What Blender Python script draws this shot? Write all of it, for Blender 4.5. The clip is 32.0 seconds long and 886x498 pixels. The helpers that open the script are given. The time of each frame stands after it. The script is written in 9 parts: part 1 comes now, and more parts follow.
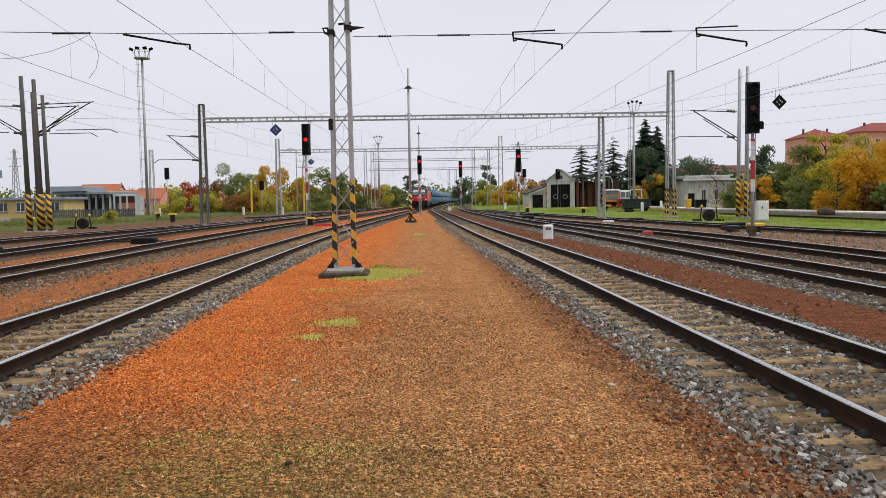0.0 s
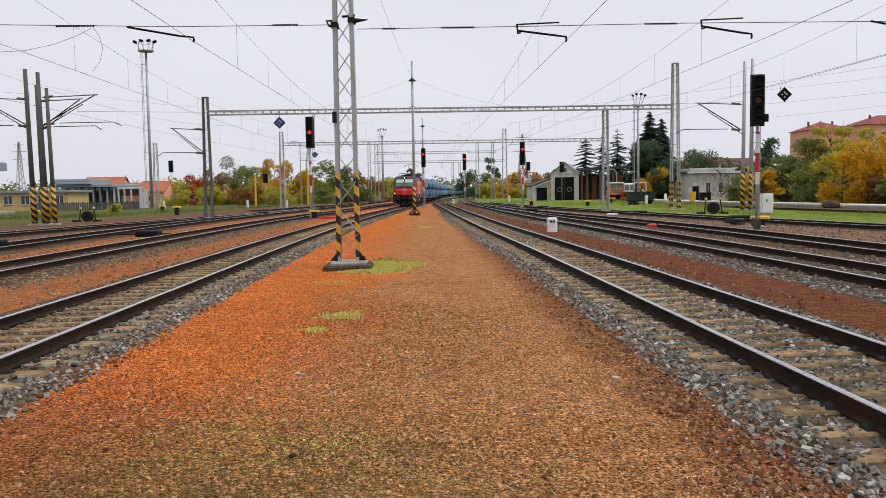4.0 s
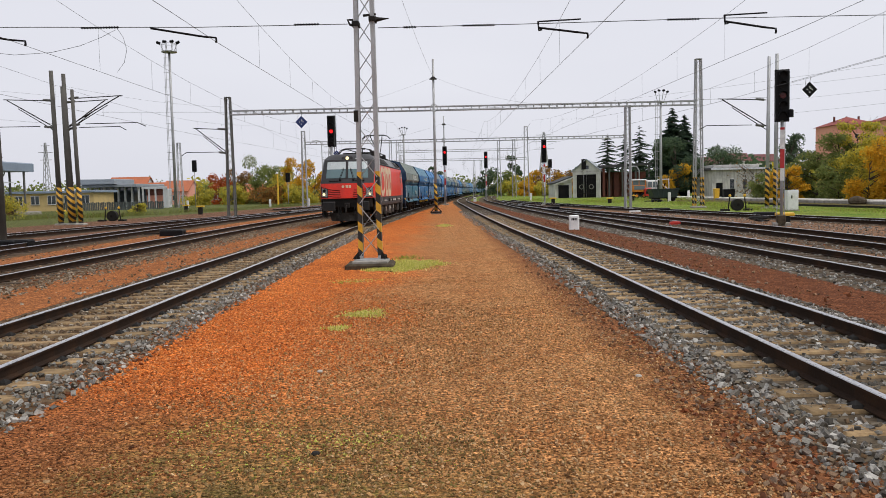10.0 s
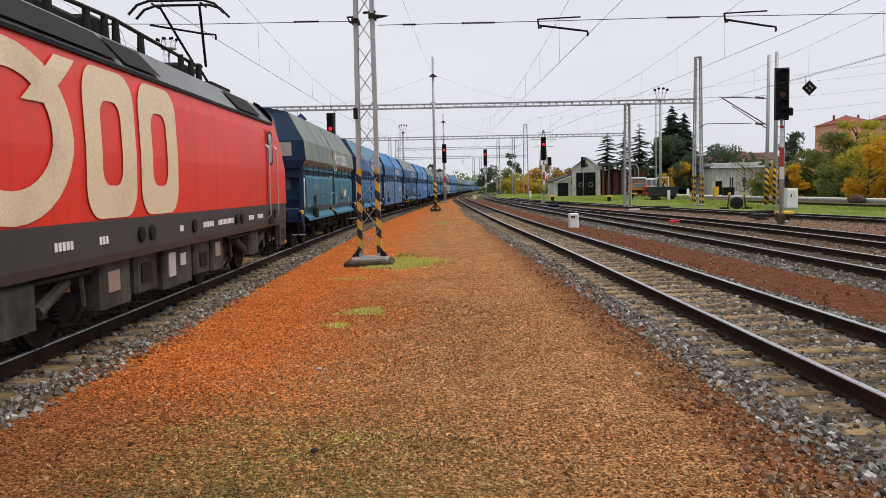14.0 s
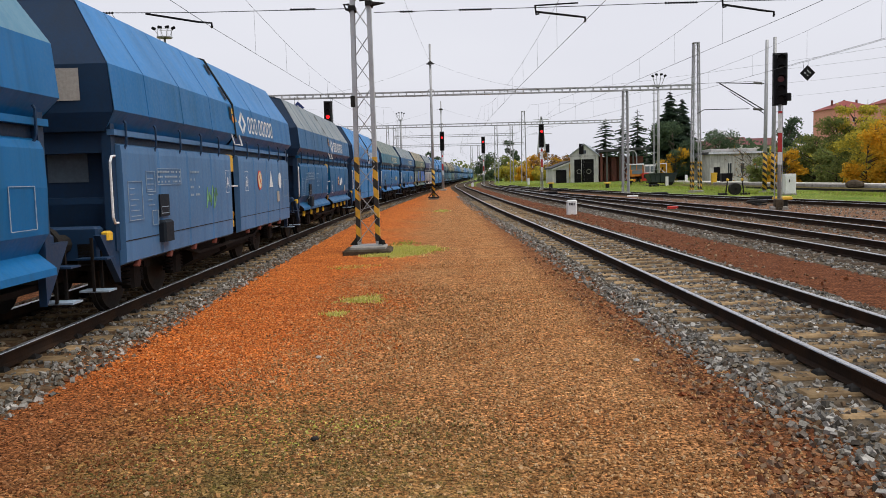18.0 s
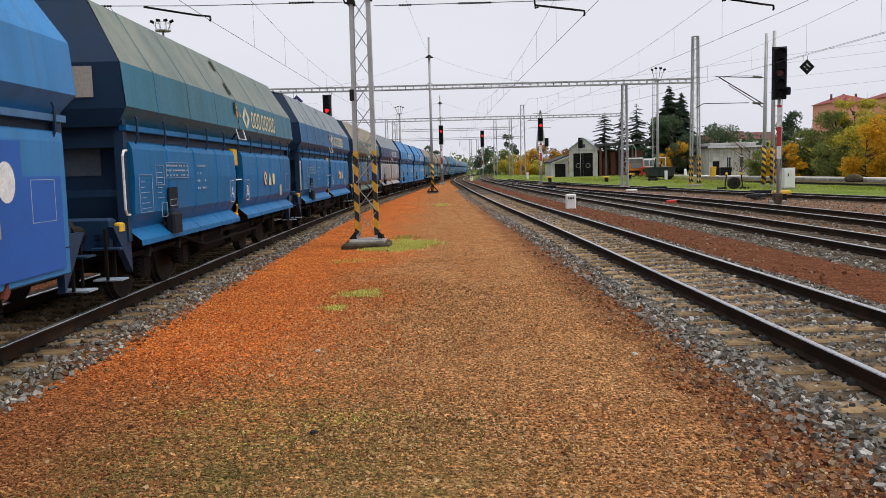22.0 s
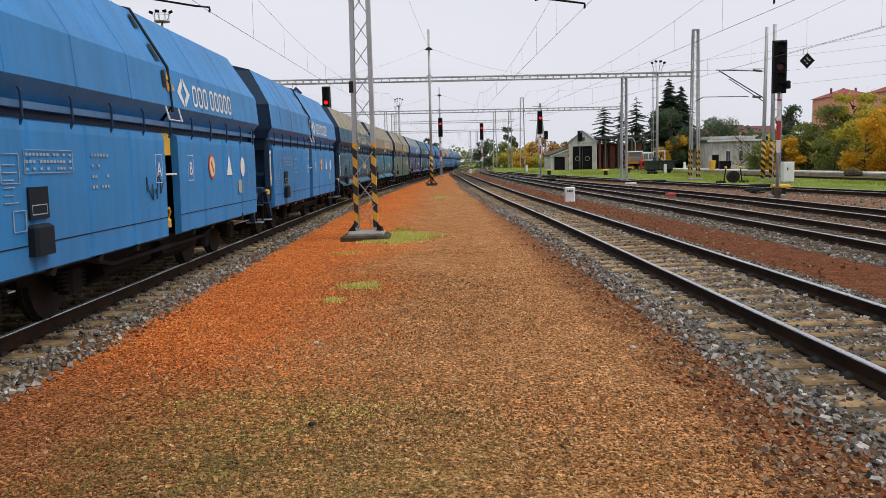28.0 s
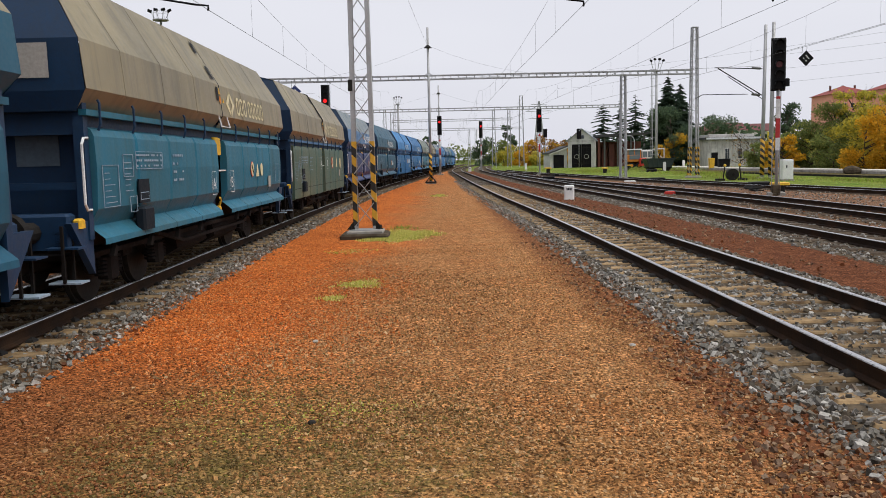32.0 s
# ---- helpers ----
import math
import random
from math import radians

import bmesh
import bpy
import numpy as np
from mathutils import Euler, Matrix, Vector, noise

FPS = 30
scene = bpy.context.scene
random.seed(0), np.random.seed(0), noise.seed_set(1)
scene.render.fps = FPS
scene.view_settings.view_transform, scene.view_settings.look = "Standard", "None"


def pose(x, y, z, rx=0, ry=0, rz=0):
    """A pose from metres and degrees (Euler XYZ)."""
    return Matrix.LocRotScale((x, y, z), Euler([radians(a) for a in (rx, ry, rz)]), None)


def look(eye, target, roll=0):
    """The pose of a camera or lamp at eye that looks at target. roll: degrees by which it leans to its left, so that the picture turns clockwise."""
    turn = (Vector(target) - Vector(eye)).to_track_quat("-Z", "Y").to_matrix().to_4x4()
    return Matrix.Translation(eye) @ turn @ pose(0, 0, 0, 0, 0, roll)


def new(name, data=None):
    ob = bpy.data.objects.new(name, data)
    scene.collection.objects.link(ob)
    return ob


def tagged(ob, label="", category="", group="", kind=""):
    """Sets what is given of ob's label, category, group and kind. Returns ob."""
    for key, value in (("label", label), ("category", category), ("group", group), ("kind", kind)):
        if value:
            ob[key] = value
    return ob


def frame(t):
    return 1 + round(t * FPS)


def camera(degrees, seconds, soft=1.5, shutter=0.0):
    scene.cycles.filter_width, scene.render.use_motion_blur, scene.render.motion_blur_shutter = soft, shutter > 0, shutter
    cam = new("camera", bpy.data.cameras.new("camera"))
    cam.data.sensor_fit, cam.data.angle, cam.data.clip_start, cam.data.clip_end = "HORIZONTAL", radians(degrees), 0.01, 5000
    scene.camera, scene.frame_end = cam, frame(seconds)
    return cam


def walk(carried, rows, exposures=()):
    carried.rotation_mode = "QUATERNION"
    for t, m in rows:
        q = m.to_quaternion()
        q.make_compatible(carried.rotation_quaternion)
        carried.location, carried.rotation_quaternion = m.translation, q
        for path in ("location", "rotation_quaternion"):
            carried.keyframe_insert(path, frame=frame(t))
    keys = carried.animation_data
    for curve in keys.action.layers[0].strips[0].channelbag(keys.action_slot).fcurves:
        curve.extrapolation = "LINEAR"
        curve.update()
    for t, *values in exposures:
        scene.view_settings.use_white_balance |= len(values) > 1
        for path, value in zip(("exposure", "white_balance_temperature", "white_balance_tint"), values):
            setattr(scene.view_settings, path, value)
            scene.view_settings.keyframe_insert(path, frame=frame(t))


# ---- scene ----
cam = camera(56.15, 32.0, soft=0.6, shutter=0.0)
EYE = (0.0, 0.0, 1.909)


def held(yaw, pitch, roll):
    """The hand-held camera at its one standpoint, turned by degrees."""
    return (Matrix.Translation(EYE) @ Matrix.Rotation(radians(yaw), 4, "Z") @ Matrix.Rotation(radians(pitch), 4, "X")
            @ Matrix.Rotation(radians(roll), 4, "Y") @ Matrix.Rotation(radians(90), 4, "X"))


TURNS = (
    (0, -1.906, -3.461, 0.945), (0.5, -1.921, -3.496, 0.991), (1, -1.930, -3.602, 1.043), (1.5, -1.936, -3.658, 1.042),
    (2, -1.929, -3.689, 1.013), (2.5, -1.925, -3.760, 0.995), (3, -1.919, -3.857, 0.966), (3.5, -1.921, -3.924, 0.958),
    (5.5, -0.008, -3.957, 0.988), (6, -0.007, -3.966, 1.032), (6.5, -0.021, -3.961, 1.009), (7, -0.033, -3.952, 1.052),
    (7.5, -0.057, -3.973, 1.206), (8, -0.086, -4.033, 1.288), (8.5, -0.104, -4.053, 1.311), (9, -0.114, -4.050, 1.310),
    (9.5, -0.124, -4.051, 1.285), (10, -0.133, -4.048, 1.255), (10.5, -0.149, -4.085, 1.244), (11, -0.162, -4.124, 1.261),
    (11.5, -0.163, -4.127, 1.243), (12, -0.163, -4.118, 1.215), (12.5, -0.163, -4.108, 1.174), (13, -0.165, -4.118, 1.141),
    (13.5, -0.168, -4.141, 1.135), (14, -0.176, -4.211, 1.130), (14.5, -0.179, -4.335, 1.169), (16.5, -0.226, -4.700, 1.257),
    (17, -0.242, -4.793, 1.365), (17.5, -0.255, -4.937, 1.453), (18, -0.263, -5.055, 1.498), (18.5, -0.274, -5.105, 1.535),
    (19, -0.280, -5.117, 1.553), (19.5, -0.280, -5.137, 1.576), (20, -0.291, -5.229, 1.577), (20.5, -0.307, -5.361, 1.556),
    (21, -0.313, -5.426, 1.535), (21.5, -0.319, -5.441, 1.490), (22, -0.323, -5.474, 1.468), (22.5, -0.324, -5.486, 1.466),
    (23, -0.326, -5.493, 1.450), (23.5, -0.328, -5.559, 1.403), (24, -0.328, -5.710, 1.371), (24.5, -0.341, -5.779, 1.350),
    (25, -0.347, -5.818, 1.393), (25.5, -0.369, -5.938, 1.353), (27.5, -0.391, -5.989, 1.247), (28, -0.390, -5.991, 1.225),
    (28.5, -0.388, -6.007, 1.198), (29, -0.393, -6.008, 1.221), (29.5, -0.408, -6.008, 1.301), (30, -0.422, -6.035, 1.331),
    (30.5, -0.431, -6.056, 1.316), (31, -0.430, -6.092, 1.312), (31.5, -0.429, -6.109, 1.323), (32, -0.436, -6.113, 1.320))
walk(cam, [(t, held(yaw, pitch, roll)) for t, yaw, pitch, roll in TURNS])

# ---- light: an overcast autumn day ----
world = bpy.data.worlds.new("overcast")
scene.world = world
world.use_nodes = True
wn, wl = world.node_tree.nodes, world.node_tree.links
wn.clear()
w_out, w_bg = wn.new("ShaderNodeOutputWorld"), wn.new("ShaderNodeBackground")
w_sky, w_mix, w_hsv = wn.new("ShaderNodeTexSky"), wn.new("ShaderNodeMixRGB"), wn.new("ShaderNodeHueSaturation")
w_co, w_map, w_noise, w_ramp = wn.new("ShaderNodeTexCoord"), wn.new("ShaderNodeMapping"), wn.new("ShaderNodeTexNoise"), wn.new("ShaderNodeValToRGB")
w_sky.sky_type, w_sky.sun_disc = "NISHITA", False
w_sky.sun_elevation, w_sky.sun_rotation = radians(60), radians(110)
w_sky.dust_density, w_sky.air_density = 4.0, 1.0
w_hsv.inputs["Saturation"].default_value, w_hsv.inputs["Value"].default_value = 0.35, 0.10
w_map.inputs["Scale"].default_value = (1.0, 1.0, 3.5)
w_noise.inputs["Scale"].default_value, w_noise.inputs["Detail"].default_value = 1.6, 3.0
w_ramp.color_ramp.elements[0].position, w_ramp.color_ramp.elements[1].position = 0.25, 0.8
w_ramp.color_ramp.elements[0].color, w_ramp.color_ramp.elements[1].color = (0.765, 0.772, 0.86, 1), (0.868, 0.876, 0.95, 1)
w_mix.inputs["Fac"].default_value = 0.88
wl.new(w_sky.outputs["Color"], w_hsv.inputs["Color"])
wl.new(w_co.outputs["Generated"], w_map.inputs["Vector"])
wl.new(w_map.outputs["Vector"], w_noise.inputs["Vector"])
wl.new(w_noise.outputs["Fac"], w_ramp.inputs["Fac"])
wl.new(w_hsv.outputs["Color"], w_mix.inputs["Color1"])
wl.new(w_ramp.outputs["Color"], w_mix.inputs["Color2"])
wl.new(w_mix.outputs["Color"], w_bg.inputs["Color"])
wl.new(w_bg.outputs["Background"], w_out.inputs["Surface"])
w_bg.inputs["Strength"].default_value = 1.0
sun = new("sun", bpy.data.lights.new("sun", "SUN"))
sun.data.energy, sun.data.angle, sun.data.color = 2.2, radians(40), (1.0, 0.96, 0.89)
sun.matrix_world = look((44, -6, 80), (0, 10, 0))
scene.view_settings.exposure = 0.0

# ---- helpers for meshes, things and materials ----
RAIL = 0.18


class Mb:
    """Collects vertices and faces of one mesh."""

    def __init__(self):
        self.v, self.f = [], []

    def add(self, verts, faces, m=None):
        n = len(self.v)
        self.v += [tuple(m @ Vector(p)) for p in verts] if m else [tuple(p) for p in verts]
        self.f += [tuple(i + n for i in f) for f in faces]
        return self

    def box(self, x0, x1, y0, y1, z0, z1, m=None):
        return self.add([(x, y, z) for z in (z0, z1) for x, y in ((x0, y0), (x1, y0), (x1, y1), (x0, y1))],
                        [(3, 2, 1, 0), (4, 5, 6, 7), (0, 1, 5, 4), (1, 2, 6, 5), (2, 3, 7, 6), (3, 0, 4, 7)], m)

    def bev(self, x0, x1, y0, y1, z0, z1, b, m=None):
        """A box whose upright and top edges are cut off."""
        r = [(x0 + b, y0), (x1 - b, y0), (x1, y0 + b), (x1, y1 - b), (x1 - b, y1), (x0 + b, y1), (x0, y1 - b), (x0, y0 + b)]
        cx, cy = (x0 + x1) / 2, (y0 + y1) / 2
        sx, sy = 1 - 2 * b / max(x1 - x0, 1e-6), 1 - 2 * b / max(y1 - y0, 1e-6)
        top = [(cx + (x - cx) * sx, cy + (y - cy) * sy, z1) for x, y in r]
        v = [(x, y, z0) for x, y in r] + [(x, y, z1 - b) for x, y in r] + top
        f = [tuple(range(7, -1, -1)), tuple(range(16, 24))]
        for k in (0, 8):
            f += [(k + i, k + (i + 1) % 8, k + 8 + (i + 1) % 8, k + 8 + i) for i in range(8)]
        return self.add(v, f, m)

    def prism(self, prof, y0, y1, m=None):
        """A profile of (x, z) drawn along y."""
        n = len(prof)
        v = [(x, y0, z) for x, z in prof] + [(x, y1, z) for x, z in prof]
        return self.add(v, [tuple(range(n)), tuple(range(2 * n - 1, n - 1, -1))] + [(i, i + n, (i + 1) % n + n, (i + 1) % n) for i in range(n)], m)

    def cyl(self, a, b, r0, r1=None, n=8, caps=True):
        a, b, r1 = Vector(a), Vector(b), r0 if r1 is None else r1
        q = (b - a).to_track_quat("Z", "Y")
        ring = [q @ Vector((math.cos(2 * math.pi * i / n), math.sin(2 * math.pi * i / n), 0)) for i in range(n)]
        v = [a + p * r0 for p in ring] + [b + p * r1 for p in ring]
        f = [(i, (i + 1) % n, n + (i + 1) % n, n + i) for i in range(n)]
        return self.add(v, f + ([tuple(range(n - 1, -1, -1)), tuple(range(n, 2 * n))] if caps else []))

    def tube(self, pts, r, n=6):
        """One unbroken pipe through the points."""
        p = [Vector(q) for q in pts]
        d = [(b - a).normalized() for a, b in zip(p, p[1:])]
        q, k = d[0].to_track_quat("Z", "Y"), len(self.v)
        for i, c in enumerate(p):
            t = d[0] if i == 0 else d[-1] if i == len(d) else (d[i - 1] + d[i]).normalized()
            if i:
                q = last.rotation_difference(t) @ q
            last = t
            self.v += [tuple(c + q @ Vector((r * math.cos(2 * math.pi * j / n), r * math.sin(2 * math.pi * j / n), 0))) for j in range(n)]
        for i in range(len(p) - 1):
            self.f += [(k + i * n + j, k + i * n + (j + 1) % n, k + (i + 1) * n + (j + 1) % n, k + (i + 1) * n + j) for j in range(n)]
        self.f += [tuple(k + j for j in range(n - 1, -1, -1)), tuple(k + (len(p) - 1) * n + j for j in range(n))]
        return self

    def bar(self, a, b, w, h=None):
        """A square bar from a to b."""
        a, b, h = Vector(a), Vector(b), w if h is None else h
        q = (b - a).to_track_quat("Z", "Y")
        c = [q @ Vector((sx * w / 2, sy * h / 2, 0)) for sx, sy in ((-1, -1), (1, -1), (1, 1), (-1, 1))]
        return self.add([a + p for p in c] + [b + p for p in c],
                        [(3, 2, 1, 0), (4, 5, 6, 7), (0, 1, 5, 4), (1, 2, 6, 5), (2, 3, 7, 6), (3, 0, 4, 7)])

    def disc(self, c, axis, r, t, n=16, r1=None):
        c, axis = Vector(c), Vector(axis).normalized()
        return self.cyl(c, c + axis * t, r, r if r1 is None else r1, n)

    def ball(self, c, r, n=8, k=5, sz=1.0):
        v = [(c[0] + r * math.sin(math.pi * j / k) * math.cos(2 * math.pi * i / n), c[1] + r * math.sin(math.pi * j / k) * math.sin(2 * math.pi * i / n),
              c[2] + sz * r * math.cos(math.pi * j / k)) for j in range(k + 1) for i in range(n)]
        return self.add(v, [(j * n + i, (j + 1) * n + i, (j + 1) * n + (i + 1) % n, j * n + (i + 1) % n) for j in range(k) for i in range(n)])

    def mesh(self, name, smooth=False):
        me = bpy.data.meshes.new(name)
        me.from_pydata(self.v, [], self.f)
        if smooth:
            me.polygons.foreach_set("use_smooth", [True] * len(me.polygons))
        me.update()
        return me


def part(name, mb, material, parent=None, label="", smooth=False):
    """Links a mesh as one object, under its thing if one is given."""
    me = mb if isinstance(mb, bpy.types.Mesh) else mb.mesh(name, smooth)
    ob = new(name, me)
    if not me.materials:
        me.materials.append(None)
    ob.material_slots[0].link = "OBJECT"
    ob.material_slots[0].material = material
    ob.parent = parent
    return tagged(ob, label)


def thing(name, label, category, group="", kind="", m=None):
    ob = new(name)
    ob.empty_display_size = 0.2
    if m is not None:
        ob.matrix_basis = m
    return tagged(ob, label, category, group, kind)


def solid(name, mb, material, label, category, group="", kind="", smooth=False):
    return tagged(part(name, mb, material, None, "", smooth), label, category, group, kind)


def node_mat(name):
    m = bpy.data.materials.new(name)
    m.use_nodes = True
    nt = m.node_tree
    bsdf = nt.nodes["Principled BSDF"]
    return m, nt, nt.nodes, nt.links, bsdf


def noise_node(nt, scale, detail=3.0, rough=0.55, vec=None, stretch=None):
    n = nt.nodes.new("ShaderNodeTexNoise")
    n.inputs["Scale"].default_value, n.inputs["Detail"].default_value, n.inputs["Roughness"].default_value = scale, detail, rough
    co = nt.nodes.new("ShaderNodeTexCoord")
    src = co.outputs["Object"]
    if stretch:
        mp = nt.nodes.new("ShaderNodeMapping")
        mp.inputs["Scale"].default_value = stretch
        nt.links.new(src, mp.inputs["Vector"])
        src = mp.outputs["Vector"]
    nt.links.new(src, n.inputs["Vector"])
    return n.outputs["Fac"]


def ramp_node(nt, fac, lo, hi, c0=(0, 0, 0, 1), c1=(1, 1, 1, 1)):
    r = nt.nodes.new("ShaderNodeValToRGB")
    r.color_ramp.elements[0].position, r.color_ramp.elements[1].position = lo, hi
    r.color_ramp.elements[0].color, r.color_ramp.elements[1].color = c0, c1
    nt.links.new(fac, r.inputs["Fac"])
    return r.outputs["Color"]


def mix_node(nt, fac, a, b, kind="MIX"):
    n = nt.nodes.new("ShaderNodeMixRGB")
    n.blend_type = kind
    for sock, val in ((n.inputs["Fac"], fac), (n.inputs["Color1"], a), (n.inputs["Color2"], b)):
        if isinstance(val, (int, float)):
            sock.default_value = val
        elif isinstance(val, tuple):
            sock.default_value = (*val[:3], 1)
        else:
            nt.links.new(val, sock)
    return n.outputs["Color"]


def bump_node(nt, bsdf, height, strength, dist):
    b = nt.nodes.new("ShaderNodeBump")
    b.inputs["Strength"].default_value, b.inputs["Distance"].default_value = strength, dist
    nt.links.new(height, b.inputs["Height"])
    nt.links.new(b.outputs["Normal"], bsdf.inputs["Normal"])


def paint(name, col, dirt=None, rough=0.5, metal=0.0, big=0.8, fine=25.0, amount=0.5, streak=0.0, bump=0.15, per_object=0.0, lo=0.45, hi=0.75, spec=0.4, speck=0.35):
    """A worn coat or surface: large stains, fine grain, runs of dirt down the face."""
    m, nt, nodes, links, bsdf = node_mat(name)
    dirt = dirt or tuple(c * 0.6 for c in col)
    stains = ramp_node(nt, noise_node(nt, big, 5.0, 0.65), lo, hi)
    fac = mix_node(nt, 1.0, stains, (amount, amount, amount), "MULTIPLY")
    c = mix_node(nt, fac, col, dirt)
    if streak:
        runs = ramp_node(nt, noise_node(nt, 1.0, 4.0, 0.6, stretch=(3.0, 5.0, 0.3)), 0.47, 0.66)
        c = mix_node(nt, mix_node(nt, 1.0, runs, (streak, streak, streak), "MULTIPLY"), c, dirt)
    grain = noise_node(nt, fine, 4.0, 0.6)
    c = mix_node(nt, speck, c, mix_node(nt, 1.0, c, ramp_node(nt, grain, 0.3, 0.7, (0.45, 0.45, 0.45, 1), (1.25, 1.25, 1.25, 1)), "MULTIPLY"))
    if per_object:
        oi = nodes.new("ShaderNodeObjectInfo")
        k = ramp_node(nt, oi.outputs["Random"], 0.0, 1.0, (1 - per_object,) * 3 + (1,), (1 + per_object,) * 3 + (1,))
        c = mix_node(nt, 1.0, c, k, "MULTIPLY")
    links.new(c, bsdf.inputs["Base Color"])
    links.new(ramp_node(nt, grain, 0.2, 0.8, (max(rough - 0.12, 0.05),) * 3 + (1,), (min(rough + 0.15, 1),) * 3 + (1,)), bsdf.inputs["Roughness"])
    bsdf.inputs["Metallic"].default_value = metal
    bsdf.inputs["Specular IOR Level"].default_value = spec
    bump_node(nt, bsdf, grain, bump, 0.01)
    return m


def stones(name, cols, rough=0.9):
    """Loose stones, each of its own shade."""
    m, nt, nodes, links, bsdf = node_mat(name)
    geo = nodes.new("ShaderNodeNewGeometry")
    r = nodes.new("ShaderNodeValToRGB")
    e = r.color_ramp.elements
    e[0].position, e[1].position = 0.0, 1.0
    for i, c in enumerate(cols):
        x = i / (len(cols) - 1)
        k = e[0] if i == 0 else e[-1] if i == len(cols) - 1 else e.new(x)
        k.color = (*c, 1)
    links.new(geo.outputs["Random Per Island"], r.inputs["Fac"])
    grain = noise_node(nt, 60.0, 4.0, 0.6)
    c = mix_node(nt, 0.5, r.outputs["Color"], mix_node(nt, 1.0, r.outputs["Color"], ramp_node(nt, grain, 0.3, 0.7, (0.4,) * 3 + (1,), (1.3,) * 3 + (1,)), "MULTIPLY"))
    links.new(c, bsdf.inputs["Base Color"])
    bsdf.inputs["Roughness"].default_value = rough
    bsdf.inputs["Specular IOR Level"].default_value = 0.15
    bump_node(nt, bsdf, grain, 0.4, 0.01)
    return m


def leaf_mat(name, cols):
    m = stones(name, cols, 0.7)
    nt = m.node_tree
    b = nt.nodes["Principled BSDF"]
    b.inputs["Specular IOR Level"].default_value = 0.05
    tr, mx = nt.nodes.new("ShaderNodeBsdfTranslucent"), nt.nodes.new("ShaderNodeMixShader")
    nt.links.new(b.inputs["Base Color"].links[0].from_socket, tr.inputs["Color"])
    mx.inputs["Fac"].default_value = 0.5
    nt.links.new(b.outputs["BSDF"], mx.inputs[1])
    nt.links.new(tr.outputs["BSDF"], mx.inputs[2])
    nt.links.new(mx.outputs["Shader"], nt.nodes["Material Output"].inputs["Surface"])
    return m


def glow(name, col, strength):
    m, nt, nodes, links, bsdf = node_mat(name)
    bsdf.inputs["Base Color"].default_value = (*col, 1)
    bsdf.inputs["Emission Color"].default_value = (*col, 1)
    bsdf.inputs["Emission Strength"].default_value = strength
    return m


def stripes(name, a, b, period, slant):
    """Painted slanting warning bands."""
    m, nt, nodes, links, bsdf = node_mat(name)
    co, sep = nodes.new("ShaderNodeTexCoord"), nodes.new("ShaderNodeSeparateXYZ")
    links.new(co.outputs["Object"], sep.inputs["Vector"])
    mul, add, mod, gt = (nodes.new("ShaderNodeMath") for _ in range(4))
    mul.operation, add.operation, mod.operation, gt.operation = "MULTIPLY", "ADD", "FLOORED_MODULO", "GREATER_THAN"
    links.new(sep.outputs["X"], mul.inputs[0])
    mul.inputs[1].default_value = slant
    links.new(mul.outputs[0], add.inputs[0])
    links.new(sep.outputs["Z"], add.inputs[1])
    links.new(add.outputs[0], mod.inputs[0])
    mod.inputs[1].default_value = period
    links.new(mod.outputs[0], gt.inputs[0])
    gt.inputs[1].default_value = period / 2
    c = mix_node(nt, gt.outputs[0], a, b)
    grain = noise_node(nt, 9.0, 5.0, 0.7)
    c = mix_node(nt, 0.6, c, mix_node(nt, 1.0, c, ramp_node(nt, grain, 0.3, 0.7, (0.45,) * 3 + (1,), (1.1,) * 3 + (1,)), "MULTIPLY"))
    links.new(c, bsdf.inputs["Base Color"])
    bsdf.inputs["Roughness"].default_value = 0.6
    return m


def glass(name, tint, rough=0.05):
    m, nt, nodes, links, bsdf = node_mat(name)
    bsdf.inputs["Base Color"].default_value = (*tint, 1)
    bsdf.inputs["Roughness"].default_value = rough
    bsdf.inputs["Specular IOR Level"].default_value = 0.9
    links.new(ramp_node(nt, noise_node(nt, 2.0, 3.0), 0.3, 0.7, (0.03,) * 3 + (1,), (0.1,) * 3 + (1,)), bsdf.inputs["Roughness"])
    return m


# ---- materials ----
STEEL = paint("galvanised_steel", (0.42, 0.43, 0.44), (0.26, 0.25, 0.24), 0.55, 0.35, 1.5, 40, 0.6, 0.3)
OLD_STEEL = paint("weathered_grey_steel", (0.13, 0.13, 0.125), (0.08, 0.07, 0.055), 0.7, 0.2, 1.5, 40, 0.7, 0.3)
DARK = paint("dark_iron", (0.016, 0.015, 0.014), (0.035, 0.028, 0.021), 0.7, 0.0, 3.0, 30, 0.6, spec=0.15)
BLACK = paint("black_paint", (0.007, 0.007, 0.008), (0.018, 0.018, 0.018), 0.55, 0.0, 2.0, 30, 0.5, spec=0.12)
RUBBER = paint("black_rubber", (0.015, 0.015, 0.015), None, 0.8)
CONCRETE = paint("weathered_concrete", (0.33, 0.31, 0.28), (0.15, 0.14, 0.11), 0.92, 0.0, 1.8, 18, 0.8, 0.3, 0.5)
WHITE = paint("white_paint", (0.78, 0.78, 0.77), (0.5, 0.48, 0.44), 0.5, 0.0, 2.0, 30, 0.4, 0.2)
YELLOW = paint("yellow_paint", (0.75, 0.45, 0.03), (0.35, 0.2, 0.03), 0.5, 0.0, 3.0, 30, 0.5)
RED = paint("red_paint", (0.55, 0.03, 0.02), (0.3, 0.03, 0.02), 0.5, 0.0, 2.0, 30, 0.4)
BLUE_SIGN = paint("blue_enamel", (0.02, 0.04, 0.16), None, 0.4)
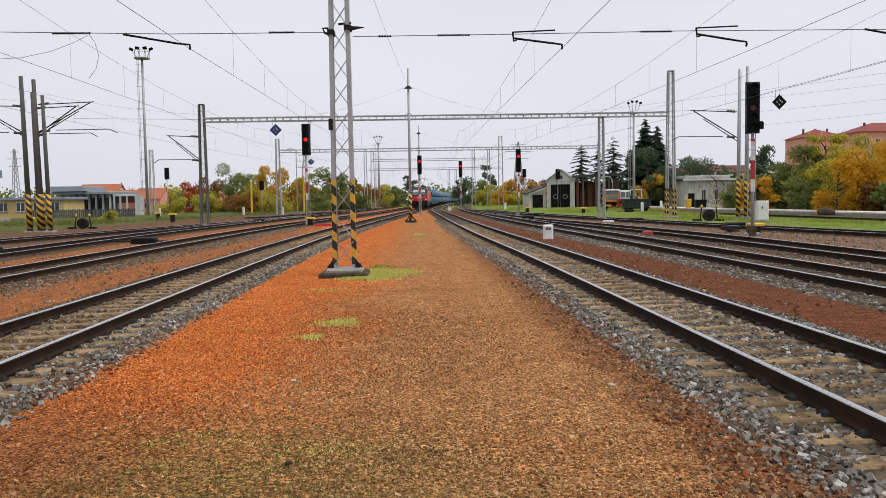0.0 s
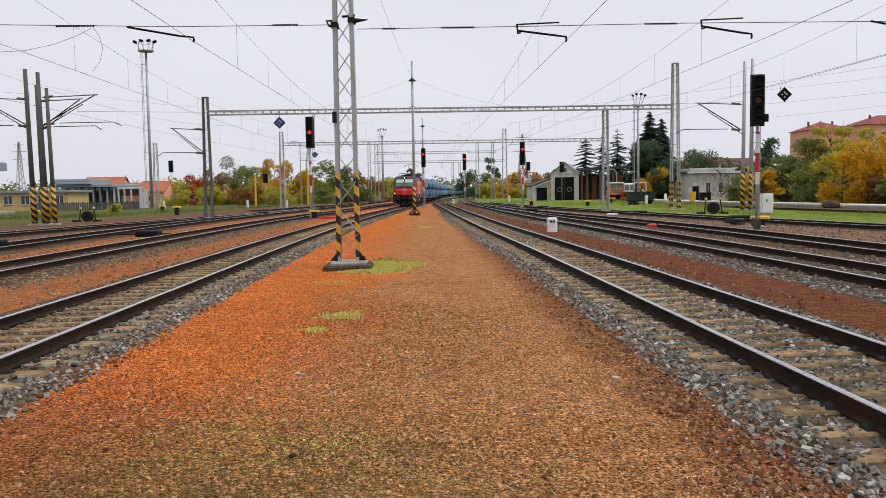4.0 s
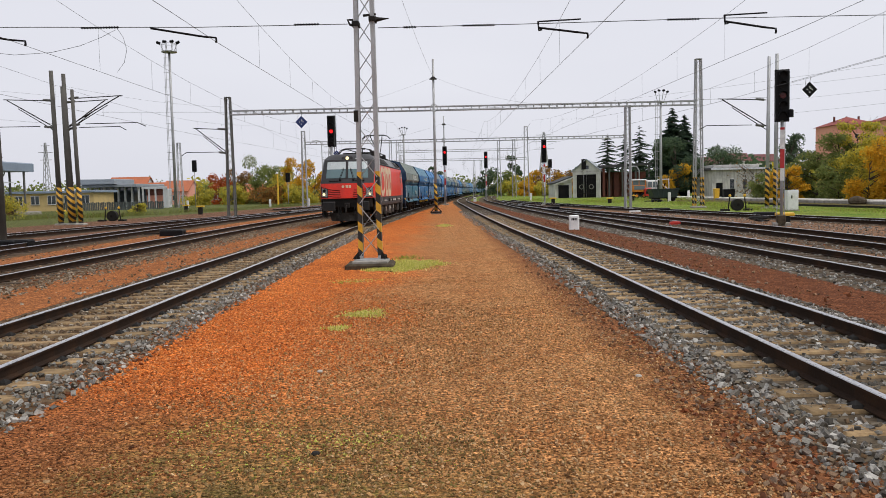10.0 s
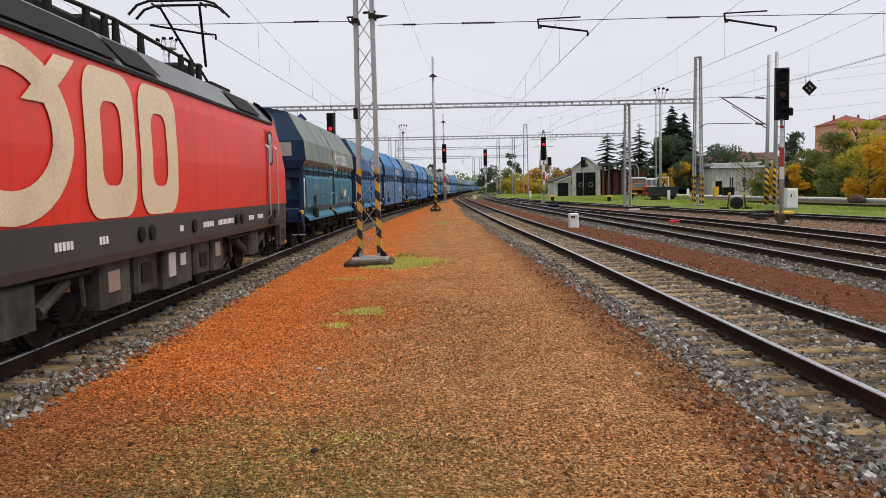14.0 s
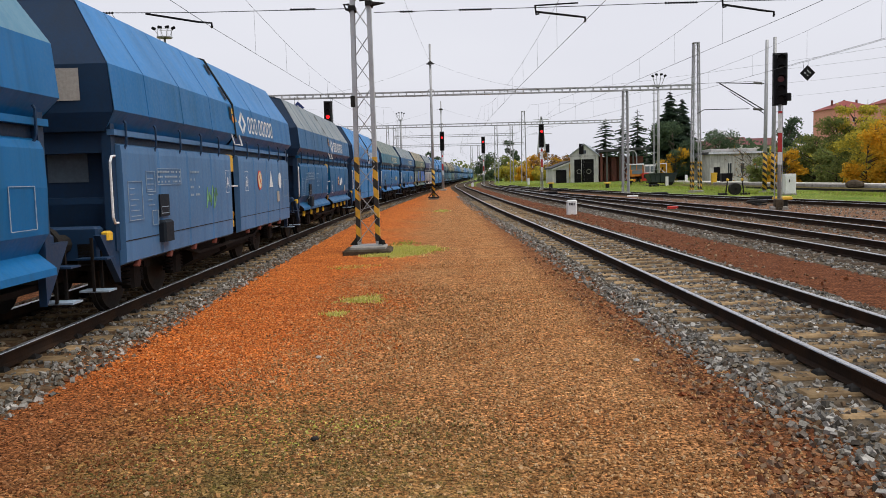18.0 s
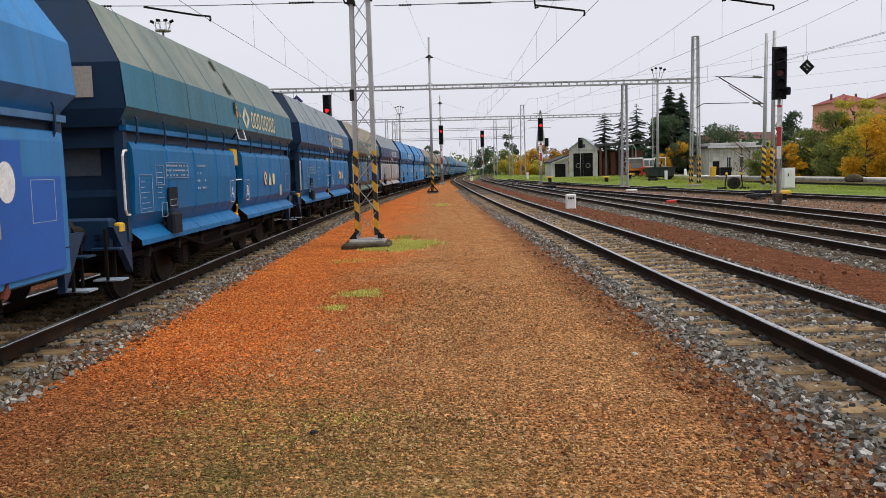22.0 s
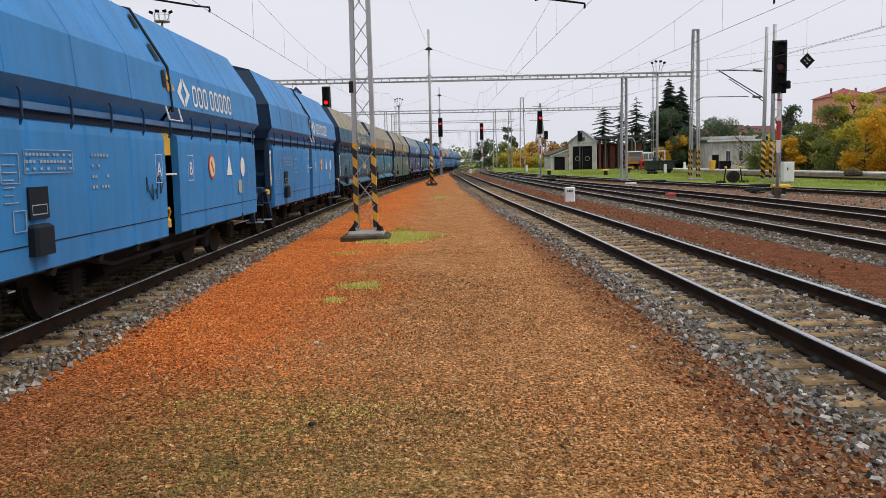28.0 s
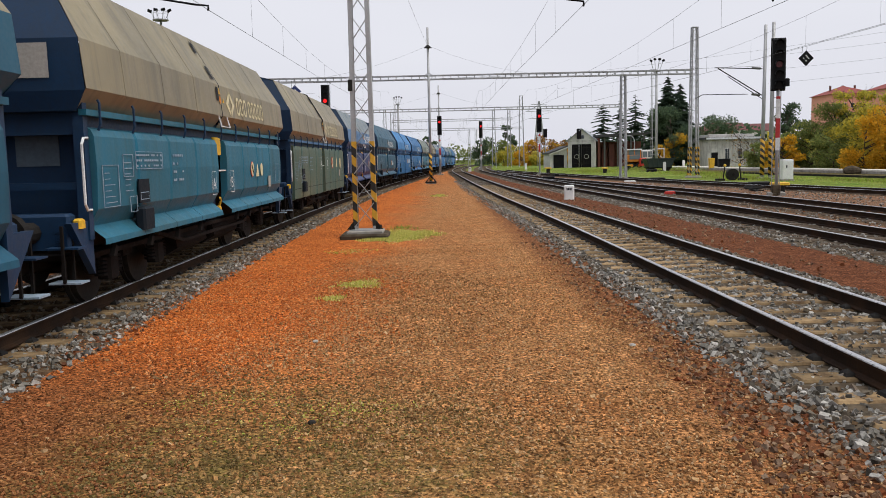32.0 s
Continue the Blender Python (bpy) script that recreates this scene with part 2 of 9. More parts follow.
HAZARD = stripes("yellow_black_bands", (0.66, 0.36, 0.025), (0.014, 0.014, 0.014), 0.46, 0.9)
RED_WHITE = stripes("red_white_bands", (0.75, 0.75, 0.73), (0.5, 0.03, 0.03), 1.7, 0.0)
RAIL_SIDE = paint("rusty_rail_steel", (0.026, 0.016, 0.011), (0.062, 0.030, 0.014), 0.85, 0.0, 2.0, 40, 0.8, 0.0, 0.4, spec=0.1)
RAIL_HEAD = paint("polished_rail_head", (0.50, 0.50, 0.51), (0.3, 0.3, 0.31), 0.3, 0.8, 1.0, 20, 0.5)
SLEEPER = paint("stained_concrete_sleeper", (0.31, 0.215, 0.115), (0.10, 0.062, 0.034), 0.95, 0.0, 4.5, 30, 1.0, 0.0, 0.6, per_object=0.3, lo=0.38, hi=0.66, spec=0.1)
BALLAST = stones("granite_ballast", [(0.075, 0.064, 0.05), (0.202, 0.191, 0.165), (0.128, 0.101, 0.069), (0.329, 0.319, 0.293), (0.138, 0.083, 0.041), (0.266, 0.26, 0.244), (0.042, 0.036, 0.028), (0.489, 0.467, 0.425), (0.079, 0.064, 0.046)])
BALLAST_RUST = stones("rust_stained_ballast", [(0.16, 0.062, 0.026), (0.24, 0.12, 0.06), (0.10, 0.048, 0.026), (0.34, 0.24, 0.15), (0.20, 0.058, 0.02), (0.085, 0.045, 0.026), (0.28, 0.20, 0.14)])
BALLAST_BROWN = stones("brown_grey_ballast", [(0.16, 0.11, 0.065), (0.26, 0.21, 0.15), (0.10, 0.065, 0.04), (0.36, 0.31, 0.24), (0.20, 0.12, 0.06), (0.08, 0.06, 0.042), (0.30, 0.25, 0.19)])
GRIT = stones("loose_gravel", [(0.38, 0.19, 0.07), (0.20, 0.09, 0.03), (0.50, 0.29, 0.125), (0.13, 0.062, 0.025), (0.42, 0.225, 0.085), (0.58, 0.39, 0.21), (0.15, 0.067, 0.024)])
GRIT_RED = stones("loose_red_gravel", [(0.60, 0.15, 0.026), (0.34, 0.075, 0.014), (0.72, 0.26, 0.07), (0.15, 0.032, 0.008), (0.64, 0.19, 0.04), (0.72, 0.38, 0.17), (0.24, 0.05, 0.012)])
GRIT_RUST = stones("loose_rusty_gravel", [(0.26, 0.10, 0.035), (0.15, 0.055, 0.02), (0.36, 0.16, 0.06), (0.07, 0.026, 0.01), (0.30, 0.115, 0.04), (0.42, 0.22, 0.11)])
GRIT_MOSS = stones("mossy_gravel", [(0.19, 0.12, 0.042), (0.13, 0.082, 0.03), (0.26, 0.17, 0.07), (0.09, 0.06, 0.022), (0.16, 0.13, 0.032), (0.31, 0.21, 0.10)])
GRASS_PATH = stones("low_yellow_green_grass", [(0.40, 0.47, 0.06), (0.66, 0.66, 0.14), (0.76, 0.70, 0.26), (0.30, 0.38, 0.04), (0.70, 0.60, 0.26)])
GRASS = stones("grass_blades", [(0.20, 0.33, 0.028), (0.31, 0.45, 0.05), (0.40, 0.46, 0.075), (0.13, 0.21, 0.02), (0.34, 0.29, 0.10), (0.20, 0.16, 0.06)])
WEEDS = stones("rank_weeds", [(0.10, 0.15, 0.02), (0.17, 0.23, 0.035), (0.22, 0.22, 0.06), (0.07, 0.10, 0.02), (0.20, 0.16, 0.07), (0.13, 0.10, 0.045)])
WIRE = paint("copper_wire", (0.10, 0.11, 0.11), None, 0.6, 0.3)


def ground_mat():
    """Gravel: brick-red towards one track, sandy brown towards the other, moss near the standpoint, turf beyond the yard."""
    m, nt, nodes, links, bsdf = node_mat("yard_gravel")
    co, sep = nodes.new("ShaderNodeTexCoord"), nodes.new("ShaderNodeSeparateXYZ")
    links.new(co.outputs["Object"], sep.inputs["Vector"])

    def math_n(op, a, b):
        n = nodes.new("ShaderNodeMath")
        n.operation = op
        for s, v in zip(n.inputs, (a, b)):
            if isinstance(v, (int, float)):
                s.default_value = v
            else:
                links.new(v, s)
        return n.outputs[0]

    def step(v, lo, hi):
        n = nodes.new("ShaderNodeMapRange")
        n.interpolation_type = "SMOOTHSTEP"
        n.inputs["From Min"].default_value, n.inputs["From Max"].default_value = lo, hi
        links.new(v, n.inputs["Value"])
        return n.outputs["Result"]

    x, y = sep.outputs["X"], sep.outputs["Y"]
    wob = math_n("MULTIPLY", math_n("SUBTRACT", noise_node(nt, 0.45, 4.0, 0.6), 0.5), 4.2)
    wob2 = math_n("MULTIPLY", math_n("SUBTRACT", noise_node(nt, 1.1, 5.0, 0.7), 0.5), 2.4)
    grain = noise_node(nt, 30.0, 4.0, 0.7)
    grain2 = noise_node(nt, 17.0, 4.0, 0.7)
    patch = noise_node(nt, 3.2, 6.0, 0.75)
    sandy = mix_node(nt, ramp_node(nt, grain, 0.40, 0.60), (0.09, 0.042, 0.017), (0.70, 0.365, 0.152))
    sandy = mix_node(nt, ramp_node(nt, noise_node(nt, 0.9, 5.0, 0.6), 0.35, 0.7), sandy, mix_node(nt, 1.0, sandy, (0.85, 0.70, 0.58), "MULTIPLY"))
    red = mix_node(nt, ramp_node(nt, grain, 0.40, 0.60), (0.15, 0.036, 0.009), (0.92, 0.285, 0.062))
    red = mix_node(nt, ramp_node(nt, noise_node(nt, 0.8, 5.0, 0.6), 0.4, 0.75), red, mix_node(nt, 1.0, red, (0.75, 0.66, 0.62), "MULTIPLY"))
    rust = mix_node(nt, ramp_node(nt, grain, 0.40, 0.60), (0.06, 0.022, 0.010), (0.22, 0.082, 0.037))
    # red towards the through track, and all over farther on
    near_left = math_n("MULTIPLY", step(math_n("ADD", math_n("ADD", x, wob), math_n("MULTIPLY", y, -0.010)), -0.2, -2.6), step(math_n("ADD", y, wob2), 4.6, 8.8))
    far_on = math_n("MULTIPLY", step(math_n("ADD", y, math_n("ADD", wob, math_n("MULTIPLY", x, -2.6))), 30.0, 90.0), 0.4)
    c = mix_node(nt, math_n("MAXIMUM", near_left, far_on), sandy, red)
    beside = math_n("ADD", x, math_n("MULTIPLY", wob2, 0.35))
    rusty = math_n("MULTIPLY", step(beside, 1.5, 2.4), math_n("MAXIMUM", step(y, 70.0, 30.0), step(x, 3.0, 4.0)))
    c = mix_node(nt, math_n("MULTIPLY", rusty, math_n("ADD", math_n("MULTIPLY", step(x, 3.0, 4.0), 0.22), 0.76)), c, rust)
    # darker red-brown towards the near left
    dark_left = math_n("MULTIPLY", step(math_n("ADD", x, math_n("MULTIPLY", wob2, 0.4)), -1.2, -3.2), step(math_n("ADD", y, wob2), 9.5, 6.0))
    c = mix_node(nt, math_n("MULTIPLY", dark_left, 0.75), c, mix_node(nt, ramp_node(nt, grain, 0.40, 0.60), (0.06, 0.019, 0.007), (0.36, 0.135, 0.055)))
    c = mix_node(nt, step(math_n("ADD", x, math_n("MULTIPLY", wob2, 0.5)), -6.3, -7.2), c, mix_node(nt, math_n("MULTIPLY", patch, 0.3), mix_node(nt, ramp_node(nt, grain, 0.40, 0.60), (0.12, 0.045, 0.017), (0.44, 0.19, 0.075)), red))
    grey = mix_node(nt, ramp_node(nt, grain, 0.38, 0.62), (0.07, 0.054, 0.038), (0.36, 0.29, 0.215))
    c = mix_node(nt, step(math_n("ADD", x, math_n("MULTIPLY", wob2, 2.0)), -13.5, -16.0), c, mix_node(nt, 0.7, grey, rust))
    c = mix_node(nt, math_n("MULTIPLY", step(math_n("ADD", x, wob2), 7.2, 9.6), 0.75), c, mix_node(nt, 0.55, grey, mix_node(nt, ramp_node(nt, grain, 0.40, 0.60), (0.10, 0.04, 0.018), (0.40, 0.20, 0.10))))
    # moss close to the standpoint
    moss = math_n("MULTIPLY", step(math_n("ADD", y, math_n("ADD", wob, math_n("MULTIPLY", x, 0.45))), 7.2, 4.6), step(x, 1.9, -0.4))
    moss = math_n("MULTIPLY", moss, step(math_n("ADD", x, math_n("MULTIPLY", wob2, 0.4)), -3.3, -2.0))
    moss = math_n("MULTIPLY", moss, ramp_node(nt, noise_node(nt, 2.6, 6.0, 0.75), 0.34, 0.62))
    c = mix_node(nt, math_n("MULTIPLY", moss, 0.82), c, mix_node(nt, ramp_node(nt, grain, 0.36, 0.66), (0.05, 0.042, 0.012), (0.22, 0.20, 0.06)))
    # turf past the outer tracks
    turf_c = mix_node(nt, ramp_node(nt, noise_node(nt, 0.35, 5.0, 0.7), 0.35, 0.65), (0.13, 0.25, 0.028), (0.29, 0.33, 0.075))
    turf_c = mix_node(nt, ramp_node(nt, grain2, 0.3, 0.7), mix_node(nt, 1.0, turf_c, (0.6, 0.6, 0.6), "MULTIPLY"), turf_c)
    turf_r = step(math_n("ADD", math_n("ADD", x, math_n("MULTIPLY", y, 0.15)), math_n("MULTIPLY", wob2, 0.4)), 26.2, 27.2)
    turf_r2 = math_n("MULTIPLY", step(math_n("ADD", x, math_n("MULTIPLY", wob2, 1.5)), 13.2, 15.0), step(math_n("SUBTRACT", y, math_n("MULTIPLY", x, 0.9)), 78.0, 88.0))
    turf_l = step(math_n("ADD", math_n("ADD", x, math_n("MULTIPLY", y, -0.12)), wob2), -35.5, -37.0)
    c = mix_node(nt, math_n("MAXIMUM", turf_r, turf_r2), c, turf_c)
    c = mix_node(nt, turf_l, c, mix_node(nt, ramp_node(nt, patch, 0.35, 0.65), (0.05, 0.075, 0.02), (0.16, 0.17, 0.06)))
    # bare earth between the grass and the yard road
    bank = math_n("MULTIPLY", step(math_n("ADD", math_n("ADD", x, math_n("MULTIPLY", y, 0.0644)), math_n("MULTIPLY", wob2, 0.5)), 33.0, 34.0), step(y, 130.0, 100.0))
    c = mix_node(nt, math_n("MULTIPLY", bank, 0.9), c, mix_node(nt, ramp_node(nt, patch, 0.35, 0.65), (0.055, 0.042, 0.022), (0.15, 0.115, 0.055)))
    # trodden patches, coarse light and dark pieces
    c = mix_node(nt, 1.0, c, ramp_node(nt, patch, 0.30, 0.68, (0.66, 0.62, 0.60, 1), (1.22, 1.22, 1.22, 1)), "MULTIPLY")
    c = mix_node(nt, 0.6, c, mix_node(nt, 1.0, c, ramp_node(nt, grain2, 0.32, 0.68, (0.35,) * 3 + (1,), (1.5,) * 3 + (1,)), "MULTIPLY"))
    # single pebbles, each of its own shade
    cells = []
    for scale, lo, hi in ((27.0, 0.66, 1.30), (11.0, 0.82, 1.18)):
        vor = nodes.new("ShaderNodeTexVoronoi")
        vor.inputs["Scale"].default_value = scale
        links.new(co.outputs["Object"], vor.inputs["Vector"])
        one = nodes.new("ShaderNodeSeparateColor")
        links.new(vor.outputs["Color"], one.inputs["Color"])
        c = mix_node(nt, 1.0, c, ramp_node(nt, one.outputs["Red"], 0.0, 1.0, (lo, lo * 0.96, lo * 0.92, 1), (hi, hi, hi, 1)), "MULTIPLY")
        cells.append(vor.outputs["Distance"])
    links.new(c, bsdf.inputs["Base Color"])
    bsdf.inputs["Roughness"].default_value = 0.95
    bsdf.inputs["Specular IOR Level"].default_value = 0.08
    pebble = math_n("SUBTRACT", 1.0, cells[0])
    bump_node(nt, bsdf, mix_node(nt, 0.45, mix_node(nt, 0.5, grain, grain2), pebble), 1.0, 0.05)
    return m


GROUND = ground_mat()

# ---- ground and tracks ----
def grid_sheet(half, n_near):
    """One sheet to the horizon, denser near the standpoint."""
    t = np.linspace(-1, 1, 2 * n_near + 1)
    a = np.sign(t) * (np.abs(t) ** 5 * half * 0.985 + np.abs(t) * half * 0.015)
    mb = Mb()
    n = len(a)
    for i in range(n):
        for j in range(n):
            x, y = a[i], a[j] + 15.0
            near = max(0.0, 1 - abs(x) / 2.2) * max(0.0, 1 - abs(y - 12) / 40)
            z = 0.03 * near * noise.noise(Vector((x * 0.5, y * 0.35, 0.3)))
            mb.v.append((x, y, z))
    mb.f = [(i * n + j, (i + 1) * n + j, (i + 1) * n + j + 1, i * n + j + 1) for i in range(n - 1) for j in range(n - 1)]
    return mb


solid("ground", grid_sheet(3000, 60), GROUND, "reddish and sandy gravel ground of a railway yard", "ground", kind="structure", smooth=True)


class Line:
    """A track's centre line through points (x, y), with its length along it."""

    def __init__(self, pts):
        p = np.array(pts, float)
        x, y, n = p[:, 0], p[:, 1], len(p)
        h = np.diff(y)
        a, b = np.zeros((n, n)), np.zeros(n)
        a[0, 0] = a[-1, -1] = 1
        for i in range(1, n - 1):
            a[i, i - 1], a[i, i], a[i, i + 1] = h[i - 1], 2 * (h[i - 1] + h[i]), h[i]
            b[i] = 6 * ((x[i + 1] - x[i]) / h[i] - (x[i] - x[i - 1]) / h[i - 1])
        k = np.linalg.solve(a, b)
        self.y = np.linspace(y[0], y[-1], int((y[-1] - y[0]) * 2) + 1)
        i = np.clip(np.searchsorted(y, self.y) - 1, 0, n - 2)
        u, w, hh = y[i + 1] - self.y, self.y - y[i], h[i]
        self.x = k[i] * u ** 3 / (6 * hh) + k[i + 1] * w ** 3 / (6 * hh) + (x[i] / hh - k[i] * hh / 6) * u + (x[i + 1] / hh - k[i + 1] * hh / 6) * w
        s = np.concatenate([[0], np.cumsum(np.hypot(np.diff(self.x), np.diff(self.y)))])
        self.s = s - np.interp(0.0, self.y, s)

    def at(self, s):
        return float(np.interp(s, self.s, self.x)), float(np.interp(s, self.s, self.y))

    def head(self, s):
        (x0, y0), (x1, y1) = self.at(s - 0.6), self.at(s + 0.6)
        return math.atan2(x0 - x1, y1 - y0)

    def m(self, s, z=0.0):
        x, y = self.at(s)
        return Matrix.Translation((x, y, z)) @ Matrix.Rotation(self.head(s), 4, "Z")


THROUGH = Line([(-5.36, -420), (-5.36, -100), (-5.36, -20), (-5.35, 5), (-5.32, 18), (-5.26, 28), (-5.1, 38), (-4.82, 48), (-4.3, 60), (-3.35, 78), (-2.1, 100), (-0.62, 126), (0.95, 150), (5.9, 240), (18, 380), (42, 620)])
SIDING = Line([(4.33, -60), (4.31, 0), (4.24, 12), (4.09, 26), (3.83, 38), (3.66, 50), (3.54, 65), (3.44, 95), (3.42, 125), (4.3, 155), (7.2, 200), (10.4, 240), (22.5, 380)])
LEFT_2 = Line([(-10.85, -20), (-10.8, 22), (-10.68, 32), (-10.48, 43), (-10.1, 56), (-8.9, 74), (-6.6, 101), (-3.9, 140), (1.2, 240)])
LEFT_3 = Line([(-16.2, -20), (-15.85, 22), (-15.75, 35), (-15.7, 46), (-15.0, 64), (-12.5, 98), (-8.6, 150), (-3.4, 240)])
LEFT_4 = Line([(-24.8, 15), (-22.6, 32), (-20.9, 46), (-18.4, 60), (-15.9, 72), (-12.9, 98)])
LEFT_5 = Line([(-46, 50), (-36, 58), (-28.5, 66), (-23, 77), (-18.5, 95), (-13, 130), (-8, 190)])
RIGHT_3 = Line([(9.3, -20), (9.16, 16), (9.05, 23), (8.88, 31), (8.6, 40), (8.28, 51), (7.98, 66), (7.86, 95), (7.95, 125), (9.2, 160), (11.8, 200), (15.0, 240)])
RIGHT_4 = Line([(13.1, -10), (12.85, 18), (12.75, 26), (12.5, 35), (11.8, 45), (10.25, 62), (8.9, 84), (8.3, 110)])
RIGHT_5 = Line([(24.6, 10), (21.2, 28), (19.5, 37), (18.0, 46), (16.5, 56), (15.0, 68), (13.2, 84), (11.2, 105), (10.4, 130)])

HEAD_PROF = [(-0.034, 0.151), (0.034, 0.151), (0.030, 0.160), (-0.030, 0.160)]
RAIL_PROF = [(-0.07, 0.0), (0.07, 0.0), (0.07, 0.014), (0.011, 0.034), (0.011, 0.118), (0.034, 0.126), (0.034, 0.150), (-0.034, 0.150), (-0.034, 0.126), (-0.011, 0.118), (-0.011, 0.034), (-0.07, 0.014)]


def sweep(line, s0, s1, step, off, prof, z):
    mb = Mb()
    n, ss = len(prof), np.arange(s0, s1 + 0.01, step)
    for s in ss:
        m = line.m(float(s), z)
        mb.v += [tuple(m @ Vector((off + px, 0, pz))) for px, pz in prof]
    for k in range(len(ss) - 1):
        mb.f += [(k * n + i, k * n + (i + 1) % n, (k + 1) * n + (i + 1) % n, (k + 1) * n + i) for i in range(n)]
    mb.f += [tuple(range(n - 1, -1, -1)), tuple(range((len(ss) - 1) * n, len(ss) * n))]
    return mb


def stone_cloud(places, sizes, seed):
    """Angular stones at places, as one mesh: boxes with shaken corners, each turned its own way."""
    rng = np.random.default_rng(seed)
    n = len(places)
    base = np.array([(x, y, z) for z in (-1, 1) for x, y in ((-1, -1), (1, -1), (1, 1), (-1, 1))], float)
    v = base[None] * rng.uniform(0.55, 1.0, (n, 8, 3))
    v *= np.stack([sizes * rng.uniform(0.7, 1.3, n), sizes * rng.uniform(0.6, 1.1, n), sizes * rng.uniform(0.4, 0.8, n)], 1)[:, None] * 0.62
    q = rng.normal(size=(n, 4)) * np.array([1.0, 0.45, 0.45, 1.0])
    q /= np.linalg.norm(q, axis=1)[:, None]
    w, x, y, z = q.T
    r = np.stack([np.stack([1 - 2 * (y * y + z * z), 2 * (x * y - z * w), 2 * (x * z + y * w)], 1), np.stack([2 * (x * y + z * w), 1 - 2 * (x * x + z * z), 2 * (y * z - x * w)], 1),
                  np.stack([2 * (x * z - y * w), 2 * (y * z + x * w), 1 - 2 * (x * x + y * y)], 1)], 1)
    v = np.einsum("nij,nkj->nki", r, v) + np.asarray(places)[:, None]
    quads = np.array([(3, 2, 1, 0), (4, 5, 6, 7), (0, 1, 5, 4), (1, 2, 6, 5), (2, 3, 7, 6), (3, 0, 4, 7)])
    f = (quads[None] + (np.arange(n) * 8)[:, None, None]).reshape(-1, 4)
    me = bpy.data.meshes.new("stones")
    me.vertices.add(n * 8)
    me.vertices.foreach_set("co", v.reshape(-1))
    me.loops.add(f.size)
    me.loops.foreach_set("vertex_index", f.reshape(-1))
    me.polygons.add(len(f))
    me.polygons.foreach_set("loop_start", np.arange(len(f)) * 4)
    me.update(calc_edges=True)
    me.shade_flat()
    return me


def along(line, s0, s1, off0, off1, density, seed, z0, z1, fall=0.0):
    """Random places beside a track, thinning out along it by the power fall."""
    rng = np.random.default_rng(seed)
    n = int((s1 - s0) * abs(off1 - off0) * density)
    u = rng.uniform(0, 1, n)
    if fall:
        lo, hi = s0 ** (1 - fall), s1 ** (1 - fall)
        s = (lo + u * (hi - lo)) ** (1 / (1 - fall))
    else:
        s = s0 + u * (s1 - s0)
    off = rng.uniform(off0, off1, n)
    x, y = np.interp(s, line.s, line.x), np.interp(s, line.s, line.y)
    return np.stack([x + off, y, rng.uniform(z0, z1, n)], 1), s


bed_mat = paint("ballast_bed", (0.06, 0.045, 0.031), (0.14, 0.11, 0.076), 0.95, 0.0, 6.0, 22.0, 0.8, 0.0, 0.9, lo=0.4, hi=0.6, spec=0.04)
bed_rust = paint("rusty_ballast_bed", (0.065, 0.036, 0.019), (0.15, 0.10, 0.06), 0.95, 0.0, 6.0, 22.0, 0.8, 0.0, 0.9, lo=0.4, hi=0.6, spec=0.04)
old_sleeper = paint("dark_old_sleepers", (0.10, 0.075, 0.055), (0.05, 0.04, 0.03), 0.95, 0.0, 3.0, 25.0, 0.8, per_object=0.2, spec=0.05)

sleeper_mb = Mb()
sleeper_mb.bev(-1.3, 1.3, -0.13, 0.13, -0.10, 0.032, 0.02)
sleeper_me = sleeper_mb.mesh("sleeper")
clip_mb = Mb()
clip_mb.add([(-0.05, -0.07, 0.03), (0.05, -0.07, 0.03), (0.05, 0.07, 0.03), (-0.05, 0.07, 0.03), (-0.035, -0.05, 0.06), (0.035, -0.05, 0.06), (0.035, 0.05, 0.06), (-0.035, 0.05, 0.06), (0, 0, 0.09)],
            [(0, 1, 5, 4), (1, 2, 6, 5), (2, 3, 7, 6), (3, 0, 4, 7), (4, 5, 8), (5, 6, 8), (6, 7, 8), (7, 4, 8)])
clip_me = clip_mb.mesh("fastening")


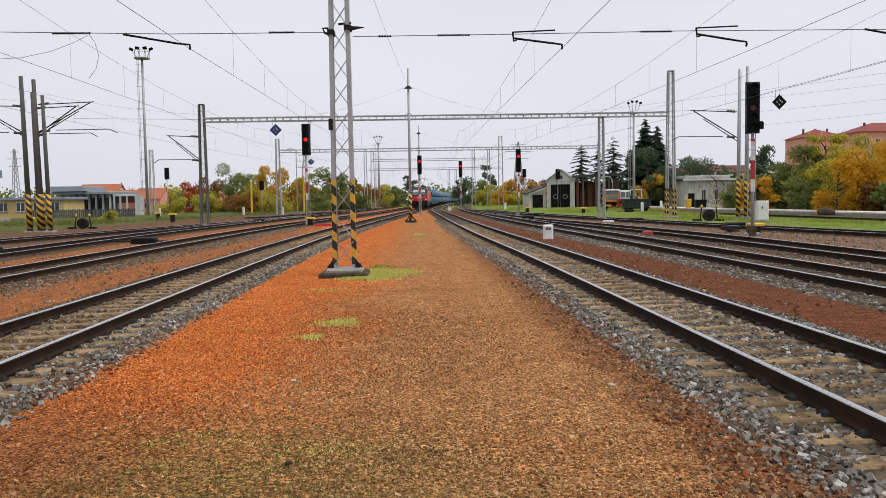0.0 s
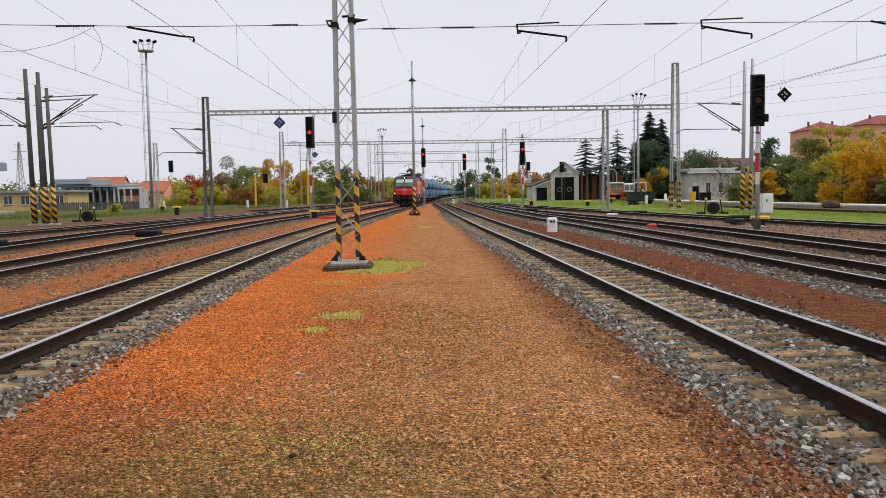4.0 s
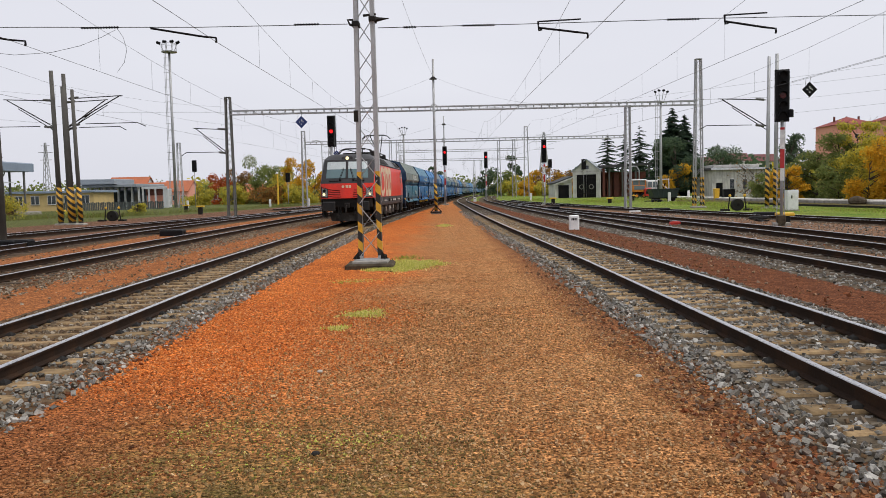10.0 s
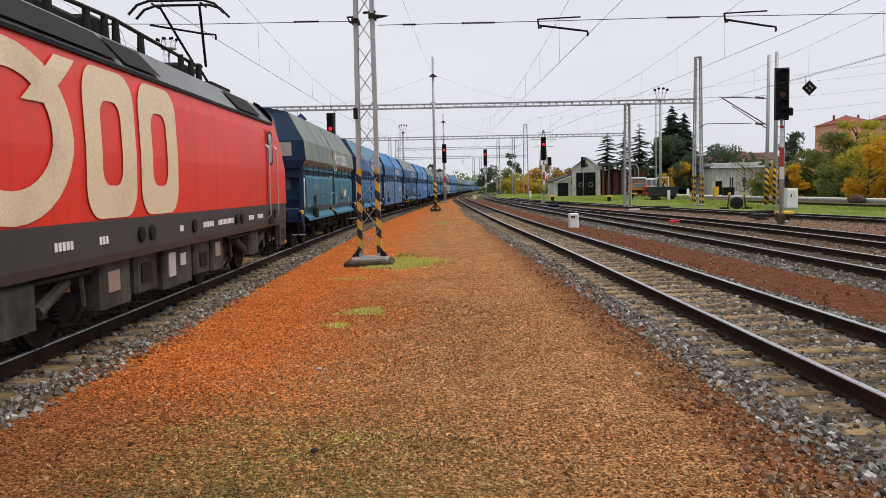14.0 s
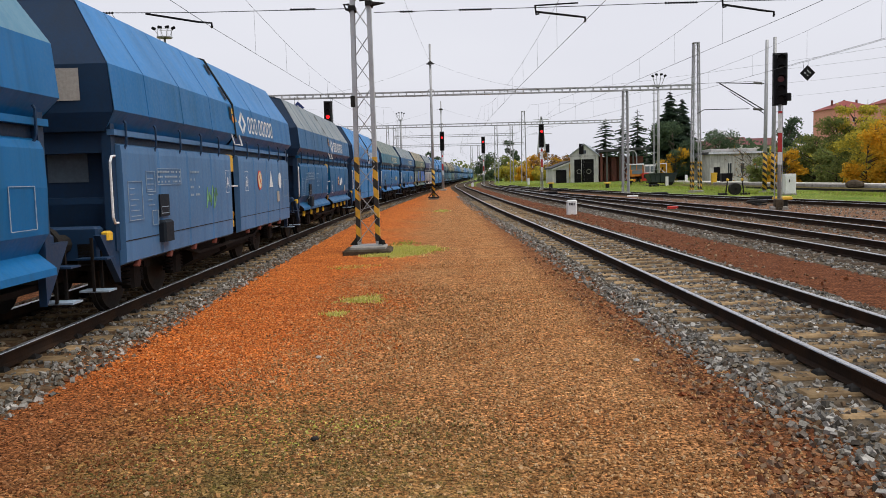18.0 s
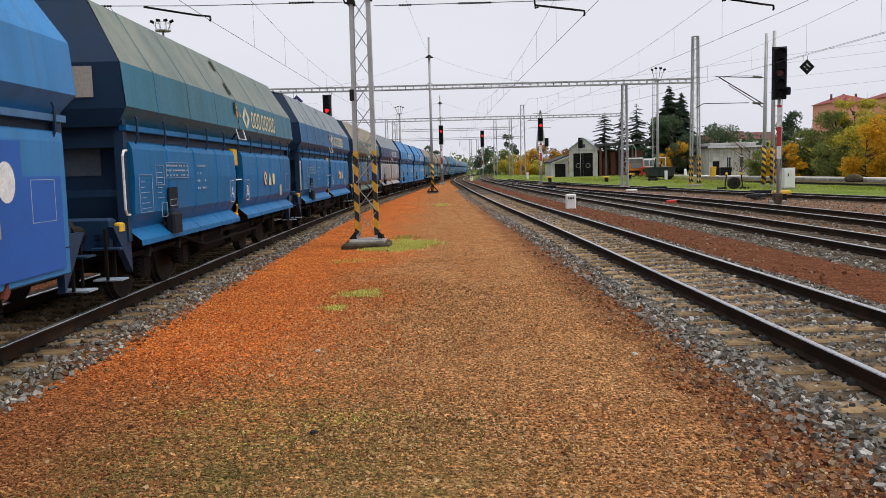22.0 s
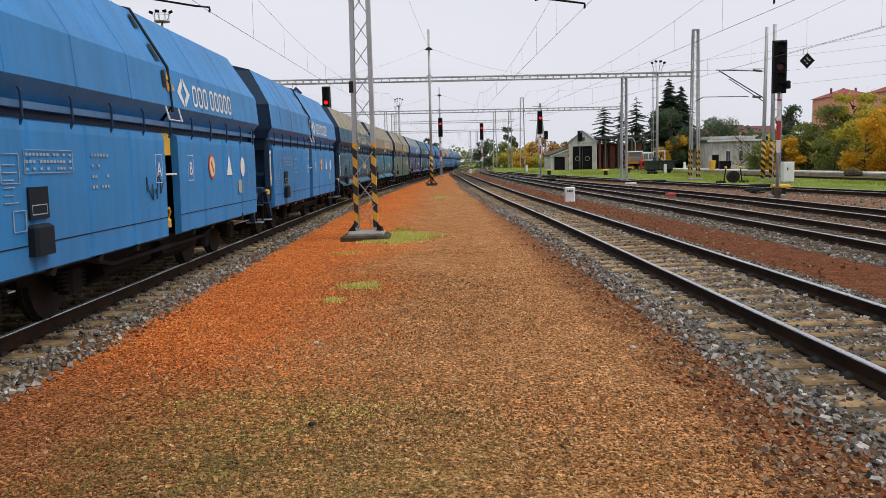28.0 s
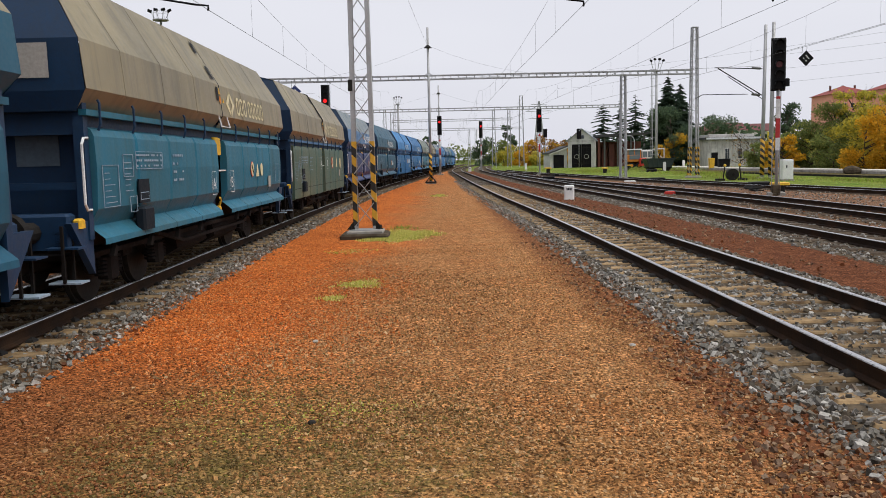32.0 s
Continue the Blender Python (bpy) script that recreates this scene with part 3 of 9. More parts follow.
def track(line, s0, s1, label, near=None, step=3.0, bed_w=1.75, bed=bed_mat, seed=1, old=False):
    """Two rails with bright heads on sleepers; the sleepers within the near stretch are parts, the others one joined row."""
    tr = thing("railway_track", label, "railway track", "tracks of the yard")
    part("ballast_bed", sweep(line, s0, s1, step, 0, [(-bed_w - 0.25, -0.02), (bed_w + 0.25, -0.02), (bed_w, 0.008), (-bed_w, 0.008)], 0.0), bed, tr, "grey crushed-stone bed")
    for off in (-0.7535, 0.7535):
        r = part("rail", sweep(line, s0, s1, step, off, RAIL_PROF, 0.032), RAIL_SIDE, tr, "rust-brown steel rail")
        part("rail_head", sweep(line, s0, s1, step, off, HEAD_PROF, 0.032), RAIL_HEAD, r, "polished running surface")
    rng = random.Random(seed)
    row = Mb()
    for i in range(int((s1 - s0) / 0.6)):
        s = s0 + 0.6 * i + rng.uniform(-0.02, 0.02)
        m = line.m(s) @ pose(rng.uniform(-0.03, 0.03), 0, rng.uniform(-0.008, 0.004), 0, 0, rng.uniform(-0.6, 0.6))
        if near and near[0] <= s <= near[1]:
            sl = part("sleeper", sleeper_me, old_sleeper if old else SLEEPER, tr)
            sl.matrix_basis = m
            if 0 < s < 28 and not old:
                for off in (-0.8585, -0.6485, 0.6485, 0.8585):
                    part("fastening", clip_me, DARK, sl, "rusty iron rail clip").matrix_basis = pose(off, 0, 0)
        elif s < 130:
            row.box(-1.3, 1.3, -0.13, 0.13, -0.05, 0.03, m)
    if row.f:
        tagged(part("sleeper_row", row, old_sleeper, tr, "dark worn sleepers"), kind="stuff")
    return tr


track(THROUGH, -195, 330, "through track with concrete sleepers and rusty rails", (-6, 60), 3.0, 1.6, bed_rust, 1)
track(SIDING, -40, 330, "siding track with concrete sleepers in grey ballast", (-6, 60), 3.0, 1.42, bed_mat, 2)
track(LEFT_2, -10, 230, "yard track with dark rails in brown ballast", (16, 50), 3.0, 1.7, bed_rust, 3, True)
track(LEFT_3, -10, 230, "yard track with dark rails in brown ballast", (28, 58), 3.0, 1.6, bed_rust, 4, True)
track(LEFT_4, 17, 98, "diverging turnout track with dark rails", None, 2.5, 1.5, bed_rust, 5)
track(LEFT_5, 55, 190, "outer yard track beside the grass bank", None, 2.5, 1.5, bed_rust, 6)
track(RIGHT_3, -10, 230, "yard track in grey ballast beyond the siding", (14, 50), 3.0, 1.7, bed_mat, 7, True)
track(RIGHT_4, 0, 100, "diverging turnout track with dark rails", (20, 50), 2.5, 1.5, bed_rust, 8, True)
track(RIGHT_5, 15, 128, "outer yard track beside the grass", None, 2.5, 1.5, bed_rust, 9)

# loose ballast of the tracks, nearest first
for line, s0, s1, a, b, dens, seed, mat_, lab in (
        (SIDING, 3.0, 14, -1.78, 1.5, 520, 11, BALLAST, "grey crushed granite ballast"), (SIDING, -5.0, 3.0, -1.95, 1.75, 80, 27, BALLAST, "grey crushed granite ballast"), (THROUGH, -5.0, 6.0, -1.5, 1.75, 80, 28, BALLAST_RUST, "rust-stained ballast"), (SIDING, 14, 34, -1.85, 1.45, 180, 12, BALLAST, "grey crushed granite ballast"),
        (SIDING, 34, 75, -1.9, 1.45, 60, 13, BALLAST, "grey crushed granite ballast"),
        (THROUGH, 6.0, 16, -1.5, 0.75, 240, 14, BALLAST_BROWN, "brown-grey ballast between the rails"), (THROUGH, 6.0, 16, 0.75, 1.8, 330, 15, BALLAST, "grey ballast along the rail"),
        (THROUGH, 16, 36, -1.5, 0.75, 130, 16, BALLAST_BROWN, "brown-grey ballast between the rails"), (THROUGH, 16, 36, 0.75, 1.75, 170, 17, BALLAST, "grey ballast along the rail"),
        (THROUGH, 36, 66, -1.5, 0.75, 22, 18, BALLAST_RUST, "rust-stained ballast"), (THROUGH, 36, 75, 0.75, 1.7, 60, 29, BALLAST, "grey ballast along the rail"), (RIGHT_3, 12, 50, -2.1, -0.9, 150, 30, BALLAST, "grey ballast shoulder of a yard track"), (LEFT_2, 14, 60, 0.9, 2.5, 95, 38, BALLAST_BROWN, "brown-grey ballast shoulder of a yard track"), (RIGHT_3, 50, 95, -2.0, 1.6, 22, 39, BALLAST, "grey ballast of a yard track"), (RIGHT_3, 14, 48, -1.2, 1.6, 75, 19, BALLAST, "grey ballast of a yard track"),
        (LEFT_2, 16, 48, -1.6, 2.0, 50, 20, BALLAST_RUST, "brown ballast of a yard track"), (RIGHT_4, 18, 46, -1.5, 1.5, 22, 21, BALLAST_RUST, "brown ballast of a turnout"), (RIGHT_3, 16, 62, 1.6, 3.6, 26, 22, BALLAST, "grey loose stones between the yard tracks"), (RIGHT_4, 24, 60, 1.5, 6.0, 13, 23, BALLAST, "grey loose stones between the yard tracks"), (LEFT_2, 18, 50, -5.4, -1.6, 4, 24, BALLAST_RUST, "brown loose stones between the yard tracks"), (THROUGH, 15, 48, -2.6, -1.4, 10, 25, BALLAST_BROWN, "brown loose stones between the yard tracks"), (SIDING, 12, 48, 1.5, 2.8, 9, 26, BALLAST_RUST, "rusty loose stones beside the siding")):
    p, s = along(line, s0, s1, a, b, dens, seed, -0.012, 0.03)
    # kept off the rails and mostly off the sleepers
    d = p[:, 0] - np.interp(s, line.s, line.x)
    k = np.abs(np.abs(d) - 0.7535) > 0.075
    rng = np.random.default_rng(seed + 100)
    on = (np.abs(((s + 0.3) % 0.6) - 0.3) < 0.15) & (np.abs(d) < 1.3)
    k &= ~on | (rng.uniform(0, 1, len(s)) < 0.2)
    edge = np.clip((np.abs(d) - 1.45) / 0.5, 0, 1) * (1.0 if abs(b) < 2.5 and abs(a) < 2.5 else 0.0) + np.clip((np.abs(d) - 1.7) / 0.9, 0, 1) * (1.0 if seed in (30, 38) else 0.0)
    k &= rng.uniform(0, 1, len(s)) > edge * 0.75
    p, s = p[k], s[k]
    p[:, 2] -= 0.012 * edge[k]
    solid("ballast", stone_cloud(p, (0.024 if s0 < 12 else 0.03) + 0.042 * rng.uniform(0, 1, len(p)) ** 1.8, seed), mat_, lab, "ballast", kind="stuff")

# loose pieces of gravel on the path
rng = np.random.default_rng(5)
for seed, mat_, x0, x1, y0, y1, n, size, lab in ((31, GRIT, -1.6, 2.9, 3.6, 9.5, 22000, (0.008, 0.022), "fine sandy-brown gravel on the path"), (37, GRIT_MOSS, -2.7, 1.0, 3.6, 8.4, 17000, (0.008, 0.021), "fine mossy brown gravel near the standpoint"), (32, GRIT, -2.2, 2.8, 6.5, 20.0, 26000, (0.009, 0.022), "fine sandy-brown gravel on the path"),
                                                 (33, GRIT_RED, -4.4, -0.2, 7.2, 20.0, 26000, (0.009, 0.022), "fine brick-red gravel on the path"), (40, GRIT_RUST, -4.6, -1.6, 3.6, 9.0, 14000, (0.008, 0.022), "fine rusty brown gravel near the standpoint"), (34, GRIT, -3.6, 2.6, 4.0, 14.0, 420, (0.02, 0.04), "scattered pale stones on the path"),
                                                 (35, BALLAST_RUST, 1.9, 2.9, 4.0, 24.0, 2400, (0.02, 0.05), "spilled rusty stones beside the ballast"), (36, BALLAST_RUST, -4.1, -3.4, 6.5, 22.0, 1500, (0.02, 0.05), "spilled rusty stones beside the ballast")):
    r2 = np.random.default_rng(seed)
    u = r2.uniform(0, 1, n)
    y = (y0 ** -0.6 + u * (y1 ** -0.6 - y0 ** -0.6)) ** (-1 / 0.6)
    x = r2.uniform(x0, x1, n)
    # thinned towards the edges of its stretch, with a wandering border
    wav = 0.5 * np.sin(y * 0.9 + seed) + 0.35 * np.sin(y * 2.3 + x * 1.7)
    dx = np.minimum(x - x0, x1 - x) + (0.5 * wav if mat_ is not BALLAST_RUST else 0.2 * wav)
    k = (r2.uniform(0, 1, n) < np.clip(dx / (0.9 if mat_ is not BALLAST_RUST else 0.35), 0, 1)) & (r2.uniform(0, 1, n) < np.clip((y - y0 + 0.6 * np.sin(x * 2.1)) / 2.2 + (1.0 if y0 < 5 else 0.0), 0, 1)) & (r2.uniform(0, 1, n) < np.clip((y1 - y) / (0.35 * y1), 0, 1))
    p = np.stack([x, y, r2.uniform(0.0, 0.006, n)], 1)[k]
    n = len(p)
    solid("gravel", stone_cloud(p, r2.uniform(*size, n), seed), mat_, lab, "gravel", kind="stuff")


def tuft(cx, cy, rx, ry, n, h, seed, label, mat_=None, lean=0.5):
    """A patch of grass, as many thin blades in one mesh."""
    r = random.Random(seed)
    mb = Mb()
    for _ in range(n):
        a, d = r.uniform(0, 2 * math.pi), r.uniform(0, 1) ** 0.6
        d *= 0.82 + 0.16 * math.sin(3 * a + seed) + 0.12 * math.sin(7 * a + 2 * seed) + 0.16 * r.gauss(0, 1)
        x, y = cx + rx * d * math.cos(a), cy + ry * d * math.sin(a)
        hh, t, w = h * r.uniform(0.4, 1.0), r.uniform(0, 6.28), r.uniform(0.006, 0.014)
        lx, ly = lean * hh * r.uniform(-1, 1), lean * hh * r.uniform(-1, 1)
        c, s = math.cos(t) * w, math.sin(t) * w
        mb.add([(x - c, y - s, 0), (x + c, y + s, 0), (x + lx * 0.5 + c * 0.7, y + ly * 0.5 + s * 0.7, hh * 0.6), (x + lx, y + ly, hh), (x + lx * 0.5 - c * 0.7, y + ly * 0.5 - s * 0.7, hh * 0.6)], [(0, 1, 2, 4), (4, 2, 3)])
    return solid("grass", mb, mat_ or GRASS, label, "grass", kind="stuff")

# ---- masts, gantries, wires and signals ----
FOOTING = paint("stained_footing_concrete", (0.10, 0.08, 0.055), (0.04, 0.03, 0.02), 0.95, 0.0, 3.0, 18, 0.9, 0.3, 0.5, lo=0.38, hi=0.65, spec=0.1)
def main_mast(x, y, h):
    """Two channel legs that draw together upwards, laced with flat bars, on a concrete footing."""
    th = thing("catenary_mast", "galvanised lattice catenary mast with yellow-black foot on concrete", "mast", "catenary masts")

    def half(z):
        return 0.245 - 0.058 * z / 7.0 if z < 7.0 else 0.187

    def leg(sx, z0, z1, mat_, name, label, grow):
        mb = Mb()
        a, b = half(z0), half(z1)
        w, d, t = 0.052 + grow, 0.14 + grow, 0.024
        u = [(w, -d), (w, d), (-w, d), (-w, d - t), (w - t, d - t), (w - t, -d + t), (-w, -d + t), (-w, -d)]
        n = len(u)
        mb.add([(x + sx * (a + px), y + py, z0) for px, py in u] + [(x + sx * (b + px), y + py, z1) for px, py in u], [(i, (i + 1) % n, n + (i + 1) % n, n + i) for i in range(n)] + [tuple(range(n)), tuple(range(n, 2 * n))])
        part(name, mb, mat_, th, label)

    for sx in (-1, 1):
        leg(sx, 0.2, h, STEEL, "leg", "grey steel channel", 0)
        leg(sx, 0.3, 2.42, HAZARD, "warning_band", "black and yellow painted bands", 0.005)
    z, k, dz = 0.26, 0, 0.66
    while z < h - 0.7:
        a, b = half(z), half(z + dz)
        for yy, s in ((-0.13, 1), (0.13, -1)):
            s *= 1 if k % 2 == 0 else -1
            part("brace", Mb().bar((x - s * a, y + yy, z + 0.04), (x + s * b, y + yy, z + dz - 0.04), 0.045, 0.02), STEEL, th)
            part("gusset", Mb().bar((x + s * b, y + yy, z + dz - 0.09), (x + s * b, y + yy, z + dz + 0.09), 0.07, 0.012), STEEL, th)
        z += dz
        k += 1
    foot = part("footing", Mb().bev(x - 0.60, x + 0.60, y - 0.68, y + 0.5, -0.05, 0.13, 0.045), FOOTING, th, "dark weathered concrete footing")
    part("footing_top", Mb().bev(x - 0.44, x + 0.46, y - 0.5, y + 0.4, 0.13, 0.19, 0.02), CONCRETE, foot, "pale worn upper slab")
    part("base_plate", Mb().bev(x - 0.40, x + 0.40, y - 0.24, y + 0.24, 0.19, 0.215, 0.008), STEEL, th, "steel base plate")
    for sx in (-1, 1):
        part("base_gusset", Mb().add([(x + sx * 0.26, y - 0.15, 0.215), (x + sx * 0.46, y - 0.15, 0.215), (x + sx * 0.29, y - 0.15, 0.42), (x + sx * 0.26, y - 0.13, 0.215), (x + sx * 0.46, y - 0.13, 0.215), (x + sx * 0.29, y - 0.13, 0.42)],
                                     [(0, 1, 2), (5, 4, 3), (0, 3, 4, 1), (1, 4, 5, 2), (2, 5, 3, 0)]), DARK, th, "dark foot gusset")
        for sy in (-1, 1):
            part("bolt", Mb().cyl((x + sx * 0.37, y + sy * 0.19, 0.2), (x + sx * 0.37, y + sy * 0.19, 0.30), 0.028, 0.028, 6), DARK, th)
    # clamps and arms that take the cross wire
    for sx, dz in ((-1, 6.08), (1, 6.19)):
        part("clamp", Mb().bev(x + sx * 0.21 - 0.09, x + sx * 0.21 + 0.09, y - 0.2, y + 0.2, dz - 0.06, dz + 0.06, 0.02), DARK, th, "dark wire clamp")
    part("hook", Mb().tube([(x - 0.26, y - 0.16, 6.16), (x - 0.40, y - 0.16, 6.16), (x - 0.34, y - 0.16, 6.04), (x - 0.26, y - 0.16, 6.02)], 0.03), DARK, th, "dark hooked clamp")
    part("arm", Mb().cyl((x + 0.25, y - 0.1, 6.17), (x + 0.62, y - 0.1, 6.19), 0.07, 0.008, 8), DARK, th, "dark pointed wire arm")
    part("arm", Mb().bar((x - 0.02, y - 0.1, 6.27), (x + 0.3, y - 0.1, 6.3), 0.05), DARK, th)
    part("name_plate", Mb().box(x - 0.315, x - 0.205, y - 0.165, y - 0.155, 3.66, 3.94), DARK, th, "small dark plate with pale signs")
    return th


main_mast(-1.79, 21.07, 8.9)


def lattice_mast(x, y, h, w0, w1, label, yellow=0.0, name="lattice_mast", group="lattice masts", foot=True, mat_=None, lace=0.9):
    th = thing(name, label, "mast", group)
    mat_ = mat_ or STEEL

    def half(z):
        return (w0 + (w1 - w0) * z / h) / 2

    for sx in (-1, 1):
        for sy in (-1, 1):
            part("leg", Mb().bar((x + sx * half(0), y + sy * half(0), 0), (x + sx * half(h), y + sy * half(h), h), 0.09), mat_, th)
            if yellow:
                part("warning_band", Mb().bar((x + sx * half(0.2), y + sy * half(0.2), 0.2), (x + sx * half(yellow), y + sy * half(yellow), yellow), 0.115), HAZARD, th, "black and yellow painted bands")
    z, k = 0.15, 0
    while z < h - 0.3:
        dz = min(lace * half(z) * 2.2, h - z)
        a, b = half(z), half(z + dz)
        mb = Mb()
        for sgn in (-1, 1):
            s = 1 if k % 2 == 0 else -1
            mb.bar((x - s * a, y + sgn * a, z), (x + s * b, y + sgn * b, z + dz), 0.05, 0.02)
            mb.bar((x + sgn * a, y - s * a, z), (x + sgn * b, y + s * b, z + dz), 0.02, 0.05)
        part("lacing", mb, mat_, th)
        z += dz
        k += 1
    part("cap", Mb().box(x - half(h) - 0.05, x + half(h) + 0.05, y - half(h) - 0.05, y + half(h) + 0.05, h, h + 0.06), mat_, th)
    if foot:
        part("footing", Mb().bev(x - w0 * 0.8, x + w0 * 0.8, y - w0 * 0.8, y + w0 * 0.8, -0.05, 0.14, 0.04), CONCRETE, th, "concrete footing")
    return th


def beam(x0, x1, y, z0, z1, label, cell=0.75):
    th = thing("gantry_beam", label, "gantry beam", "gantry beams")
    for yy in (-0.2, 0.2):
        for z in (z0, z1):
            part("chord", Mb().bar((x0, y + yy, z), (x1, y + yy, z), 0.09), STEEL, th)
    n = int((x1 - x0) / cell)
    for i in range(n):
        a = x0 + (x1 - x0) * i / n
        b = x0 + (x1 - x0) * (i + 1) / n
        mb = Mb()
        for yy in (-0.2, 0.2):
            mb.bar((a, y + yy, z0), (a, y + yy, z1), 0.05)
        mb.bar((a, y - 0.2, z1), (b, y + 0.2, z1), 0.035)
        part("web_bar", mb, STEEL, th)
    return th


G1, G2 = 68.0, 110.0
lattice_mast(-17.0, G1, 9.75, 0.58, 0.36, "old grey lattice mast carrying a gantry beam", 0, mat_=OLD_STEEL)
lattice_mast(21.13, G1, 12.0, 0.66, 0.40, "tall galvanised lattice mast with yellow-black foot", 2.5)
lattice_mast(15.38, G1, 8.4, 0.46, 0.34, "slender galvanised lattice mast under the gantry beam")
beam(-16.8, 21.0, G1, 8.38, 8.68, "long galvanised lattice gantry beam over the tracks", 0.62)
lattice_mast(-17.8, G2, 10.0, 0.62, 0.40, "galvanised lattice mast carrying the rear gantry beam")
beam(-17.6, 24.6, G2, 8.28, 8.6, "rear galvanised lattice gantry beam over the tracks")


POLE_OLD = paint("old_concrete_grey", (0.095, 0.09, 0.08), (0.05, 0.046, 0.04), 0.85, 0.0, 1.2, 25, 0.7, 0.3)


def pole(x, y, h, r0, r1, label, band=0.0, ring=0.0, lean=0.0, foot=0.5, mat_=None):
    th = thing("steel_pole", label, "pole", "poles of the yard")
    part("shaft", Mb().cyl((x, y, 0), (x + lean, y, h), r0, r1, 12), mat_ or STEEL, th, "grey steel tube", True)
    if band:
        part("warning_band", Mb().cyl((x, y, 0.25), (x + lean * band / h, y, band), r0 + 0.012, r0 + 0.012, 12), HAZARD, th, "black and yellow painted bands", True)
    if ring:
        for rr in (0.0, 0.5):
            part("clamp", Mb().cyl((x, y, ring + rr - 0.06), (x, y, ring + rr + 0.06), r0 * 1.7, r0 * 1.7, 12), DARK, th, "dark clamp ring", True)
    if foot:
        part("footing", Mb().bev(x - foot, x + foot, y - foot, y + foot, -0.04, 0.12, 0.05), CONCRETE, th, "concrete footing")
    return th


pole(-0.33, G1 - 0.5, 12.4, 0.12, 0.085, "galvanised tube pole through the gantry beam with striped foot", 2.5, 0, 0.0, 0.42)
pole(0.70, G2, 11.6, 0.12, 0.08, "galvanised tube pole through the rear gantry beam", 0, 0)
for x, y, z, top, n in ((-0.33, G1 - 0.5, 8.5, 10.95, ""), (0.70, G2, 8.44, 10.6, ".001")):
    mast_ = bpy.data.objects["steel_pole" + n]
    part("hoop", Mb().tube([(x + 0.29 * math.cos(a * math.pi / 8), y - 0.3, z + 0.29 * math.sin(a * math.pi / 8)) for a in range(17)], 0.035, 6), STEEL, mast_, "round steel hoop at the beam")
    part("wire_cap", Mb().cyl((x, y, top - 0.14), (x, y, top + 0.1), 0.34, 0.06, 10), DARK, mast_, "dark conical wire clamp")
part("foot_frame", Mb().bev(-0.80, 0.14, G1 - 1.0, G1 - 0.1, 0.12, 0.2, 0.03).bar((-0.72, G1 - 0.9, 0.2), (-0.35, G1 - 0.6, 0.62), 0.06).bar((0.08, G1 - 0.9, 0.2), (-0.31, G1 - 0.6, 0.62), 0.06), DARK, bpy.data.objects["steel_pole"], "dark braced foot")
for x, y, h, r in ((-27.35, 60.0, 11.0, 0.19), (-26.75, 60.6, 10.85, 0.19), (-26.45, 59.8, 9.85, 0.26), (-25.75, 59.6, 9.6, 0.16)):
    pole(x, y, h, r, r * 0.72, "leaning concrete-grey catenary pole with striped foot", 2.7, 0, -0.16, 0.35, POLE_OLD)
pole(24.2, 61.5, 11.15, 0.15, 0.11, "galvanised catenary pole with striped foot", 3.0, 0, 0.1, 0.35)
pole(24.75, 61.3, 11.3, 0.17, 0.12, "galvanised catenary pole with striped foot", 3.0, 0, 0.05, 0.35)
pole(-18.85, 35.7, 9.5, 0.20, 0.15, "weathered dark catenary pole on a concrete base", 0, 0, 0.0, 0.4, POLE_OLD)


def cantilever(x, y, z, reach, label):
    """A tube bracket with a stay, strut and insulators that holds a contact wire."""
    th = thing("cantilever_arm", label, "catenary arm", "catenary arms")
    s = 1 if reach > 0 else -1
    part("top_tube", Mb().tube([(x, y, z + 1.9), (x + reach, y, z + 2.05)], 0.035), DARK, th)
    part("strut", Mb().tube([(x, y, z), (x + reach * 0.93, y, z + 2.0)], 0.04), DARK, th)
    part("strut", Mb().tube([(x, y, z - 0.25), (x + reach * 0.72, y, z + 1.4)], 0.03), DARK, th)
    part("steady_arm", Mb().tube([(x + reach * 0.3, y, z + 0.1), (x + reach * 1.25, y, z + 0.12), (x + reach * 1.4, y, z - 0.15)], 0.03), DARK, th)
    for zz in (z, z + 1.9):
        part("insulator", Mb().cyl((x + s * 0.15, y, zz + 0.02), (x + s * 0.75, y, zz + 0.08), 0.085, 0.085, 8), OLD_STEEL, th, "ribbed grey insulator")
    return th


cantilever(24.1, 61.5, 6.1, -3.5, "tube catenary bracket on a pair of poles")
cantilever(-26.4, 60.0, 7.1, 3.9, "tube catenary bracket on a pole cluster")
cantilever(-26.9, 60.6, 6.9, 3.1, "tube catenary bracket on a pole cluster")
cantilever(-27.5, 60.2, 7.0, -3.6, "tube catenary bracket on a pole cluster")
cantilever(-17.15, G1, 5.3, -2.7, "tube catenary bracket on a lattice mast")


def wire(name, pts, r, label, group):
    return solid(name, Mb().tube(pts, r, 4), WIRE, label, "wire", group)


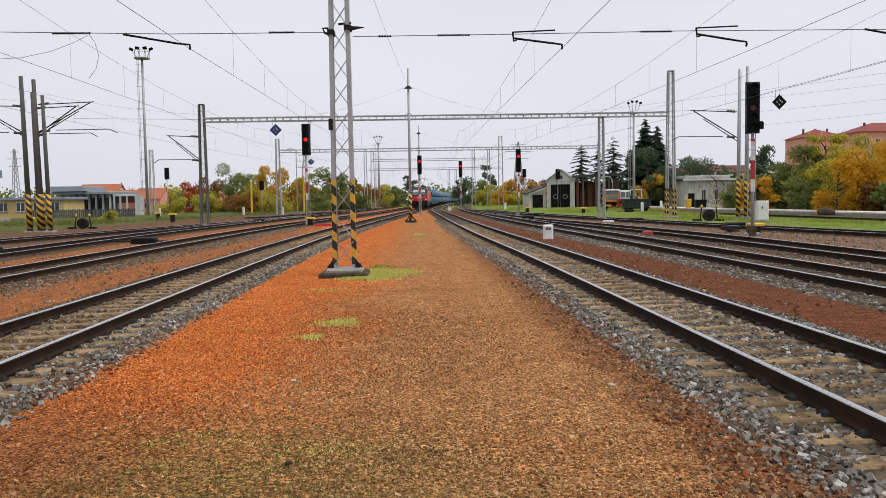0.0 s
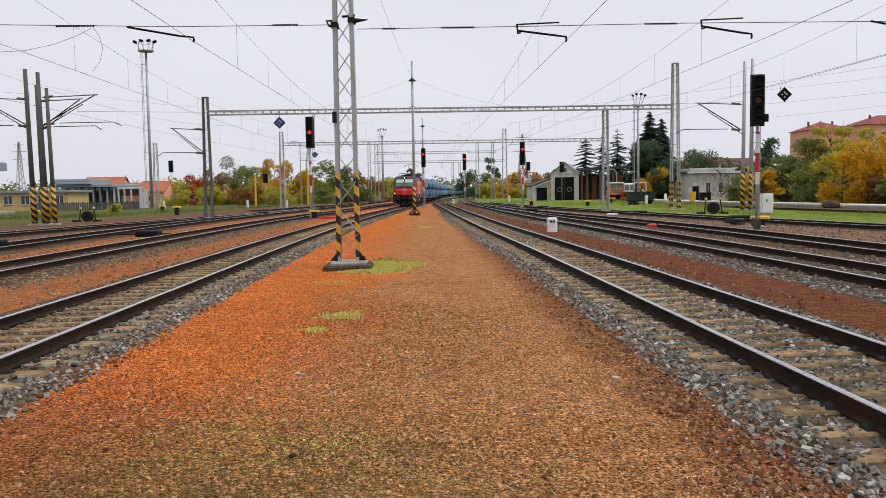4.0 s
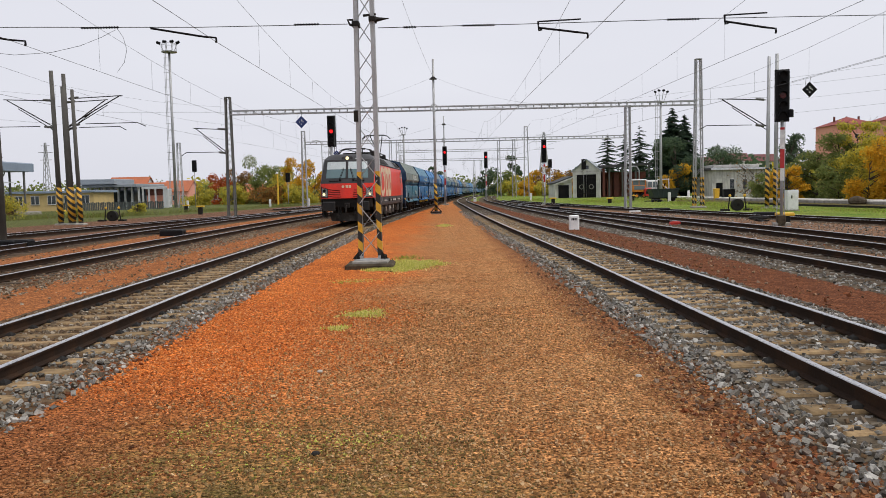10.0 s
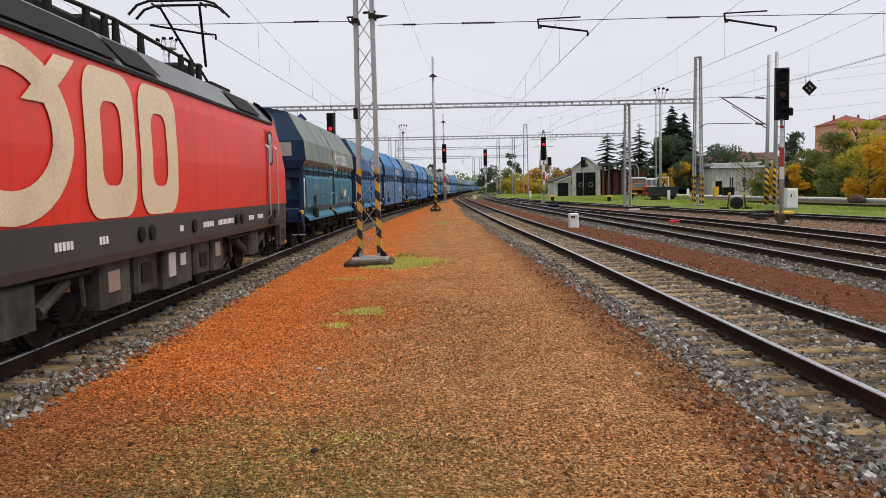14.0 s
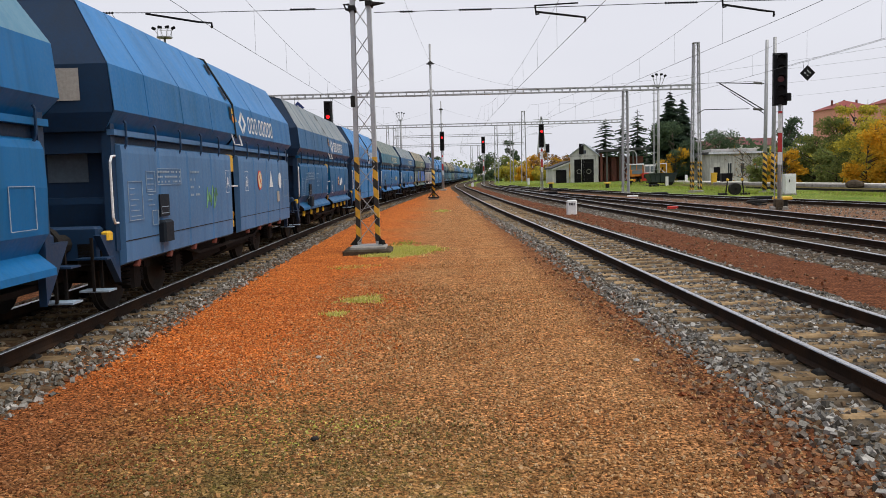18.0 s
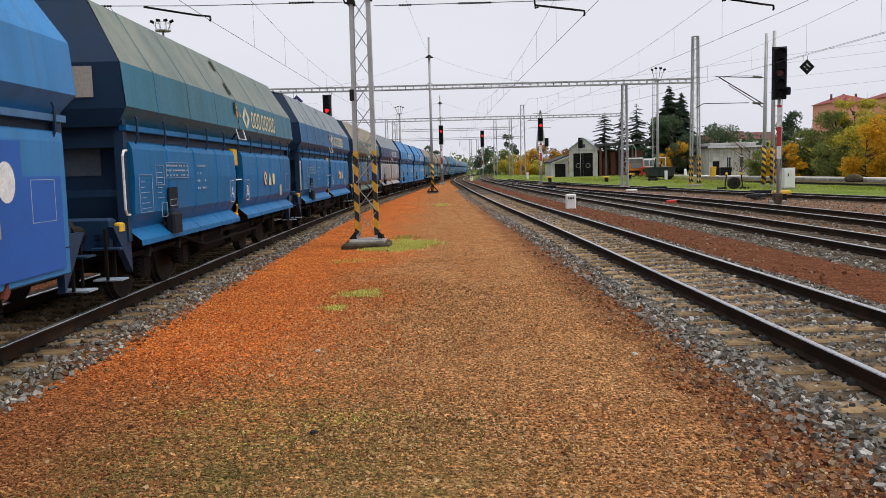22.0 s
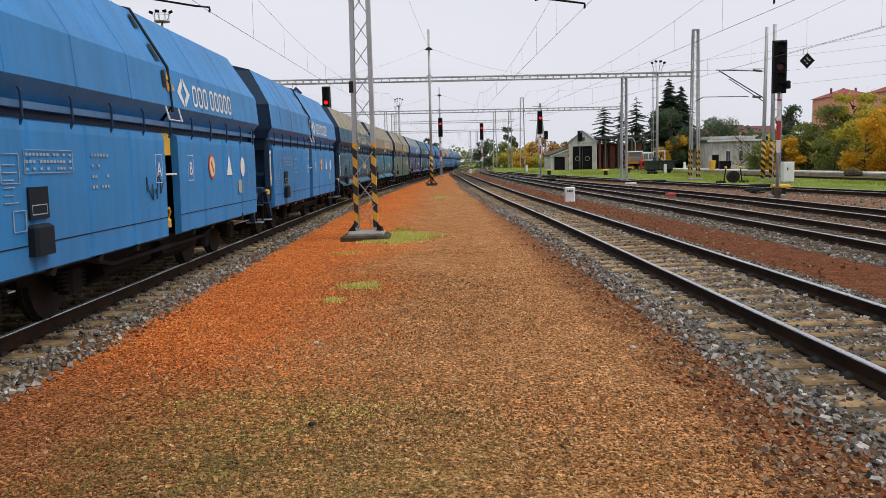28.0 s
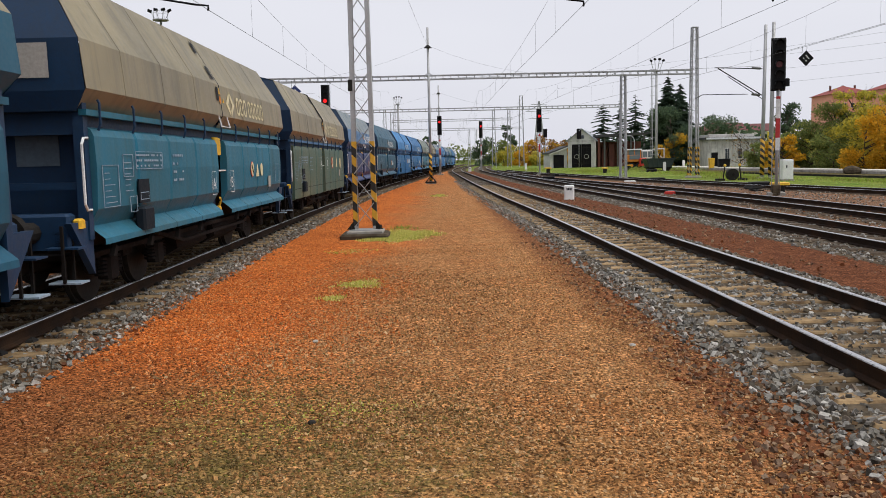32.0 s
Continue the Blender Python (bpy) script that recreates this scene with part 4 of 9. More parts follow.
SPAN_Y = 21.3
span = thing("cross_span_wire", "thin cross-span wire with dark insulators over the tracks", "wire", "catenary wires")
part("strand", Mb().tube([(-31.2, SPAN_Y, 6.58), (-10.28, SPAN_Y, 6.23), (-6.06, SPAN_Y, 6.14), (-1.97, SPAN_Y, 6.14)], 0.010, 5), WIRE, span)
part("strand", Mb().tube([(-1.47, SPAN_Y, 6.03), (2.54, SPAN_Y, 6.05), (6.79, SPAN_Y, 6.09), (12.3, SPAN_Y, 6.08), (31.2, SPAN_Y, 6.31)], 0.010, 5), WIRE, span)
for x0, x1, z in ((-8.95, -7.99, 6.18), (-3.58, -2.94, 6.15), (-0.83, -0.5, 6.03), (0.66, 1.49, 6.04), (5.83, 6.66, 6.08)):
    n, ins = max(3, int((x1 - x0) / 0.065)), Mb()
    for i in range(4 * n + 1):
        rad = 0.032 if i % 4 in (1, 2) else 0.013
        ins.v += [(x0 + (x1 - x0) * (i + (0.3 if i % 4 in (1, 3) else 0)) / (4 * n), SPAN_Y + rad * math.cos(a * math.pi / 4), z + rad * math.sin(a * math.pi / 4)) for a in range(8)]
    ins.f = [(8 * i + a, 8 * i + (a + 1) % 8, 8 * i + 8 + (a + 1) % 8, 8 * i + 8 + a) for i in range(4 * n) for a in range(8)]
    part("insulator", ins, BLACK, span, "dark ribbed insulator")


def steady(x0, z0, x1, z1, hook):
    th = thing("steady_arm", "black bent steady arm hanging from the cross-span wire", "catenary arm", "steady arms")
    if hook:
        part("upper_tube", Mb().tube([(x0, SPAN_Y, z0 + 0.05), (x0 + 1.08, SPAN_Y, z0 + 0.09)], 0.02), BLACK, th)
        part("bracket", Mb().tube([(x0, SPAN_Y, z0 + 0.06), (x0 + 0.02, SPAN_Y, z0 - 0.17), (x0 + 0.1, SPAN_Y, z0 - 0.15)], 0.026), BLACK, th)
    part("arm_tube", Mb().tube([(x0, SPAN_Y, z0 - (0.1 if hook else 0)), ((x0 + x1 * 4) / 5, SPAN_Y, z1 + 0.055), (x1, SPAN_Y, z1 + 0.02), (x1 + 0.01, SPAN_Y, z1 - 0.07)], 0.028), BLACK, th)
    part("wire_clip", Mb().ball((x1, SPAN_Y, z1 - 0.08), 0.03), DARK, th)


for a in ((-7.2, 6.14, -5.56, 5.85, False), (2.57, 6.05, 3.82, 5.76, True), (7.28, 6.11, 8.58, 5.78, True), (11.67, 6.09, 13.4, 5.78, False), (-12.3, 6.22, -10.37, 5.87, False), (-18.36, 6.4, -16.53, 5.94, False)):
    steady(*a)
wire("jumper_wire", [(-8.04, SPAN_Y, 6.15), (-7.9, SPAN_Y, 5.94), (-7.82, SPAN_Y, 5.62), (-7.9, SPAN_Y, 5.3), (-8.09, SPAN_Y, 5.06)], 0.0055, "thin hanging jumper wire loop", "catenary wires")
wire("jumper_wire", [(-8.08, SPAN_Y, 6.12), (-8.45, SPAN_Y, 5.94), (-9.0, SPAN_Y, 5.74), (-9.73, SPAN_Y, 5.59), (-10.65, SPAN_Y, 5.55), (-11.57, SPAN_Y, 5.66)], 0.0055, "thin hanging jumper wire loop", "catenary wires")


def catenary(name, pts, supports, label):
    """A contact wire with the messenger wire that sags over it between its supports, and droppers."""
    th = thing(name, label, "catenary", "catenary wires")

    def at(y):
        return float(np.interp(y, [p[1] for p in pts], [p[0] for p in pts])), float(np.interp(y, [p[1] for p in pts], [p[2] for p in pts]))

    part("contact_wire", Mb().tube(pts, 0.0065, 5), WIRE, th)
    mess, drops = [], []
    for y0, y1 in zip(supports, supports[1:]):
        n = 10
        for i in range(n):
            y = y0 + (y1 - y0) * i / n
            x, z = at(y)
            u = 2 * i / n - 1
            mess.append((x, y, z + 0.7 + 1.0 * u * u))
            if 0 < i < n:
                drops.append(((x, y, z), mess[-1]))
    x, z = at(supports[-1])
    mess.append((x, supports[-1], z + 1.7))
    part("messenger_wire", Mb().tube(mess, 0.005, 5), WIRE, th)
    for a, b in drops:
        part("dropper", Mb().cyl(a, b, 0.0035, 0.0035, 4), WIRE, th)
    return th


SUP = [-30, 21.3, 68, 110, 155, 200, 240]
for line, stag, z in ((THROUGH, (-0.27, 0.25), 5.78), (SIDING, (-0.33, 0.2), 5.70), (RIGHT_3, (-0.05, -0.3), 5.73), (LEFT_2, (0.42, -0.2), 5.78), (RIGHT_4, (1.2, 0.3), 5.74), (LEFT_3, (-0.5, 0.2), 5.8)):
    pts = []
    for y in (-30, 0, 21.3, 38, 53, 68, 88, 110, 132, 155, 200, 240):
        if y > line.y[-1]:
            break
        k = stag[0] if y <= 21.3 else stag[0] + (stag[1] - stag[0]) * min(1, (y - 21.3) / 46.7)
        pts.append((float(np.interp(y, line.y, line.x)) + k, y, z))
    catenary("catenary", pts, [s for s in SUP if s <= pts[-1][1] + 1], "overhead contact wire with messenger wire and droppers")
# wires that cross the yard from the gantry and its centre pole
for a, b in (((-0.33, 67.5, 11.0), (-8.6, G1, 8.75)), ((-0.33, 67.5, 11.0), (7.6, G1, 8.75)), ((-0.33, 67.5, 11.0), (-1.7, 21.1, 9.2)), ((0.70, G2, 10.7), (-8.6, G2, 8.6)), ((0.70, G2, 10.7), (9.2, G2, 8.6)), ((13.2, G1, 8.75), (37.0, 34.7, 9.3)), ((24.5, 61.4, 8.9), (44, 36, 9.6)),
             ((24.5, 61.4, 6.9), (44, 34, 8.0)), ((24.5, 61.4, 7.9), (44, 35, 8.6)), ((-27, 60, 9.2), (-48, 20, 9.5)), ((-27, 60, 7.2), (-46, 22, 8.5)), ((-17, G1, 9.0), (-27, 60, 10.0))):
    pts = [(a[0] + (b[0] - a[0]) * i / 8, a[1] + (b[1] - a[1]) * i / 8, a[2] + (b[2] - a[2]) * i / 8 - 0.3 * (1 - (i / 4 - 1) ** 2)) for i in range(9)]
    wire("stay_wire", pts, 0.0055, "thin stay and feeder wire across the yard", "stay wires")


RED_LAMP = glow("red_signal_lamp", (1.0, 0.012, 0.015), 1.1)
LENS = paint("dark_signal_lens", (0.008, 0.006, 0.006), None, 0.5, spec=0.15)


DIM_LAMP = paint("faint_red_lens", (0.10, 0.006, 0.006), None, 0.3)


def signal(x, y, z0, z1, w, lit, label, banded=True, n=5, base=True, hood=True, turn=0.0, dim=False):
    """A colour-light signal: banded post, tall black head with visored lamps, ladder and base."""
    th = thing("railway_signal", label, "railway signal", "colour-light signals", m=pose(x, y, 0, 0, 0, turn))
    part("post", Mb().cyl((0, 0.05, 0), (0, 0.05, z0 + 0.3), 0.075, 0.07, 10), STEEL, th, "grey tube post", True)
    if banded:
        part("banded_plate", Mb().bev(-0.09, 0.09, -0.06, -0.03, 2.0, 4.5 if z0 > 4.7 else z0 - 0.3, 0.01), RED_WHITE, th, "red and white marker plate")
    h = z1 - z0
    r = w / 2
    head = Mb().bev(-r, r, -0.16, 0.14, z0, z1, 0.06)
    part("head", head, BLACK, th, "black signal head")
    part("backboard", Mb().bev(-r - 0.03, r + 0.03, 0.14, 0.17, z0 - 0.05, z1 + 0.05, 0.01), BLACK, th)
    for i in range(n):
        z = z1 - h * (i + 0.55) / n
        lamp_on = i == lit
        lamp = part("lamp", Mb().disc((0, -0.165, z), (0, -1, 0), min(r, h / n / 2) * 0.62, 0.015, 14), (DIM_LAMP if dim else RED_LAMP) if lamp_on else LENS, th, "lit red lamp" if lamp_on else "dark lamp lens")
        if hood:
            hb = Mb()
            q = min(r, h / n / 2) * 0.78
            for k in range(8):
                a0, a1 = math.pi * k / 8, math.pi * (k + 1) / 8
                hb.add([(q * math.cos(a0), -0.16, z + q * math.sin(a0)), (q * math.cos(a1), -0.16, z + q * math.sin(a1)), (q * math.cos(a1), -0.36, z + q * math.sin(a1)), (q * math.cos(a0), -0.36, z + q * math.sin(a0)),
                        (q * 1.07 * math.cos(a0), -0.16, z + q * 1.07 * math.sin(a0)), (q * 1.07 * math.cos(a1), -0.16, z + q * 1.07 * math.sin(a1)), (q * 1.07 * math.cos(a1), -0.36, z + q * 1.07 * math.sin(a1)), (q * 1.07 * math.cos(a0), -0.36, z + q * 1.07 * math.sin(a0))],
                       [(0, 1, 2, 3), (7, 6, 5, 4), (2, 6, 7, 3)])
            part("visor", hb, BLACK, th)
    if base:
        for sx in (-0.16, 0.16):
            part("ladder_rail", Mb().bar((sx, 0.32, 0), (sx, 0.32, z1), 0.035), STEEL, th)
        for i in range(int(z0 / 0.45)):
            part("rung", Mb().bar((-0.16, 0.32, 0.3 + 0.45 * i), (0.16, 0.32, 0.3 + 0.45 * i), 0.025), STEEL, th)
        part("footing", Mb().bev(-0.35, 0.35, -0.3, 0.4, -0.03, 0.15, 0.04), CONCRETE, th, "concrete footing")
    return th


signal(-8.55, 66.8, 5.6, 8.0, 0.62, 2, "colour-light signal showing red beside the through track")
signal(0.72, 106, 5.1, 7.4, 0.5, 1, "colour-light signal showing red between the tracks")
signal(8.5, 152, 5.8, 8.7, 0.6, 1, "colour-light signal showing red in the distance")
signal(11.55, 91.8, 4.75, 7.2, 0.5, 1, "colour-light signal showing red beside a siding")
signal(15.22, 37.0, 4.66, 6.86, 0.56, 2, "tall colour-light signal with a faint red lamp", turn=-14, dim=True)
part("side_lamp", Mb().bev(0.2, 0.42, -0.34, 0.02, 4.78, 5.12, 0.05), BLACK, bpy.data.objects["railway_signal.004"], "black side lamp box")
part("base_box", Mb().bev(-0.22, 0.14, -0.3, 0.2, 0.0, 0.48, 0.03), FOOTING, bpy.data.objects["railway_signal.004"], "weathered cable box at the foot")
for x, y, z0, z1 in ((23.4, 176, 6.2, 7.9), (26.0, 150, 5.1, 6.9), (-44.0, 150, 6.2, 8.2), (-27.3, 150, 4.0, 5.6)):
    signal(x, y, z0, z1, 0.75, -1, "small dark signal board on a post", False, 2, False, False)


def diamond(x, y, z, s, mat_, label, hang):
    th = thing("diamond_sign", label, "sign", "diamond signs")
    part("board", Mb().bar((x, y - 0.01, z), (x, y + 0.015, z), s), mat_, th).matrix_basis = Matrix.Translation((x, y, z)) @ Matrix.Rotation(radians(45), 4, "Y") @ Matrix.Translation((-x, -y, -z))
    for dx, dz in ((-0.17, 0), (0.17, 0), (0, 0.17), (0, -0.17), (0.06, 0.08)):
        part("dot", Mb().disc((x + dx * s * 1.4, y - 0.012, z + dz * s * 1.4), (0, -1, 0), s * 0.06, 0.006, 8), WHITE, th, "white reflector dot")
    if hang:
        for dx in (-0.4, 0.0):
            part("hanger", Mb().cyl((x + dx * s, y, z + s * 0.3), (x + dx * s + 0.04, y, z + hang), 0.012, 0.012, 4), WIRE, th)


diamond(21.3, 48.0, 7.2, 0.62, BLACK, "black diamond sign with white dots hung from a wire", 0.68)
diamond(-9.8, 60.0, 7.0, 0.62, BLUE_SIGN, "blue diamond sign with white dots hung from a wire", 0.75)
diamond(-7.35, 60.0, 4.7, 0.34, BLUE_SIGN, "small dark blue diamond sign on a wire", 3.0)
wire("sign_wire", [(-24, 60, 8.0), (-9.8, 60, 7.7), (-4.0, 60, 7.6), (24.2, 61.5, 8.2)], 0.010, "thin wire holding signs", "stay wires")
wire("sign_wire", [(24.41, 61.40, 8.81), (21.27, 48.00, 7.86), (16.25, 26.56, 6.34)], 0.008, "thin wire holding signs", "stay wires")


def light_tower(x, y, h, r, label, cage=True):
    th = thing("floodlight_tower", label, "floodlight tower", "floodlight towers")
    part("shaft", Mb().cyl((x, y, 0), (x, y, h - 1.4), r, r * 0.7, 10), STEEL, th, "grey steel shaft", True)
    ladder = Mb()
    for sx in (-0.25, 0.25):
        ladder.bar((x - r - 0.5 + sx * 0.4, y - 0.2, 0.5), (x - r * 0.7 - 0.5 + sx * 0.4, y - 0.2, h - 1.5), 0.06)
    for i in range(int(h / 1.2)):
        ladder.bar((x - r - 0.75, y - 0.2, 0.8 + i * 1.2), (x - r + 0.2, y - 0.2, 0.8 + i * 1.2), 0.05)
    part("ladder", ladder, STEEL, th, "caged ladder")
    part("platform", Mb().cyl((x, y, h - 1.5), (x, y, h - 1.35), 1.25 if cage else 0.5, 1.3 if cage else 0.5, 12), STEEL, th)
    if cage:
        for i in range(8):
            a = i * math.pi / 4
            part("railing_post", Mb().bar((x + 1.2 * math.cos(a), y + 1.2 * math.sin(a), h - 1.3), (x + 1.2 * math.cos(a), y + 1.2 * math.sin(a), h - 0.1), 0.05), STEEL, th)
        part("railing", Mb().tube([(x + 1.2 * math.cos(i * math.pi / 4), y + 1.2 * math.sin(i * math.pi / 4), h - 0.1) for i in range(9)], 0.035, 5), STEEL, th)
    k = 1.0 if cage else 0.55
    for dx, tilt in ((-1.6, 25), (-0.6, 12), (0.6, -12), (1.6, -25)):
        part("lamp_arm", Mb().bar((x + dx * k * 0.5, y, h - 1.3), (x + dx * k, y - 0.3, h + 0.3 - abs(dx) * 0.2), 0.06), STEEL, th)
        m = pose(x + dx * k, y - 0.4, h + 0.35 - abs(dx) * 0.2, 30, tilt, 0)
        part("floodlight", Mb().bev(-0.33 * k, 0.33 * k, -0.15, 0.15, -0.2 * k, 0.2 * k, 0.04, m), BLACK, th, "dark floodlight")
    return th


light_tower(-44.4, 140, 27.2, 0.27, "tall floodlight tower with a railed platform")
light_tower(31.9, 120, 15.2, 0.22, "slim floodlight mast with four lamps", False)
light_tower(-8.4, 200, 16.8, 0.3, "slim distant floodlight mast", False)
for x, y, h, w in ((-8.9, 180, 12.2, 0.9), (13.0, 182, 12.3, 0.8), (16.6, 185, 12.8, 0.8), (19.4, 186, 15.6, 1.1), (-42.9, 138, 10.6, 0.8), (-10.2, 176, 12.5, 0.7), (9.6, 230, 10, 0.7), (11.6, 232, 10, 0.7), (13.2, 235, 10, 0.7)):
    lattice_mast(x, y, h, w, w * 0.6, "distant grey lattice mast beside the tracks", 0, foot=False, lace=1.4)
for x0, x1, y, z in ((-9.0, 17.0, 181, 10.2), (-10, 19.5, 186, 8.4)):
    beam(x0, x1, y, z, z + 0.4, "distant lattice gantry beam", 2.0)

# ---- the train ----
PITCH_W, LOCO_L = 13.23, 18.6
LOCO_RED = paint("traffic_red_coat", (0.74, 0.030, 0.012), (0.30, 0.03, 0.018), 0.38, 0.0, 0.35, 30, 0.5, 0.3, 0.05, lo=0.5, hi=0.85)
LOCO_GREY = paint("anthracite_coat", (0.046, 0.046, 0.049), (0.035, 0.032, 0.028), 0.5, 0.0, 0.8, 30, 0.5, 0.3, 0.08, spec=0.25)
LOCO_ROOF = paint("light_grey_roof_coat", (0.20, 0.205, 0.215), (0.09, 0.087, 0.083), 0.55, 0.0, 0.8, 30, 0.6, 0.3, 0.1)
CREAM = paint("cream_letter_film", (0.70, 0.56, 0.38), (0.34, 0.25, 0.17), 0.5, 0.0, 0.45, 30, 0.6, 0.0, 0.05, lo=0.52, hi=0.72)
SCREEN = glass("windscreen_glass", (0.09, 0.16, 0.17))
BLIND = paint("pale_sun_blind", (0.55, 0.62, 0.63), None, 0.4)
LAMP_ON = glow("lit_headlight", (1.0, 0.80, 0.42), 1.2)
PLATE_GREY = paint("pale_label_plate", (0.45, 0.45, 0.43), (0.2, 0.19, 0.17), 0.6)
HEADLAMP_GREY = paint("grey_headlamp_reflector", (0.20, 0.21, 0.20), (0.1, 0.1, 0.1), 0.3)
CHROME = paint("bare_metal", (0.5, 0.5, 0.5), None, 0.35, 0.8)
GRIME = paint("underframe_grime", (0.014, 0.012, 0.011), (0.006, 0.005, 0.005), 0.85, 0.0, 1.5, 20, 0.8, 0.2, 0.4, spec=0.1)
BUFFER = paint("worn_black_steel", (0.012, 0.012, 0.013), (0.03, 0.028, 0.025), 0.6, 0.0, 3.0, 30, 0.7, 0.3, 0.2, spec=0.25)
DUSTY = paint("dusty_dark_steel", (0.085, 0.08, 0.072), (0.02, 0.018, 0.016), 0.8, 0.0, 2.0, 20, 0.9, 0.4, 0.3, lo=0.35, hi=0.65, spec=0.15)
ORANGE = paint("orange_paint", (0.6, 0.2, 0.02), None, 0.6)


def rect(x, y0, y1, z0, z1, t=0.008):
    """A thin plate on a face that looks along +x."""
    return Mb().box(x, x + t, y0, y1, z0, z1)


def rounded(y0, y1, z0, z1, r, n=5):
    c = []
    for cy, cz, a0 in ((y1 - r, z1 - r, 0), (y0 + r, z1 - r, 90), (y0 + r, z0 + r, 180), (y1 - r, z0 + r, 270)):
        c += [(cy + r * math.cos(radians(a0 + 90 * i / n)), cz + r * math.sin(radians(a0 + 90 * i / n))) for i in range(n + 1)]
    return c


def plate(x, outline, t=0.008):
    """A thin plate of any outline (y, z) on a face that looks along +x."""
    n = len(outline)
    return Mb().add([(x, y, z) for y, z in outline] + [(x + t, y, z) for y, z in outline],
                    [tuple(range(n - 1, -1, -1)), tuple(range(n, 2 * n))] + [(i, (i + 1) % n, n + (i + 1) % n, n + i) for i in range(n)])


def ring_plate(x, outer, inner, t=0.008):
    """A flat frame between two outlines of the same count."""
    n = len(outer)
    v = [(x + t, y, z) for y, z in outer] + [(x + t, y, z) for y, z in inner]
    return Mb().add(v, [(i, (i + 1) % n, n + (i + 1) % n, n + i) for i in range(n)])


def oval(cy, cz, ry, rz, n=32):
    return [(cy + ry * math.cos(2 * math.pi * i / n), cz + rz * math.sin(2 * math.pi * i / n)) for i in range(n)]


def loft(rings):
    """Faces between rings of the same count of points, open at the ends."""
    mb = Mb()
    n = len(rings[0])
    for r in rings:
        mb.v += [tuple(p) for p in r]
    for k in range(len(rings) - 1):
        mb.f += [(k * n + i, k * n + i + 1, (k + 1) * n + i + 1, (k + 1) * n + i) for i in range(n - 1)]
    return mb


WHEEL = Mb()
for sx in (-1, 1):
    WHEEL.cyl((sx * 0.69, 0, 0), (sx * 0.75, 0, 0), 0.49, 0.49, 20)
    WHEEL.cyl((sx * 0.75, 0, 0), (sx * 0.82, 0, 0), 0.46, 0.455, 20)
WHEEL.cyl((-0.8, 0, 0), (0.8, 0, 0), 0.09, 0.09, 8)
WHEEL_ME = WHEEL.mesh("wheelset", False)
SPRING = Mb()
for k in range(5):
    SPRING.cyl((0, 0, 0.05 * k), (0, 0, 0.05 * k + 0.03), 0.085, 0.085, 8)
SPRING_ME = SPRING.mesh("spring")
BOGIE = Mb()
for sx in (-1, 1):
    prof = [(-1.35, 0.46), (-1.2, 0.38), (-0.75, 0.42), (-0.45, 0.62), (0.45, 0.62), (0.75, 0.42), (1.2, 0.38), (1.35, 0.46), (1.3, 0.66), (0.5, 0.84), (-0.5, 0.84), (-1.3, 0.66)]
    BOGIE.prism(prof, sx * 1.0 - 0.06, sx * 1.0 + 0.06, Matrix.Rotation(radians(90), 4, "Z"))
BOGIE.box(-1.0, 1.0, -0.15, 0.15, 0.5, 0.78)
BOGIE_ME = BOGIE.mesh("bogie_frame")
AXLEBOX = Mb().bev(-0.09, 0.09, -0.16, 0.16, 0.30, 0.62, 0.04)
AXLEBOX_ME = AXLEBOX.mesh("axle_box")


def bogie(th, y, wb, name="bogie", mat_=None):
    b = part(name, BOGIE_ME, mat_ or GRIME, th, "grimy black bogie frame")
    b.matrix_basis = pose(0, y, 0)
    for d in (-wb / 2, wb / 2):
        w = part("wheelset", WHEEL_ME, DARK, b)
        w.matrix_basis = pose(0, d, 0.46)
        for sx in (-1.08, 1.08):
            part("axle_box", AXLEBOX_ME, GRIME, b).matrix_basis = pose(sx, d, 0)
            for e in (-0.24, 0.24):
                part("spring", SPRING_ME, GRIME, b).matrix_basis = pose(sx, d + e, 0.36)


def buffers(th, y, sy, z=1.0, big=False):
    if big:
        part("draw_hook", Mb().bev(-0.14, 0.14, min(y - sy * 0.55, y - sy * 0.3), max(y - sy * 0.55, y - sy * 0.3), z - 0.14, z + 0.14, 0.04), DARK, th, "dark draw hook")
    for sx in (-0.875, 0.875):
        b = part("buffer", Mb().cyl((sx, y - sy * 0.55, z), (sx, y - sy * 0.06, z), 0.13, 0.11, 12), DARK, th, "black buffer")
        if big:
            part("buffer_plate", Mb().bev(sx * 1.04 - 0.34, sx * 1.04 + 0.34, min(y, y - sy * 0.12), max(y, y - sy * 0.12), z - 0.26, z + 0.22, 0.05), BUFFER, b)
        else:
            part("buffer_plate", Mb().cyl((sx, y - sy * 0.06, z), (sx, y, z), 0.27, 0.27, 16), DARK, b)
    part("coupling", Mb().tube([(0, y - sy * 0.5, z), (0, y - sy * 0.1, z - 0.05), (0, y + sy * 0.02, z - 0.35)], 0.05), DARK, th, "iron screw coupling")


